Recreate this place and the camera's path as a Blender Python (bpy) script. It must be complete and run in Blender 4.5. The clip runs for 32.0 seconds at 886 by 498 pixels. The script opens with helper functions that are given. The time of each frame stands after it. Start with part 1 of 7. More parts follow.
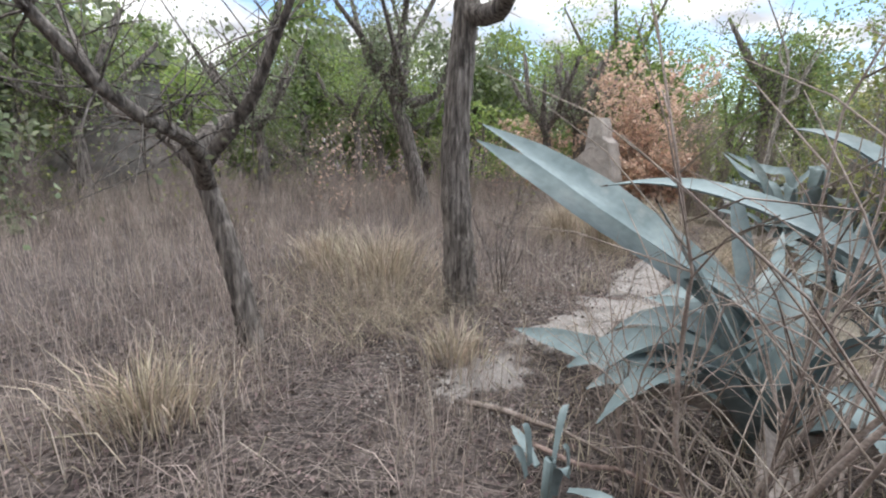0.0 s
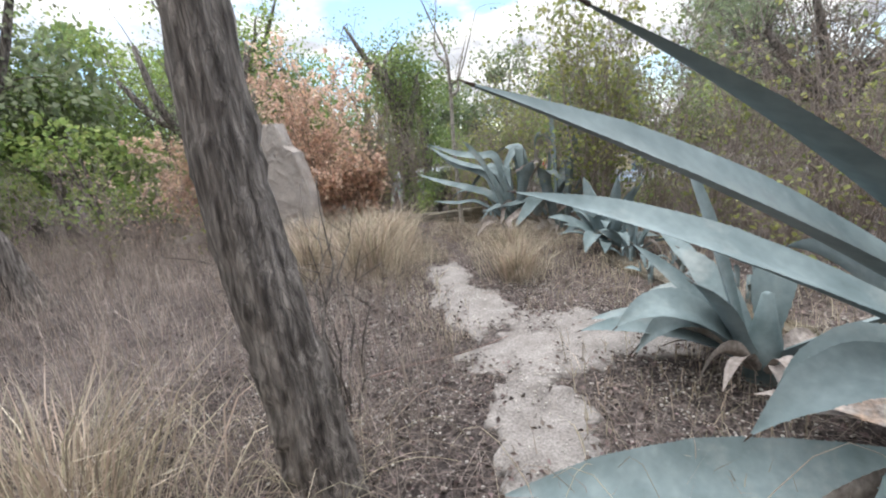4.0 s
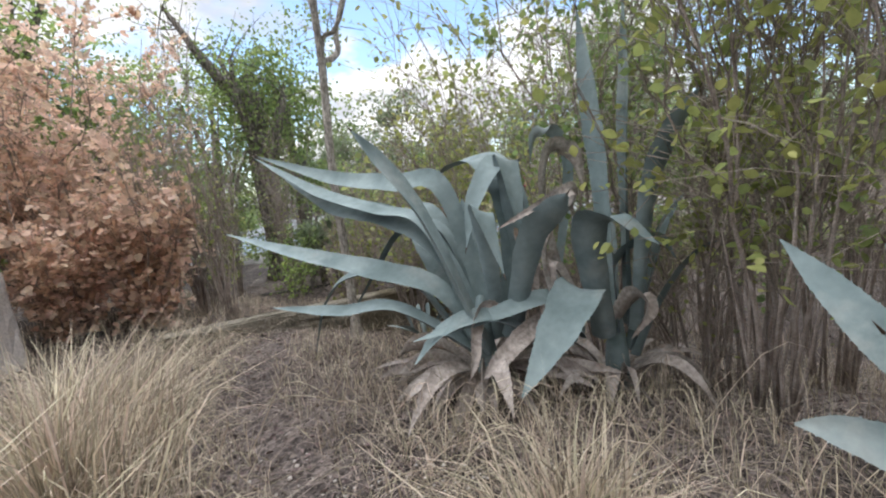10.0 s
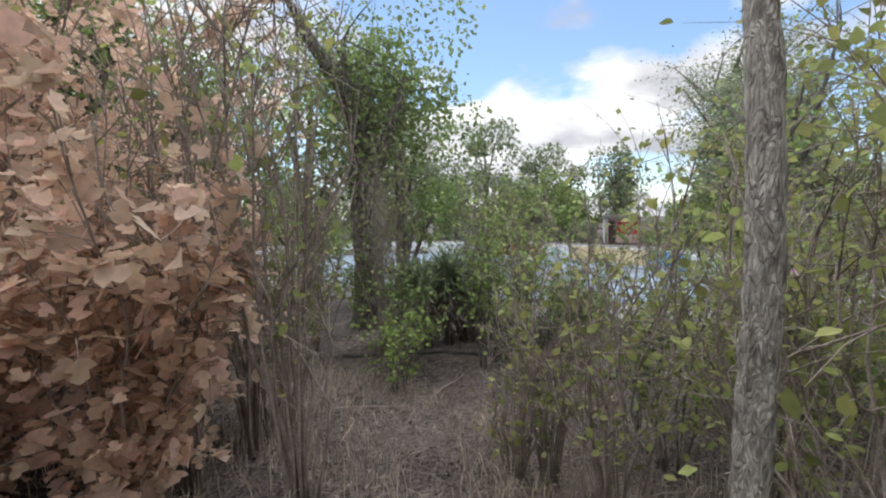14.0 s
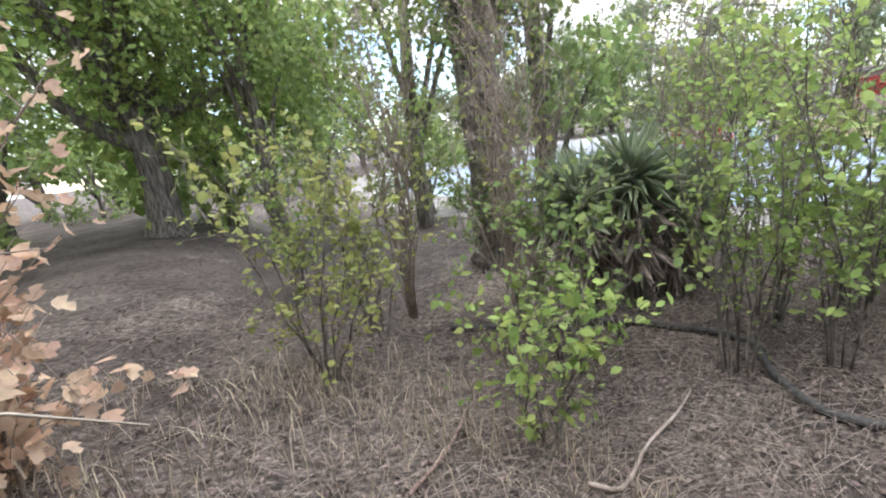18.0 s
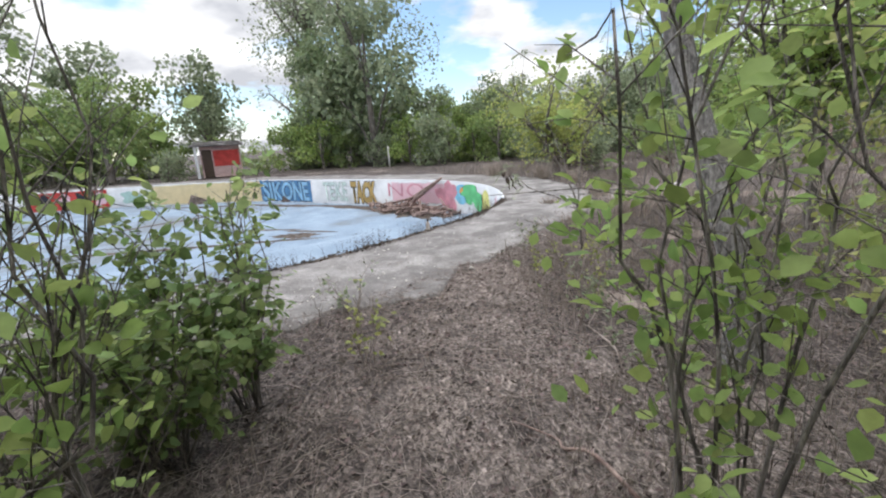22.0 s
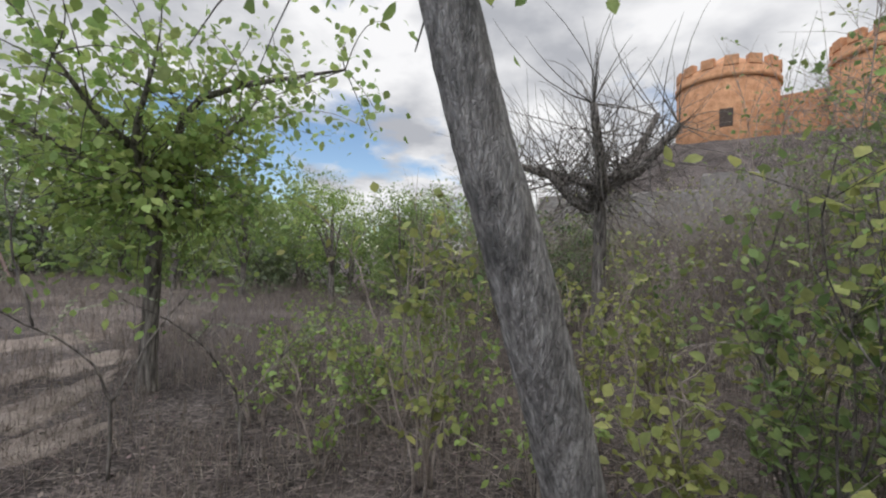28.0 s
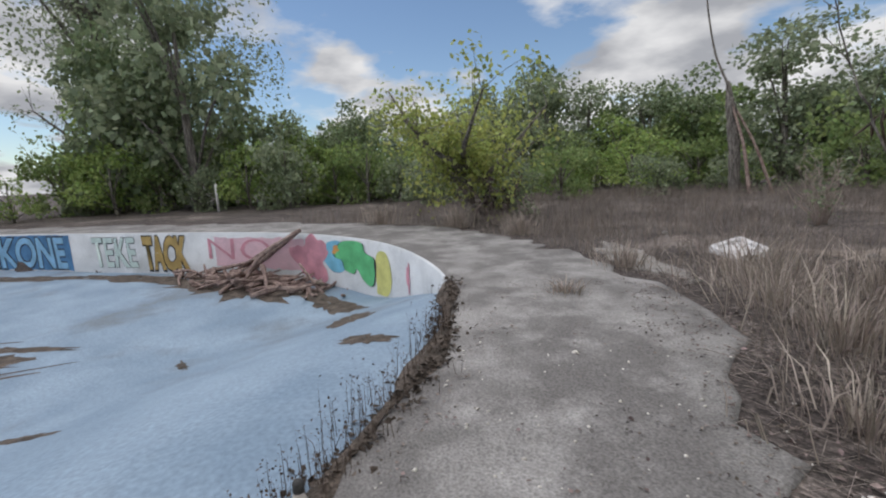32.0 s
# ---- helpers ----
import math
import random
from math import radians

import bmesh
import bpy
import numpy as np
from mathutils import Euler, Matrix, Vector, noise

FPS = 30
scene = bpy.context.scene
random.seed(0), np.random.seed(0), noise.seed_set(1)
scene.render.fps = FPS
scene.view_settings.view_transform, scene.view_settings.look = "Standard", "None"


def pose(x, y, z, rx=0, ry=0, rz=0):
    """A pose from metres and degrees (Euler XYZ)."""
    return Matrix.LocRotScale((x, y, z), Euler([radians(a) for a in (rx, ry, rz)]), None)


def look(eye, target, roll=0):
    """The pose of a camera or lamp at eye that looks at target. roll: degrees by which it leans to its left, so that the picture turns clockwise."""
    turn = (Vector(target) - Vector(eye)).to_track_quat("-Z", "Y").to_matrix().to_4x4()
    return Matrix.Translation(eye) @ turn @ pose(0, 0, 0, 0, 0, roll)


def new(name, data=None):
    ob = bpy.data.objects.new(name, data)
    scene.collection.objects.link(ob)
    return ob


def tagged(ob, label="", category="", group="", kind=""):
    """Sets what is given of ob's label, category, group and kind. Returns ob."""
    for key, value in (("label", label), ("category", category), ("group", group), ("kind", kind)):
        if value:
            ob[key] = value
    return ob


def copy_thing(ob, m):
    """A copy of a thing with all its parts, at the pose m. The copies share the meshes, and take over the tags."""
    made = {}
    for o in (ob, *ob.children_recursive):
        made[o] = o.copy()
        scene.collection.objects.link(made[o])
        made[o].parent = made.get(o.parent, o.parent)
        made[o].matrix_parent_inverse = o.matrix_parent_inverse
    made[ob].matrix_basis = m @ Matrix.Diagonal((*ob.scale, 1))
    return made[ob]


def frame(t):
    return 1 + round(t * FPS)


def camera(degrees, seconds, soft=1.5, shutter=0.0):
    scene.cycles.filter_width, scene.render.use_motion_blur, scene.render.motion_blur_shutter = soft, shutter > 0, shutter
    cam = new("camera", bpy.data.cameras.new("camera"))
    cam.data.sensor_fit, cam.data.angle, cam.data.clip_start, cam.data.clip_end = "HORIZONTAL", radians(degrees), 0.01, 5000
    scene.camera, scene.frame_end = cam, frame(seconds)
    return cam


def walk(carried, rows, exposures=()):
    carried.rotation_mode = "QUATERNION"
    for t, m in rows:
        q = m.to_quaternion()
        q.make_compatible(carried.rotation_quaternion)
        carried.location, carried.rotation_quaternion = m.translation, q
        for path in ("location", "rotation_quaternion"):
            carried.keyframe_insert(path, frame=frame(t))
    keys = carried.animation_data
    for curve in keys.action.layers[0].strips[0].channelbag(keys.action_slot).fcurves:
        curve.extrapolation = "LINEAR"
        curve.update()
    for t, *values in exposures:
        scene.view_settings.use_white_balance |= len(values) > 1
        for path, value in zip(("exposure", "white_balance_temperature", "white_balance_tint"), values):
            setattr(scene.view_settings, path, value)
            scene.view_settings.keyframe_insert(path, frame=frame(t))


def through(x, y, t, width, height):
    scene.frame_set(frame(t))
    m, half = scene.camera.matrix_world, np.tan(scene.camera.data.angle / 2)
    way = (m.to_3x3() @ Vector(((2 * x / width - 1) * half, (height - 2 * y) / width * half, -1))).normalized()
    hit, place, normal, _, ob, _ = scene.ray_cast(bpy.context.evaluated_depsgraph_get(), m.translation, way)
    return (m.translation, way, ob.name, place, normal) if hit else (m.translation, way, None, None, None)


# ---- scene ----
cam = camera(89.8, 32.0, soft=2.1)

# time, x, y, z, yaw, pitch, roll
PATH = [
    (0.0, 0.00, 0.00, 1.50, 0.3, -13.1, -1.1),
    (0.5, -0.28, 0.44, 1.47, -7.9, -11.3, -0.1),
    (1.0, -0.32, 0.89, 1.44, -17.3, -9.1, 2.0),
    (1.5, -0.32, 1.26, 1.46, -24.6, -9.8, 1.5),
    (2.0, -0.39, 1.50, 1.39, -30.2, -11.1, 0.9),
    (2.5, -0.58, 1.97, 1.44, -32.8, -11.4, 1.4),
    (3.0, -0.70, 2.34, 1.36, -36.7, -14.2, 1.2),
    (3.5, -0.69, 2.51, 1.44, -41.8, -13.0, 4.3),
    (5.5, -0.05, 3.59, 1.28, -54.0, -14.2, 6.3),
    (6.0, 0.29, 3.89, 1.28, -57.0, -13.3, 7.2),
    (6.5, 0.74, 4.23, 1.28, -60.7, -12.4, 8.6),
    (7.0, 1.18, 4.41, 1.27, -66.0, -11.8, 8.7),
    (7.5, 1.63, 4.53, 1.28, -71.2, -11.6, 8.0),
    (8.0, 2.04, 4.66, 1.26, -73.4, -11.0, 7.1),
    (8.5, 2.40, 4.89, 1.20, -69.9, -9.8, 6.8),
    (9.0, 2.74, 5.33, 1.23, -64.8, -8.9, 6.8),
    (9.5, 3.00, 5.82, 1.23, -62.0, -8.3, 6.5),
    (10.0, 3.29, 6.18, 1.14, -59.7, -8.5, 6.5),
    (10.5, 3.58, 6.58, 1.13, -58.1, -8.2, 5.7),
    (11.0, 3.82, 6.93, 1.08, -56.0, -8.6, 3.0),
    (11.5, 4.15, 7.29, 1.13, -51.4, -5.3, 2.0),
    (12.0, 4.47, 7.75, 1.22, -46.6, -1.2, 1.2),
    (12.5, 4.72, 8.13, 1.27, -44.1, -0.2, 2.2),
    (13.0, 4.98, 8.43, 1.27, -41.8, 0.5, 2.8),
    (13.5, 5.02, 8.90, 1.33, -39.2, 0.5, 2.3),
    (14.0, 5.28, 9.33, 1.27, -50.5, -3.8, 1.0),
    (14.5, 5.66, 9.55, 1.06, -58.6, -8.7, 4.6),
    (16.5, 6.90, 10.60, 1.10, -61.1, -14.1, 6.8),
    (17.0, 7.27, 11.01, 1.09, -52.1, -14.1, 5.3),
    (17.5, 7.60, 11.38, 1.03, -41.7, -14.0, 5.7),
    (18.0, 7.79, 11.74, 0.87, -32.6, -14.1, 8.0),
    (18.5, 7.99, 12.17, 0.70, -34.0, -9.4, 5.1),
    (19.0, 8.35, 12.36, 0.61, -48.8, -12.2, 5.7),
    (19.5, 8.75, 12.42, 0.60, -69.8, -13.0, 6.3),
    (20.0, 9.23, 12.34, 0.66, -83.7, -10.6, 6.7),
    (20.5, 9.72, 12.21, 0.63, -90.6, -12.2, 5.9),
    (21.0, 10.20, 12.08, 0.50, -96.9, -14.7, 4.4),
    (21.5, 10.60, 11.82, 0.51, -102.7, -15.2, 3.5),
    (22.0, 11.09, 11.58, 0.56, -99.3, -13.9, 3.7),
    (22.5, 11.51, 11.60, 0.51, -90.3, -13.2, 4.9),
    (23.0, 11.98, 11.68, 0.46, -83.9, -12.4, 4.7),
    (23.5, 12.42, 11.71, 0.44, -84.9, -13.4, 2.5),
    (24.0, 12.81, 11.67, 0.40, -96.5, -14.0, 0.8),
    (24.5, 13.29, 11.52, 0.50, -115.9, -11.8, -1.6),
    (25.0, 13.64, 11.23, 0.52, -136.1, -9.3, -3.5),
    (25.5, 13.98, 11.09, 0.50, -158.5, -7.1, -5.1),
    (26.0, 14.20, 11.00, 0.50, -182.0, -4.4, -5.6),
    (26.5, 14.20, 10.86, 0.51, -204.5, -1.5, -5.0),
    (28.5, 14.65, 10.69, 0.52, -175.1, 0.9, -0.4),
    (29.0, 15.05, 10.75, 0.49, -152.8, -2.1, 0.4),
    (29.5, 15.37, 10.76, 0.44, -138.8, -4.6, -0.1),
    (30.0, 15.65, 10.74, 0.43, -131.7, -7.4, -1.5),
    (30.5, 15.97, 10.78, 0.42, -129.6, -9.3, -1.8),
    (31.0, 16.30, 10.78, 0.34, -129.0, -10.2, -1.3),
    (31.5, 16.80, 10.77, 0.30, -125.8, -10.1, 0.5),
    (32.0, 17.24, 10.86, 0.25, -118.2, -9.5, 2.7),
]

walk(cam, [(t, pose(x, y, z, 90 + p, r, a)) for t, x, y, z, a, p, r in PATH],
     exposures=[(0.0, 0.72), (3.0, 0.82), (6.0, 0.88), (7.0, 0.36), (8.0, 0.38), (9.0, 0.8), (10.0, 0.78), (11.0, 0.92), (12.0, 0.7), (13.0, 0.38), (14.0, 0.42), (16.5, 0.65), (18.0, 1.45), (20.0, 1.12), (21.0, 0.75), (22.0, 0.55), (23.0, 0.1), (25.0, -0.1), (26.0, 0.25), (29.0, -0.12), (30.0, -0.18), (32.0, -0.25)])

# ---------------------------------------------------------------- sky and sun
SUN_ELEVATION, SUN_TURN = 64.0, 35.0
world = bpy.data.worlds.new("sky")
scene.world = world
world.use_nodes = True
wn, wl = world.node_tree.nodes, world.node_tree.links
wn.clear()
w_out = wn.new("ShaderNodeOutputWorld")
w_bg = wn.new("ShaderNodeBackground")
w_sky = wn.new("ShaderNodeTexSky")
w_sky.sky_type = "NISHITA"
w_sky.sun_disc = False
w_sky.sun_elevation, w_sky.sun_rotation = radians(SUN_ELEVATION), radians(SUN_TURN)
w_sky.air_density, w_sky.dust_density, w_sky.ozone_density = 1.0, 0.25, 2.6
# cumulus: a layer of clouds seen in perspective, smaller and flatter towards the horizon
w_tc = wn.new("ShaderNodeTexCoord")
w_sep = wn.new("ShaderNodeSeparateXYZ")
w_low = wn.new("ShaderNodeMath")
w_low.operation, w_low.inputs[1].default_value = "MAXIMUM", 0.0
w_add = wn.new("ShaderNodeMath")
w_add.operation, w_add.inputs[1].default_value = "ADD", 0.22
w_div = wn.new("ShaderNodeVectorMath")
w_div.operation = "DIVIDE"
w_com = wn.new("ShaderNodeCombineXYZ")
w_map = wn.new("ShaderNodeMapping")
w_map.inputs["Location"].default_value = (3.1, 0.4, 0.0)
w_n = wn.new("ShaderNodeTexNoise")
w_n.inputs["Scale"].default_value, w_n.inputs["Detail"].default_value = 1.15, 10.0
w_n.inputs["Roughness"].default_value = 0.52
w_ramp = wn.new("ShaderNodeValToRGB")
w_ramp.color_ramp.elements[0].position, w_ramp.color_ramp.elements[1].position = 0.425, 0.50
w_n2 = wn.new("ShaderNodeTexNoise")
w_n2.inputs["Scale"].default_value, w_n2.inputs["Detail"].default_value = 2.1, 7.0
w_shade = wn.new("ShaderNodeValToRGB")
w_shade.color_ramp.elements[0].position, w_shade.color_ramp.elements[1].position = 0.38, 0.60
w_shade.color_ramp.elements[0].color = (3.3, 3.4, 3.7, 1)
w_shade.color_ramp.elements[1].color = (6.7, 6.7, 6.8, 1)
w_mix = wn.new("ShaderNodeMixRGB")
w_bg.inputs["Strength"].default_value = 0.14
wl.new(w_tc.outputs["Generated"], w_sep.inputs["Vector"])
wl.new(w_sep.outputs["Z"], w_low.inputs[0])
wl.new(w_low.outputs["Value"], w_add.inputs[0])
for _k in ("X", "Y", "Z"):
    wl.new(w_add.outputs["Value"], w_com.inputs[_k])
wl.new(w_tc.outputs["Generated"], w_div.inputs[0])
wl.new(w_com.outputs["Vector"], w_div.inputs[1])
wl.new(w_div.outputs["Vector"], w_map.inputs["Vector"])
wl.new(w_map.outputs["Vector"], w_n.inputs["Vector"])
wl.new(w_map.outputs["Vector"], w_n2.inputs["Vector"])
wl.new(w_n.outputs["Fac"], w_ramp.inputs["Fac"])
wl.new(w_n2.outputs["Fac"], w_shade.inputs["Fac"])
wl.new(w_ramp.outputs["Color"], w_mix.inputs["Fac"])
wl.new(w_sky.outputs["Color"], w_mix.inputs["Color1"])
wl.new(w_shade.outputs["Color"], w_mix.inputs["Color2"])
wl.new(w_mix.outputs["Color"], w_bg.inputs["Color"])
wl.new(w_bg.outputs["Background"], w_out.inputs["Surface"])

sun_data = bpy.data.lights.new("sun", "SUN")
sun_data.energy, sun_data.angle, sun_data.color = 2.7, radians(110.0), (0.985, 0.965, 0.975)
sun = new("sun", sun_data)
_az = radians(SUN_TURN)
sun.matrix_world = look((0, 0, 30), (-30 * math.sin(_az), -30 * math.cos(_az), 30 - 30 * math.tan(radians(SUN_ELEVATION))))

# ---------------------------------------------------------------- materials


def surface(name, dark, light, scale=6.0, rough=0.9, bump=0.4, bump_scale=60.0, vary=0.0, fine=0.5, third=None, third_at=0.62,
            stretch=(1, 1, 1), spec=0.3, glow_through=0.0, cracks=0.0, crack_scale=18.0, crack_width=0.16, flakes=0.0):
    """A procedural surface: two colours over a coarse pattern, a third in stains, fine grain, bump; vary: change from piece to piece."""
    m = bpy.data.materials.new(name)
    m.use_nodes = True
    n, k = m.node_tree.nodes, m.node_tree.links
    bsdf = n["Principled BSDF"]
    tc, mp = n.new("ShaderNodeTexCoord"), n.new("ShaderNodeMapping")
    mp.inputs["Scale"].default_value = stretch
    k.new(tc.outputs["Object"], mp.inputs["Vector"])
    a = n.new("ShaderNodeTexNoise")
    a.inputs["Scale"].default_value, a.inputs["Detail"].default_value = scale, 5.0
    k.new(mp.outputs["Vector"], a.inputs["Vector"])
    ra = n.new("ShaderNodeValToRGB")
    ra.color_ramp.elements[0].position, ra.color_ramp.elements[1].position = 0.34, 0.66
    ra.color_ramp.elements[0].color, ra.color_ramp.elements[1].color = (*dark, 1), (*light, 1)
    k.new(a.outputs["Fac"], ra.inputs["Fac"])
    colour = ra.outputs["Color"]
    if third:
        s = n.new("ShaderNodeTexNoise")
        s.inputs["Scale"].default_value, s.inputs["Detail"].default_value = scale * 0.31, 8.0
        s.inputs["Roughness"].default_value = 0.68
        k.new(mp.outputs["Vector"], s.inputs["Vector"])
        rs = n.new("ShaderNodeValToRGB")
        rs.color_ramp.elements[0].position, rs.color_ramp.elements[1].position = third_at - 0.07, third_at + 0.05
        k.new(s.outputs["Fac"], rs.inputs["Fac"])
        mx = n.new("ShaderNodeMixRGB")
        mx.inputs["Color2"].default_value = (*third, 1)
        k.new(rs.outputs["Color"], mx.inputs["Fac"])
        k.new(colour, mx.inputs["Color1"])
        colour = mx.outputs["Color"]
    f = n.new("ShaderNodeTexNoise")
    f.inputs["Scale"].default_value, f.inputs["Detail"].default_value = bump_scale, 4.0
    k.new(mp.outputs["Vector"], f.inputs["Vector"])
    if fine:
        hv = n.new("ShaderNodeHueSaturation")
        mr = n.new("ShaderNodeMapRange")
        mr.inputs["From Min"].default_value, mr.inputs["From Max"].default_value = 0.3, 0.7
        mr.inputs["To Min"].default_value, mr.inputs["To Max"].default_value = 1 - fine * 0.6, 1 + fine * 0.6
        k.new(f.outputs["Fac"], mr.inputs["Value"])
        k.new(mr.outputs["Result"], hv.inputs["Value"])
        k.new(colour, hv.inputs["Color"])
        colour = hv.outputs["Color"]
    if flakes:
        for size, turn in ((34.0, 0.4), (19.0, 1.3)):
            m2 = n.new("ShaderNodeMapping")
            m2.inputs["Rotation"].default_value = (0, 0, turn)
            m2.inputs["Scale"].default_value = (1, 2.1, 1)
            k.new(tc.outputs["Object"], m2.inputs["Vector"])
            wb = n.new("ShaderNodeMixRGB")
            wb.blend_type, wb.inputs["Fac"].default_value = "ADD", 0.05
            k.new(m2.outputs["Vector"], wb.inputs["Color1"])
            k.new(f.outputs["Color"], wb.inputs["Color2"])
            vc = n.new("ShaderNodeTexVoronoi")
            vc.inputs["Scale"].default_value = size
            k.new(wb.outputs["Color"], vc.inputs["Vector"])
            sv = n.new("ShaderNodeSeparateColor")
            k.new(vc.outputs["Color"], sv.inputs["Color"])
            mv, hf = n.new("ShaderNodeMapRange"), n.new("ShaderNodeHueSaturation")
            mv.inputs["To Min"].default_value, mv.inputs["To Max"].default_value = 1 - flakes * 0.6, 1 + flakes * 0.6
            k.new(sv.outputs["Red"], mv.inputs["Value"])
            k.new(mv.outputs["Result"], hf.inputs["Value"])
            k.new(colour, hf.inputs["Color"])
            colour = hf.outputs["Color"]
    if vary:
        g = n.new("ShaderNodeNewGeometry")
        h2 = n.new("ShaderNodeHueSaturation")
        m1, m2 = n.new("ShaderNodeMapRange"), n.new("ShaderNodeMapRange")
        m1.inputs["To Min"].default_value, m1.inputs["To Max"].default_value = 1 - vary, 1 + vary
        m2.inputs["To Min"].default_value, m2.inputs["To Max"].default_value = 0.5 - vary * 0.06, 0.5 + vary * 0.06
        w = n.new("ShaderNodeTexWhiteNoise")
        w.noise_dimensions = "1D"
        k.new(g.outputs["Random Per Island"], m1.inputs["Value"])
        k.new(g.outputs["Random Per Island"], w.inputs["W"])
        k.new(w.outputs["Value"], m2.inputs["Value"])
        k.new(m1.outputs["Result"], h2.inputs["Value"])
        k.new(m2.outputs["Result"], h2.inputs["Hue"])
        k.new(colour, h2.inputs["Color"])
        colour = h2.outputs["Color"]
    height = f.outputs["Fac"]
    if cracks:
        wp = n.new("ShaderNodeMixRGB")
        wp.blend_type, wp.inputs["Fac"].default_value = "ADD", 0.06
        k.new(mp.outputs["Vector"], wp.inputs["Color1"])
        k.new(a.outputs["Color"], wp.inputs["Color2"])
        vo = n.new("ShaderNodeTexVoronoi")
        vo.feature = "DISTANCE_TO_EDGE"
        vo.inputs["Scale"].default_value = crack_scale
        k.new(wp.outputs["Color"], vo.inputs["Vector"])
        rc = n.new("ShaderNodeValToRGB")
        rc.color_ramp.elements[0].position, rc.color_ramp.elements[1].position = 0.0, crack_width
        lo = 1 - cracks
        rc.color_ramp.elements[0].color = (lo, lo, lo, 1)
        k.new(vo.outputs["Distance"], rc.inputs["Fac"])
        mc = n.new("ShaderNodeMixRGB")
        mc.blend_type, mc.inputs["Fac"].default_value = "MULTIPLY", 1.0
        k.new(colour, mc.inputs["Color1"])
        k.new(rc.outputs["Color"], mc.inputs["Color2"])
        colour = mc.outputs["Color"]
        mh = n.new("ShaderNodeMath")
        mh.operation = "MULTIPLY_ADD"
        mh.inputs[1].default_value = 0.35
        k.new(f.outputs["Fac"], mh.inputs[0])
        k.new(rc.outputs["Color"], mh.inputs[2])
        height = mh.outputs["Value"]
    k.new(colour, bsdf.inputs["Base Color"])
    bsdf.inputs["Roughness"].default_value = rough
    bsdf.inputs["Specular IOR Level"].default_value = spec
    if bump:
        b = n.new("ShaderNodeBump")
        b.inputs["Strength"].default_value, b.inputs["Distance"].default_value = bump, 0.02
        k.new(height, b.inputs["Height"])
        k.new(b.outputs["Normal"], bsdf.inputs["Normal"])
    if glow_through:
        tr, ms = n.new("ShaderNodeBsdfTranslucent"), n.new("ShaderNodeMixShader")
        ms.inputs["Fac"].default_value = glow_through
        k.new(colour, tr.inputs["Color"])
        k.new(bsdf.outputs["BSDF"], ms.inputs[1])
        k.new(tr.outputs["BSDF"], ms.inputs[2])
        k.new(ms.outputs["Shader"], n["Material Output"].inputs["Surface"])
    return m


def leafy(name, dark, light, vary=0.35, rough=0.55, through=0.42):
    return surface(name, dark, light, scale=1.3, rough=rough, bump=0, fine=0.25, bump_scale=25, vary=vary, glow_through=through)


M_SOIL = surface("soil", (0.062, 0.051, 0.047), (0.13, 0.109, 0.10), 0.9, 0.95, 1.0, 46, fine=0.9, third=(0.25, 0.212, 0.19), third_at=0.63, flakes=0.8)
M_LITTER = surface("leaf_litter", (0.085, 0.066, 0.06), (0.22, 0.175, 0.158), 2.0, 0.9, 0.2, 40, vary=0.65)
M_STRAW = surface("straw", (0.40, 0.335, 0.25), (0.60, 0.53, 0.42), 3.0, 0.8, 0, 30, vary=0.55, fine=0.2, glow_through=0.2)
M_WEED = surface("dry_weed", (0.31, 0.26, 0.225), (0.50, 0.43, 0.375), 2.0, 0.85, 0, 30, vary=0.4, fine=0.2, glow_through=0.15)
M_TWIG = surface("grey_twig", (0.20, 0.165, 0.14), (0.38, 0.33, 0.29), 9, 0.9, 0.4, 90, vary=0.25)
M_BARK = surface("furrowed_bark", (0.085, 0.074, 0.066), (0.33, 0.30, 0.27), 26, 0.95, 1.0, 44, fine=0.8, stretch=(1, 1, 0.11), cracks=0.2, crack_scale=75)
M_BARK_PALE = surface("pale_peeling_bark", (0.34, 0.31, 0.275), (0.66, 0.62, 0.56), 22, 0.9, 1.0, 70, fine=0.8, stretch=(1, 1, 0.3), cracks=0.28, crack_scale=85, crack_width=0.3)
M_BARK_SMOOTH = surface("grey_smooth_bark", (0.19, 0.178, 0.17), (0.37, 0.352, 0.34), 24, 0.9, 1.0, 70, fine=0.8, stretch=(1, 1, 0.3), cracks=0.18, crack_scale=95, crack_width=0.2, third=(0.15, 0.145, 0.14), third_at=0.6)
M_LEAF = leafy("green_leaf", (0.165, 0.235, 0.085), (0.31, 0.39, 0.155), through=0.5)
M_LEAF_FRESH = leafy("fresh_leaf", (0.24, 0.34, 0.095), (0.40, 0.50, 0.185), through=0.5)
M_LEAF_YELLOW = leafy("yellowing_leaf", (0.24, 0.28, 0.095), (0.43, 0.45, 0.165), through=0.5)
M_LEAF_LIME = leafy("lime_yellow_leaf", (0.31, 0.36, 0.11), (0.48, 0.52, 0.18), through=0.5)
# olive green, lightened a little so the colour carries the far trees' haze
M_LEAF_DARK = leafy("dark_olive_leaf", (0.15, 0.20, 0.105), (0.26, 0.32, 0.17), through=0.35)
M_LEAF_GREY = leafy("grey_green_leaf", (0.20, 0.245, 0.145), (0.34, 0.39, 0.25), through=0.4)
M_YUCCA = leafy("yucca_leaf", (0.22, 0.28, 0.18), (0.38, 0.45, 0.31), through=0.35)
M_LEAF_RUST = leafy("dead_rust_leaf", (0.60, 0.42, 0.31), (0.84, 0.67, 0.54), vary=0.3, rough=0.8, through=0.5)
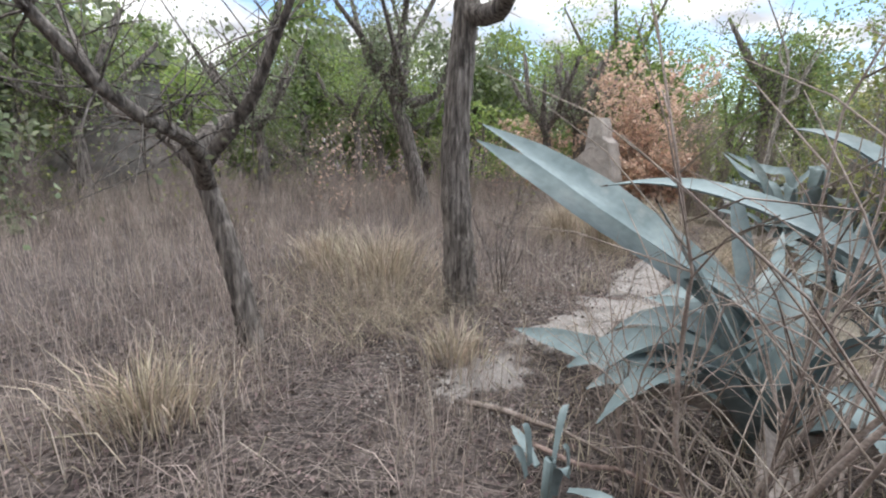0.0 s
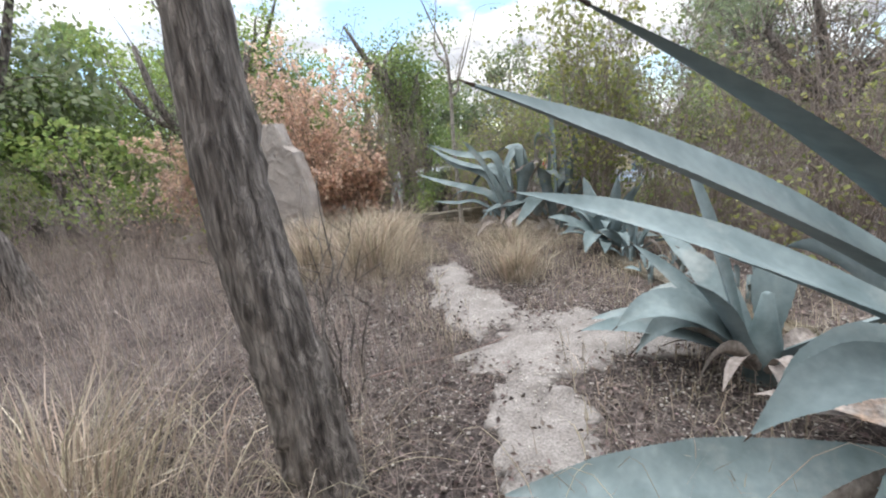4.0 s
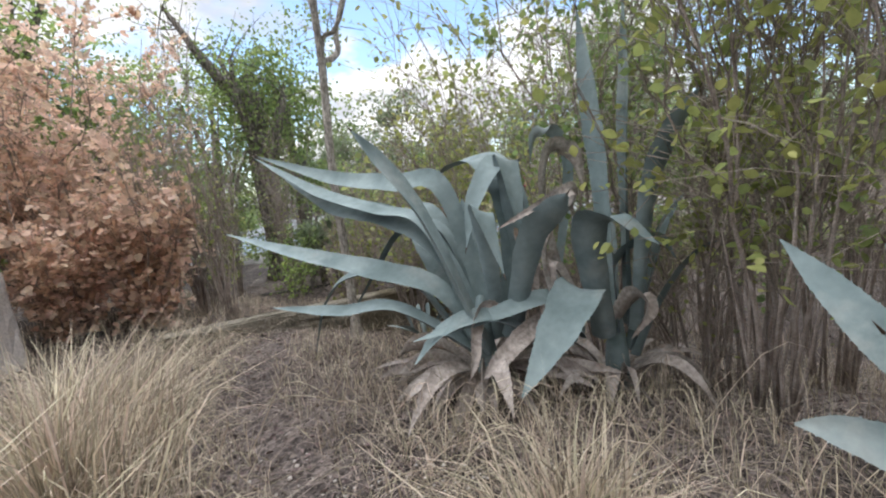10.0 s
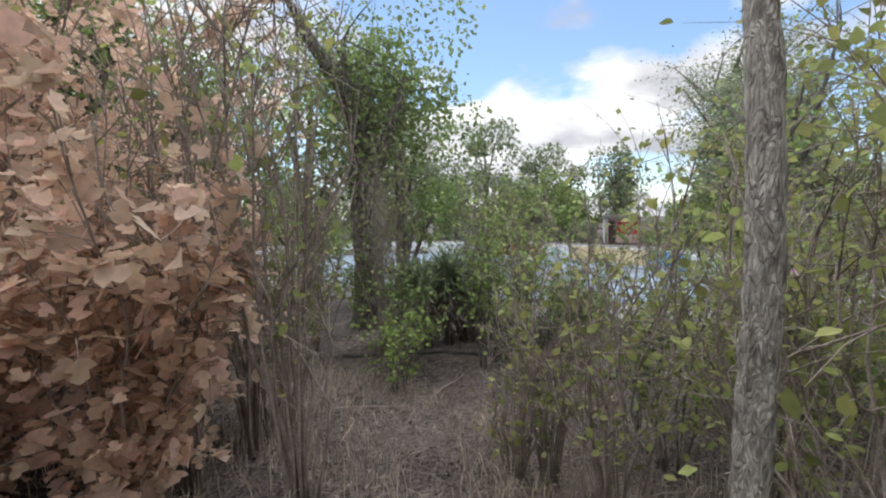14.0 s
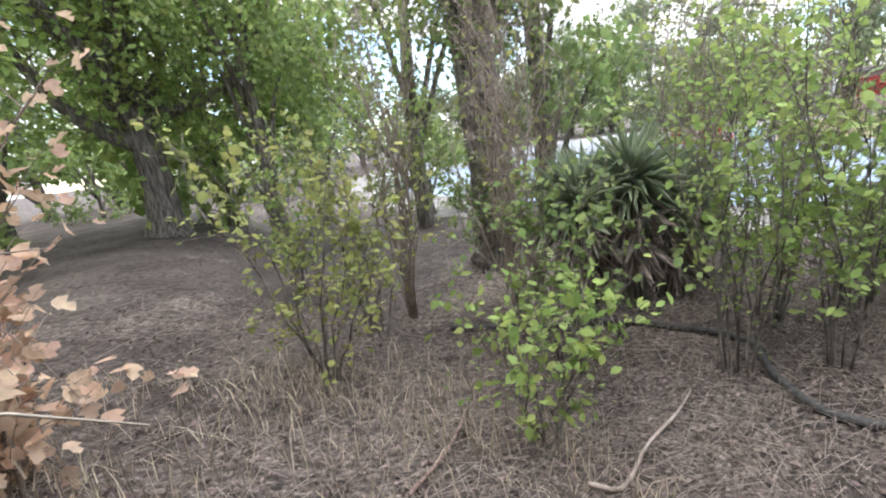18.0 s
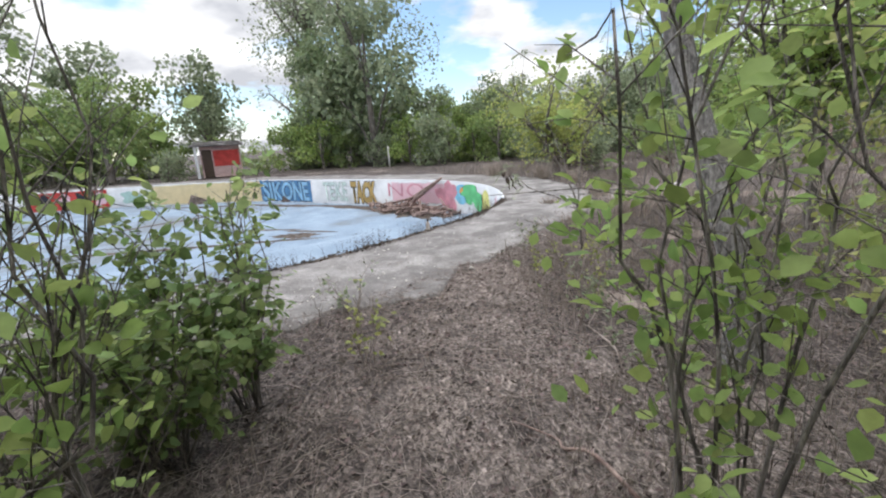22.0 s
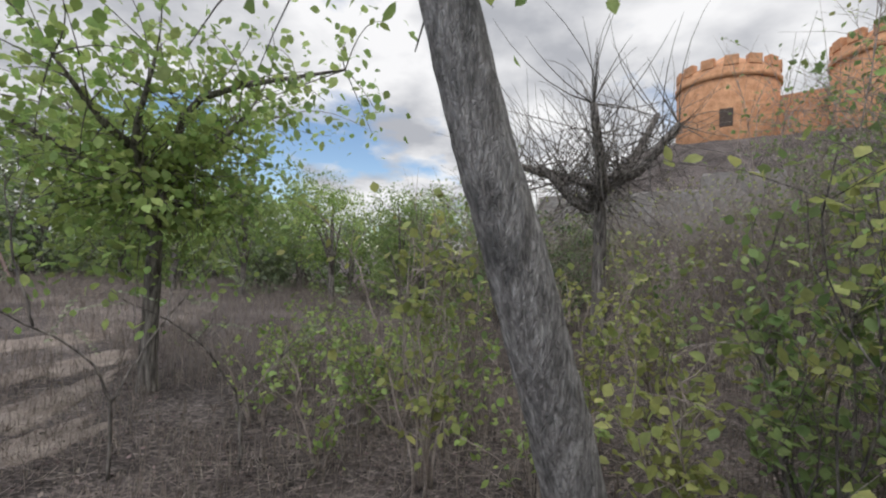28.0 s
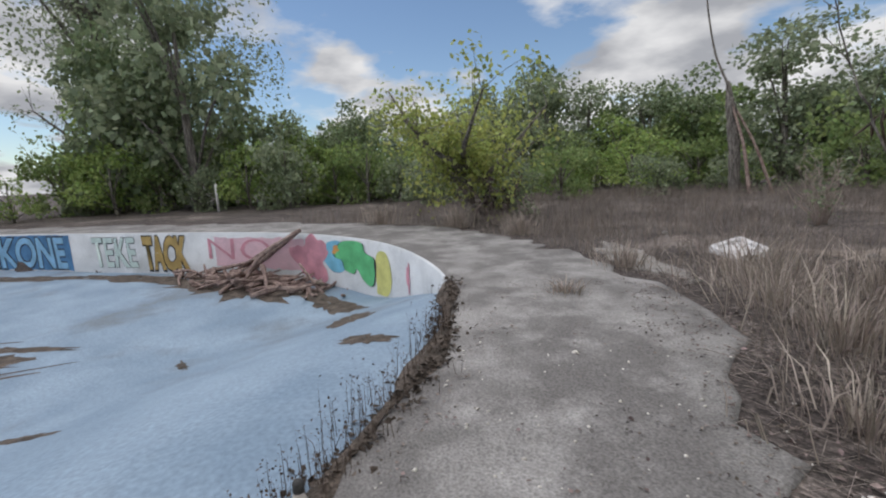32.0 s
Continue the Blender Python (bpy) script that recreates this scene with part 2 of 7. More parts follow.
M_AGAVE = surface("agave_skin", (0.14, 0.187, 0.196), (0.242, 0.302, 0.312), 4, 0.62, 0.06, 22, vary=0.3, fine=0.15, third=(0.285, 0.325, 0.32), third_at=0.58, spec=0.22)
M_AGAVE_DRY = surface("dry_agave_leaf", (0.24, 0.21, 0.185), (0.46, 0.42, 0.385), 6, 0.85, 0.5, 40, vary=0.3, third=(0.50, 0.36, 0.24), third_at=0.66)
M_SPINE = surface("spine", (0.05, 0.035, 0.03), (0.10, 0.07, 0.05), 20, 0.6, 0)
M_CONCRETE = surface("worn_concrete", (0.175, 0.166, 0.16), (0.345, 0.33, 0.32), 2.6, 0.92, 0.5, 70, fine=0.55, third=(0.165, 0.155, 0.15), third_at=0.54)
M_STONE = surface("pale_stone", (0.225, 0.207, 0.192), (0.335, 0.313, 0.293), 5.0, 0.9, 0.6, 60, fine=0.5, third=(0.16, 0.142, 0.13), third_at=0.6)
M_BLOCK = surface("weathered_block", (0.38, 0.345, 0.315), (0.56, 0.515, 0.475), 2.2, 0.9, 0.5, 60, fine=0.4, third=(0.28, 0.25, 0.22), third_at=0.6)
M_SAND = surface("sandy_soil", (0.19, 0.157, 0.136), (0.31, 0.26, 0.225), 3.0, 0.95, 0.8, 60, fine=0.6, third=(0.22, 0.18, 0.15), third_at=0.6)
M_FIELD = surface("field_grass", (0.155, 0.131, 0.114), (0.31, 0.262, 0.224), 1.2, 0.85, 0, 30, vary=0.4, fine=0.2, glow_through=0.15)
# mossy stone, its colour darkened further for the shade under the thicket
M_KERB = surface("mossy_kerb_stone", (0.13, 0.118, 0.092), (0.28, 0.255, 0.21), 4.0, 0.95, 0.9, 45, fine=0.6, third=(0.13, 0.11, 0.075), third_at=0.55)
M_PEBBLE = surface("pale_pebble", (0.45, 0.42, 0.38), (0.70, 0.67, 0.62), 12, 0.9, 0.2, 60, vary=0.25)
M_POOL = surface("pale_blue_paint", (0.19, 0.262, 0.345), (0.265, 0.345, 0.435), 0.9, 0.75, 0.3, 30, fine=0.25, third=(0.17, 0.20, 0.23), third_at=0.58)
M_WALLPAINT = surface("white_wall_paint", (0.56, 0.58, 0.60), (0.72, 0.74, 0.76), 1.4, 0.8, 0.3, 40, fine=0.2, third=(0.48, 0.5, 0.5), third_at=0.66)
M_DIRT = surface("dark_dirt", (0.05, 0.042, 0.035), (0.15, 0.12, 0.10), 5, 0.95, 0.9, 60, fine=0.8)
M_BRUSH = surface("brown_brush", (0.20, 0.166, 0.147), (0.37, 0.316, 0.284), 6, 0.9, 0, 60, vary=0.3)
M_BRICK = surface("red_brickwork", (0.46, 0.23, 0.12), (0.66, 0.36, 0.20), 2.5, 0.9, 0.5, 30, fine=0.5)
M_HOSE = surface("black_rubber", (0.03, 0.03, 0.032), (0.075, 0.072, 0.07), 20, 0.6, 0.2, 60)
M_FOAM = surface("dirty_white_foam", (0.62, 0.60, 0.60), (0.80, 0.79, 0.80), 6, 0.8, 0.3, 40, fine=0.2)
M_DEADWOOD = surface("dead_wood", (0.16, 0.11, 0.095), (0.36, 0.28, 0.24), 9, 0.9, 0.7, 50, fine=0.6, vary=0.2)


def paint(name, colour, spread=0.25):
    lo = tuple(c * (1 - spread) for c in colour)
    return surface(name, lo, colour, 3.0, 0.7, 0.15, 40, fine=0.2)


# ---------------------------------------------------------------- mesh tools
R = np.random.default_rng(7)


class Geo:
    """Gathers vertices, quads and triangles for one mesh."""

    def __init__(self):
        self.v, self.q, self.t, self.n = [], [], [], 0

    def add(self, v, quads=None, tris=None):
        v = np.asarray(v, dtype=np.float32).reshape(-1, 3)
        if quads is not None and len(quads):
            self.q.append(np.asarray(quads, dtype=np.int32).reshape(-1, 4) + self.n)
        if tris is not None and len(tris):
            self.t.append(np.asarray(tris, dtype=np.int32).reshape(-1, 3) + self.n)
        self.v.append(v)
        self.n += len(v)

    def mesh(self, name, smooth=True):
        v = np.concatenate(self.v) if self.v else np.zeros((0, 3), np.float32)
        q = np.concatenate(self.q) if self.q else np.zeros((0, 4), np.int32)
        t = np.concatenate(self.t) if self.t else np.zeros((0, 3), np.int32)
        me = bpy.data.meshes.new(name)
        me.vertices.add(len(v))
        me.vertices.foreach_set("co", v.ravel())
        me.loops.add(q.size + t.size)
        me.loops.foreach_set("vertex_index", np.concatenate([q.ravel(), t.ravel()]))
        me.polygons.add(len(q) + len(t))
        starts = np.concatenate([np.arange(len(q)) * 4, q.size + np.arange(len(t)) * 3]).astype(np.int32)
        me.polygons.foreach_set("loop_start", starts)
        me.update(calc_edges=True)
        if smooth:
            me.polygons.foreach_set("use_smooth", np.ones(len(q) + len(t), dtype=bool))
        return me


def part(name, geo, material, parent=None, label="", smooth=True, loc=None):
    me = geo.mesh(name, smooth) if isinstance(geo, Geo) else geo
    if not me.materials:
        me.materials.append(material)
    ob = new(name, me)
    if parent:
        ob.parent = parent
    if loc is not None:
        ob.location = loc
    return tagged(ob, label) if label else ob


def thing(name, loc, label, category, group="", kind=""):
    ob = new(name)
    ob.location = loc
    ob.empty_display_size = 0.1
    return tagged(ob, label, category, group, kind)


def unit(a):
    return a / np.maximum(np.linalg.norm(a, axis=-1, keepdims=True), 1e-9)


def smooth_line(points, n):
    """A Catmull-Rom line through the points, at n even steps."""
    p = np.asarray(points, dtype=float)
    p = np.vstack([2 * p[0] - p[1], p, 2 * p[-1] - p[-2]])
    s = np.linspace(0, len(p) - 3 - 1e-6, n)
    i, f = s.astype(int), (s % 1)[:, None]
    a, b, c, d = p[i], p[i + 1], p[i + 2], p[i + 3]
    return 0.5 * (2 * b + (c - a) * f + (2 * a - 5 * b + 4 * c - d) * f ** 2 + (3 * b - a - 3 * c + d) * f ** 3)


def tube(geo, points, radii, sides=6, rough=0.0, rng=R, cap=True):
    p = np.asarray(points, dtype=float)
    n = len(p)
    r = np.broadcast_to(np.asarray(radii, dtype=float), (n,)) if np.ndim(radii) == 0 or len(np.atleast_1d(radii)) == n else np.interp(
        np.linspace(0, 1, n), np.linspace(0, 1, len(radii)), radii)
    d = unit(np.gradient(p, axis=0))
    ref = np.array([0.0, 1.0, 0.15]) if abs(d[:, 2]).mean() > 0.6 else np.array([0.05, 0.1, 1.0])
    a = unit(np.cross(d, ref))
    b = np.cross(d, a)
    ang = np.linspace(0, 2 * np.pi, sides, endpoint=False)
    rr = r[:, None] * np.ones(sides)
    if rough:
        ridge = rng.normal(0, 1, sides) * 0.6
        rr = rr * (1 + rough * (ridge[None, :] + rng.normal(0, 0.7, (n, sides))))
    v = p[:, None, :] + rr[..., None] * (np.cos(ang)[None, :, None] * a[:, None, :] + np.sin(ang)[None, :, None] * b[:, None, :])
    i = np.arange(n - 1)[:, None] * sides
    j = np.arange(sides)[None, :]
    k = (j + 1) % sides
    q = np.stack([i + j, i + k, i + sides + k, i + sides + j], axis=-1).reshape(-1, 4)
    tris = []
    v = v.reshape(-1, 3)
    if cap:
        v = np.vstack([v, p[-1] + d[-1] * r[-1] * 0.6, p[0]])
        last = (n - 1) * sides
        tris = [[last + s, last + (s + 1) % sides, n * sides] for s in range(sides)]
        tris += [[(s + 1) % sides, s, n * sides + 1] for s in range(sides)]
    geo.add(v, q, tris)


def thin_lines(geo, lines, r0, r1):
    """Many thin three-sided twigs at once; lines: (count, points, 3)."""
    n, m = lines.shape[:2]
    d = unit(np.gradient(lines, axis=1))
    a = unit(np.cross(d, np.array([0.21, 0.37, 0.9])))
    b = np.cross(d, a)
    r = np.linspace(r0, r1, m)[None, :, None, None]
    ang = np.array([0, 2.094, 4.189])
    v = lines[:, :, None] + r * (np.cos(ang)[None, None, :, None] * a[:, :, None] + np.sin(ang)[None, None, :, None] * b[:, :, None])
    i = (np.arange(m - 1) * 3)[:, None]
    j = np.arange(3)[None]
    k = (j + 1) % 3
    q = np.stack([i + j, i + k, i + 3 + k, i + 3 + j], axis=-1).reshape(-1, 4)
    geo.add(v.reshape(-1, 3), (q[None] + (np.arange(n) * m * 3)[:, None, None]).reshape(-1, 4))


LEAF_OVAL = (np.array([[0, 0, 0], [-.30, .28, .07], [0, .3, 0], [.30, .28, .07], [-.33, .6, .04], [0, .62, -.01], [.33, .6, .04], [0, 1, -.08]]),
             [[1, 4, 5, 2], [2, 5, 6, 3]], [[0, 1, 2], [0, 2, 3], [4, 7, 5], [5, 7, 6]])
LEAF_QUAD = (np.array([[0, 0, 0], [-.36, .5, .07], [0, 1, -.06], [.36, .5, .07]]), [], [[0, 1, 2], [0, 2, 3]])
LEAF_NARROW = (np.array([[0, 0, 0], [-.15, .5, .04], [0, 1, -.1], [.15, .5, .04]]), [], [[0, 1, 2], [0, 2, 3]])
LEAF_LOBED = (np.array([[0, 0, 0], [-.28, .1, .05], [-.5, .42, .1], [-.22, .5, .0], [-.3, .82, .08], [0, 1, -.05], [.3, .82, .08], [.22, .5, 0],
                        [.5, .42, .1], [.28, .1, .05], [0, .5, -.04]]), [],
              [[0, 10, 1], [1, 10, 2], [2, 10, 3], [3, 10, 4], [4, 10, 5], [5, 10, 6], [6, 10, 7], [7, 10, 8], [8, 10, 9], [9, 10, 0]])


def leaves(geo, pos, axis, size, template=LEAF_QUAD, rng=R, flat=0.7):
    pos, axis = np.asarray(pos, float), unit(np.asarray(axis, float))
    n = len(pos)
    if not n:
        return
    up = rng.normal(0, 1 - flat * 0.6, (n, 3)) + np.array([0, 0, flat * 1.4])
    side = unit(np.cross(axis, up))
    nor = np.cross(side, axis)
    tv, tq, tt = template
    size = np.broadcast_to(np.asarray(size, float), (n,))
    wide = rng.uniform(0.8, 1.2, n)
    v = pos[:, None, :] + size[:, None, None] * (tv[None, :, 0:1] * wide[:, None, None] * side[:, None, :] + tv[None, :, 1:2] * axis[:, None, :] + tv[None, :, 2:3] * nor[:, None, :] * rng.uniform(0.3, 1.8, n)[:, None, None])
    base = (np.arange(n) * len(tv))[:, None, None]
    geo.add(v.reshape(-1, 3), (np.array(tq)[None] + base).reshape(-1, 4) if len(tq) else None, (np.array(tt)[None] + base).reshape(-1, 3))


# the line that is walked, in plan, and the height of the eye: kept clear of leaves
LINE = np.array([(0, 0), (-.3, 1), (-.65, 2.4), (0, 3.6), (1.2, 4.4), (2.4, 4.9), (3.3, 6.2), (4.5, 7.8), (5.1, 9), (5.7, 9.6), (6.9, 10.6), (7.8, 11.7), (8.5, 12.35),
                 (9.4, 12.26), (10.35, 11.98), (11.1, 11.52), (12.0, 11.68), (12.8, 11.67), (13.6, 11.3), (14.2, 10.95), (15.2, 10.7), (17.3, 10.8)])
WALKED = smooth_line(LINE, 160)


def from_walk(xy):
    d = np.full(len(xy), 1e9)
    for p in WALKED:
        d = np.minimum(d, (xy[:, 0] - p[0]) ** 2 + (xy[:, 1] - p[1]) ** 2)
    return np.sqrt(d)

# ---------------------------------------------------------------- the plan: ground, pool


def step(x, a, b):
    f = np.clip((x - a) / (b - a), 0, 1)
    return f * f * (3 - 2 * f)


def wave(x, y, s, k):
    """A cheap uneven surface, about -1 to 1, over lengths of s metres."""
    return (np.sin(x / s * 1.7 + k) * np.cos(y / s * 1.3 + k * 2.1) + 0.6 * np.sin((x + y) / s * 2.9 + k * 0.7) + 0.4 * np.cos((x * 0.8 - y * 1.1) / s * 4.7 + k)) / 2


RIM_Z = -1.0
RIM = [(22.9, 8.1), (20.7, 9.0), (18.8, 10.75), (17.2, 12.9), (15.8, 16.7), (15.4, 22), (16.4, 30), (19.4, 38), (25.4, 45), (32.4, 46.2), (38.4, 41.7), (41.2, 33.7), (40.6, 26.7), (37.4, 18.0),
       (33.6, 13.6), (30.6, 10.6), (28.4, 8.9), (25.7, 7.95)]


def closed_line(points, n):
    """A closed Catmull-Rom line through the points."""
    p = np.asarray(points, float)
    m = len(p)
    s = np.linspace(0, m, n, endpoint=False)
    i, f = s.astype(int), (s % 1)[:, None]
    a, b, c, d = p[(i - 1) % m], p[i % m], p[(i + 1) % m], p[(i + 2) % m]
    return 0.5 * (2 * b + (c - a) * f + (2 * a - 5 * b + 4 * c - d) * f ** 2 + (3 * b - a - 3 * c + d) * f ** 3)


_keep = closed_line(RIM, 4000)
_keep = np.vstack([_keep, _keep[:1]])
_len = np.concatenate([[0], np.cumsum(np.linalg.norm(np.diff(_keep, axis=0), axis=1))])
RIM_N = 420
_s = np.linspace(0, _len[-1], RIM_N, endpoint=False)
RIM_P = np.stack([np.interp(_s, _len, _keep[:, 0]), np.interp(_s, _len, _keep[:, 1])], axis=1)
RIM_STEP = _len[-1] / RIM_N
_t = unit(np.roll(RIM_P, -1, axis=0) - np.roll(RIM_P, 1, axis=0))
RIM_OUT = np.stack([_t[:, 1], -_t[:, 0]], axis=1)
POOL_MID = RIM_P.mean(axis=0)
if ((RIM_P[0] - POOL_MID) * RIM_OUT[0]).sum() < 0:
    RIM_OUT = -RIM_OUT


def from_rim(x, y):
    """Distance to the rim, outwards positive."""
    x, y = np.asarray(x, float), np.asarray(y, float)
    best, sign = np.full(x.shape, 1e9), np.zeros(x.shape)
    for p, o in zip(RIM_P[::2], RIM_OUT[::2]):
        dx, dy = x - p[0], y - p[1]
        d = dx * dx + dy * dy
        near = d < best
        best = np.where(near, d, best)
        sign = np.where(near, np.sign(dx * o[0] + dy * o[1]), sign)
    return np.sqrt(best) * sign


_rx, _ry = np.arange(-20, 62, 0.2), np.arange(-20, 62, 0.2)
RIM_MAP = from_rim(*np.meshgrid(_rx, _ry))


def rim_gap(x, y):
    """Distance to the rim, outwards positive, read from a map of it."""
    x, y = np.asarray(x, float), np.asarray(y, float)
    fx, fy = np.clip((x + 20) / 0.2, 0, len(_rx) - 1.01), np.clip((y + 20) / 0.2, 0, len(_ry) - 1.01)
    i, j = fx.astype(int), fy.astype(int)
    u, v = fx - i, fy - j
    return (RIM_MAP[j, i] * (1 - u) + RIM_MAP[j, i + 1] * u) * (1 - v) + (RIM_MAP[j + 1, i] * (1 - u) + RIM_MAP[j + 1, i + 1] * u) * v


def land(x, y):
    """Height of the ground, without the pool."""
    x, y = np.asarray(x, float), np.asarray(y, float)
    z = -0.06 - 0.14 * step(y, 0, 4) - 0.85 * step(x + 0.12 * (11.5 - y), 5.8, 9.7)
    s = -(0.70 * x + 0.71 * y) + 0.0
    z = z + 8.2 * step(s, 3.0, 15) * step(0.71 * x - 0.70 * y, 15, 8) + 1.0 * step(-s + 0 * x, 60, 160)
    flat = step(np.hypot(x - 12, y - 8), 60, 30)
    z = z + 0.05 * wave(x, y, 2.3, 0.4) * flat + 0.02 * wave(x, y, 0.55, 1.7) * flat
    return z


def ground_z(x, y):
    """Height on which things stand, outside the pool."""
    z = land(x, y)
    d = rim_gap(x, y)
    return np.where(d < 3.5, z + (RIM_Z - 0.03 - z) * step(d, 3.5, 2.2), z)


def floor_z(x, y):
    u = (np.asarray(x) - 18.8) * 0.9 + (np.asarray(y) - 10.75) * 0.45
    return RIM_Z - 0.07 - 1.12 * step(u, 0.6, 5.5)


def line_of(a, b, n, grow, far):
    inner = np.linspace(a, b, n)
    h = inner[1] - inner[0]
    out, x = [], 0.0
    while x < far:
        h *= grow
        x += h
        out.append(x)
    out = np.array(out)
    return np.concatenate([a - out[::-1], inner, b + out])


GX, GY = line_of(-9, 25, 240, 1.22, 3000), line_of(-5, 19, 170, 1.22, 3000)
gx, gy = np.meshgrid(GX, GY)
gz = ground_z(gx, gy)
gd = rim_gap(gx, gy)
gz = np.where(gd < 0.55, gz - 2.6 * step(gd, 0.55, 0.2), gz)
geo = Geo()
_i = np.arange(len(GY) - 1)[:, None] * len(GX) + np.arange(len(GX) - 1)[None, :]
geo.add(np.stack([gx, gy, gz], axis=-1), np.stack([_i, _i + 1, _i + 1 + len(GX), _i + len(GX)], axis=-1))
tagged(part("ground", geo, M_SOIL), "dry brown soil with leaf litter and sandy bare patches", "ground", kind="structure")

# pool: floor, wall, coping and the concrete path round it
geo = Geo()
rings = np.concatenate([np.linspace(0, 0.16, 12), np.linspace(0.2, 0.995, 22)])
pts = RIM_P[None] + (POOL_MID - RIM_P)[None] * rings[:, None, None]
geo.add(np.concatenate([pts, floor_z(pts[..., 0], pts[..., 1])[..., None]], axis=-1),
        np.stack([(_a := np.arange(len(rings) - 1)[:, None] * RIM_N + np.arange(RIM_N)[None]), _a + RIM_N, (_b := np.arange(len(rings) - 1)[:, None] * RIM_N + (np.arange(RIM_N)[None] + 1) % RIM_N) + RIM_N, _b], axis=-1))
pool = thing("pool", (0, 0, 0), "empty round concrete pool, worn pale blue paint", "pool", kind="structure")
part("pool_floor", geo, M_POOL, pool, "worn pale blue painted concrete floor")


def rim_band(offsets_heights, i0=0, i1=RIM_N, closed=True, wobble=None):
    """A strip along the rim. offsets_heights: rows of (outward offset, height or None for the floor)."""
    idx = np.arange(i0, i1 + (0 if closed else 1)) % RIM_N
    g = Geo()
    rows = []
    for k, (o, h) in enumerate(offsets_heights):
        off = np.full(len(idx), float(o))
        if wobble is not None and wobble[k] is not None:
            off = off + wobble[k][idx]
        xy = RIM_P[idx] + RIM_OUT[idx] * off[:, None]
        z = floor_z(xy[:, 0], xy[:, 1]) - 0.05 if h is None else np.full(len(idx), h)
        rows.append(np.column_stack([xy, z]))
    v = np.stack(rows)
    n = len(idx)
    m = n if closed else n - 1
    a = np.arange(len(rows) - 1)[:, None] * n + np.arange(m)[None]
    b = np.arange(len(rows) - 1)[:, None] * n + (np.arange(m)[None] + 1) % n
    g.add(v, np.stack([a, a + n, b + n, b], axis=-1))
    return g


part("pool_wall", rim_band([(0.3, -2.4), (0.3, RIM_Z - 0.02), (0.0, RIM_Z - 0.003), (-0.015, RIM_Z - 0.02), (-0.02, None)]), M_WALLPAINT, pool, "white painted pool wall")
_ar = np.arange(RIM_N) * RIM_STEP
wob = 0.16 * np.sin(_ar * 1.1) + 0.13 * np.sin(_ar * 2.7 + 1) + 0.10 * np.sin(_ar * 6.1 + 2) + R.normal(0, 0.11, RIM_N)
part("path_slab", rim_band([(0.02, RIM_Z), (0.5, RIM_Z + 0.004), (1.2, RIM_Z + 0.006), (2.05, RIM_Z + 0.002), (2.1, RIM_Z - 0.02), (2.12, RIM_Z - 0.3)], wobble=[None, None, None, wob, wob, wob]),
     M_CONCRETE, pool, "cracked grey concrete path round the pool")
dirt = 0.07 * np.sin(_ar * 3.3) + R.normal(0, 0.035, RIM_N)
part("dirt_strip", rim_band([(-0.09, RIM_Z - 0.085), (-0.04, RIM_Z + 0.002), (0.02, RIM_Z + 0.014), (0.06, RIM_Z - 0.004)], 5, 75, False, [dirt, None, None, -dirt]), M_DIRT, pool, "black dirt along the pool edge")


def rim_index(x, y):
    return int(np.argmin(np.hypot(RIM_P[:, 0] - x, RIM_P[:, 1] - y)))


def wall_panel(name, i0, i1, top, bottom, material, label):
    """Paint on the inner face of the pool wall between two rim stations; top and bottom as shares of its height."""
    idx = np.linspace(i0, i1, max(4, int(abs(i1 - i0)) * 2))
    x, y = np.interp(idx, np.arange(RIM_N), RIM_P[:, 0]), np.interp(idx, np.arange(RIM_N), RIM_P[:, 1])
    o = np.stack([np.interp(idx, np.arange(RIM_N), RIM_OUT[:, 0]), np.interp(idx, np.arange(RIM_N), RIM_OUT[:, 1])], axis=1)
    f = floor_z(x, y)
    g = Geo()
    rows = []
    for s in np.linspace(top, bottom, 5):
        edge = R.normal(0, 0.015, len(idx)) if s in (top, bottom) else 0
        z = RIM_Z - 0.02 + (f - RIM_Z + 0.02) * s + edge
        rows.append(np.column_stack([x - o[:, 0] * 0.026, y - o[:, 1] * 0.026, z]))
    n = len(idx)
    a = np.arange(4)[:, None] * n + np.arange(n - 1)[None]
    g.add(np.stack(rows), np.stack([a, a + n, a + n + 1, a + 1], axis=-1))
    return part(name, g, material, pool, label)


P_YELLOW = paint("cream_yellow_paint", (0.72, 0.60, 0.36), 0.12)
P_BLUE = paint("blue_spray_paint", (0.13, 0.38, 0.68), 0.35)
P_RED = paint("red_spray_paint", (0.62, 0.08, 0.07), 0.3)
P_PINK = paint("pink_spray_paint", (0.76, 0.52, 0.58), 0.12)
P_ROSE = paint("crimson_spray_paint", (0.70, 0.33, 0.40), 0.3)
P_GREEN = paint("green_spray_paint", (0.15, 0.58, 0.25), 0.3)
P_GOLD = paint("brown_gold_paint", (0.50, 0.35, 0.13), 0.3)
P_TEAL = paint("pale_teal_paint", (0.42, 0.60, 0.55), 0.2)
P_BLACK = paint("black_spray_paint", (0.04, 0.04, 0.05), 0.3)
wall_panel("paint_panel", rim_index(36.45, 17.96), rim_index(40.0, 24.6), 0.03, 0.97, P_YELLOW, "cream yellow paint field")
wall_panel("paint_panel", rim_index(40.4, 27.3), rim_index(41.0, 32.1), 0.05, 0.97, P_RED, "red graffiti field")
wall_panel("paint_panel", rim_index(28.3, 8.85), rim_index(30.7, 10.7), 0.1, 0.78, P_PINK, "pale pink sprayed field")



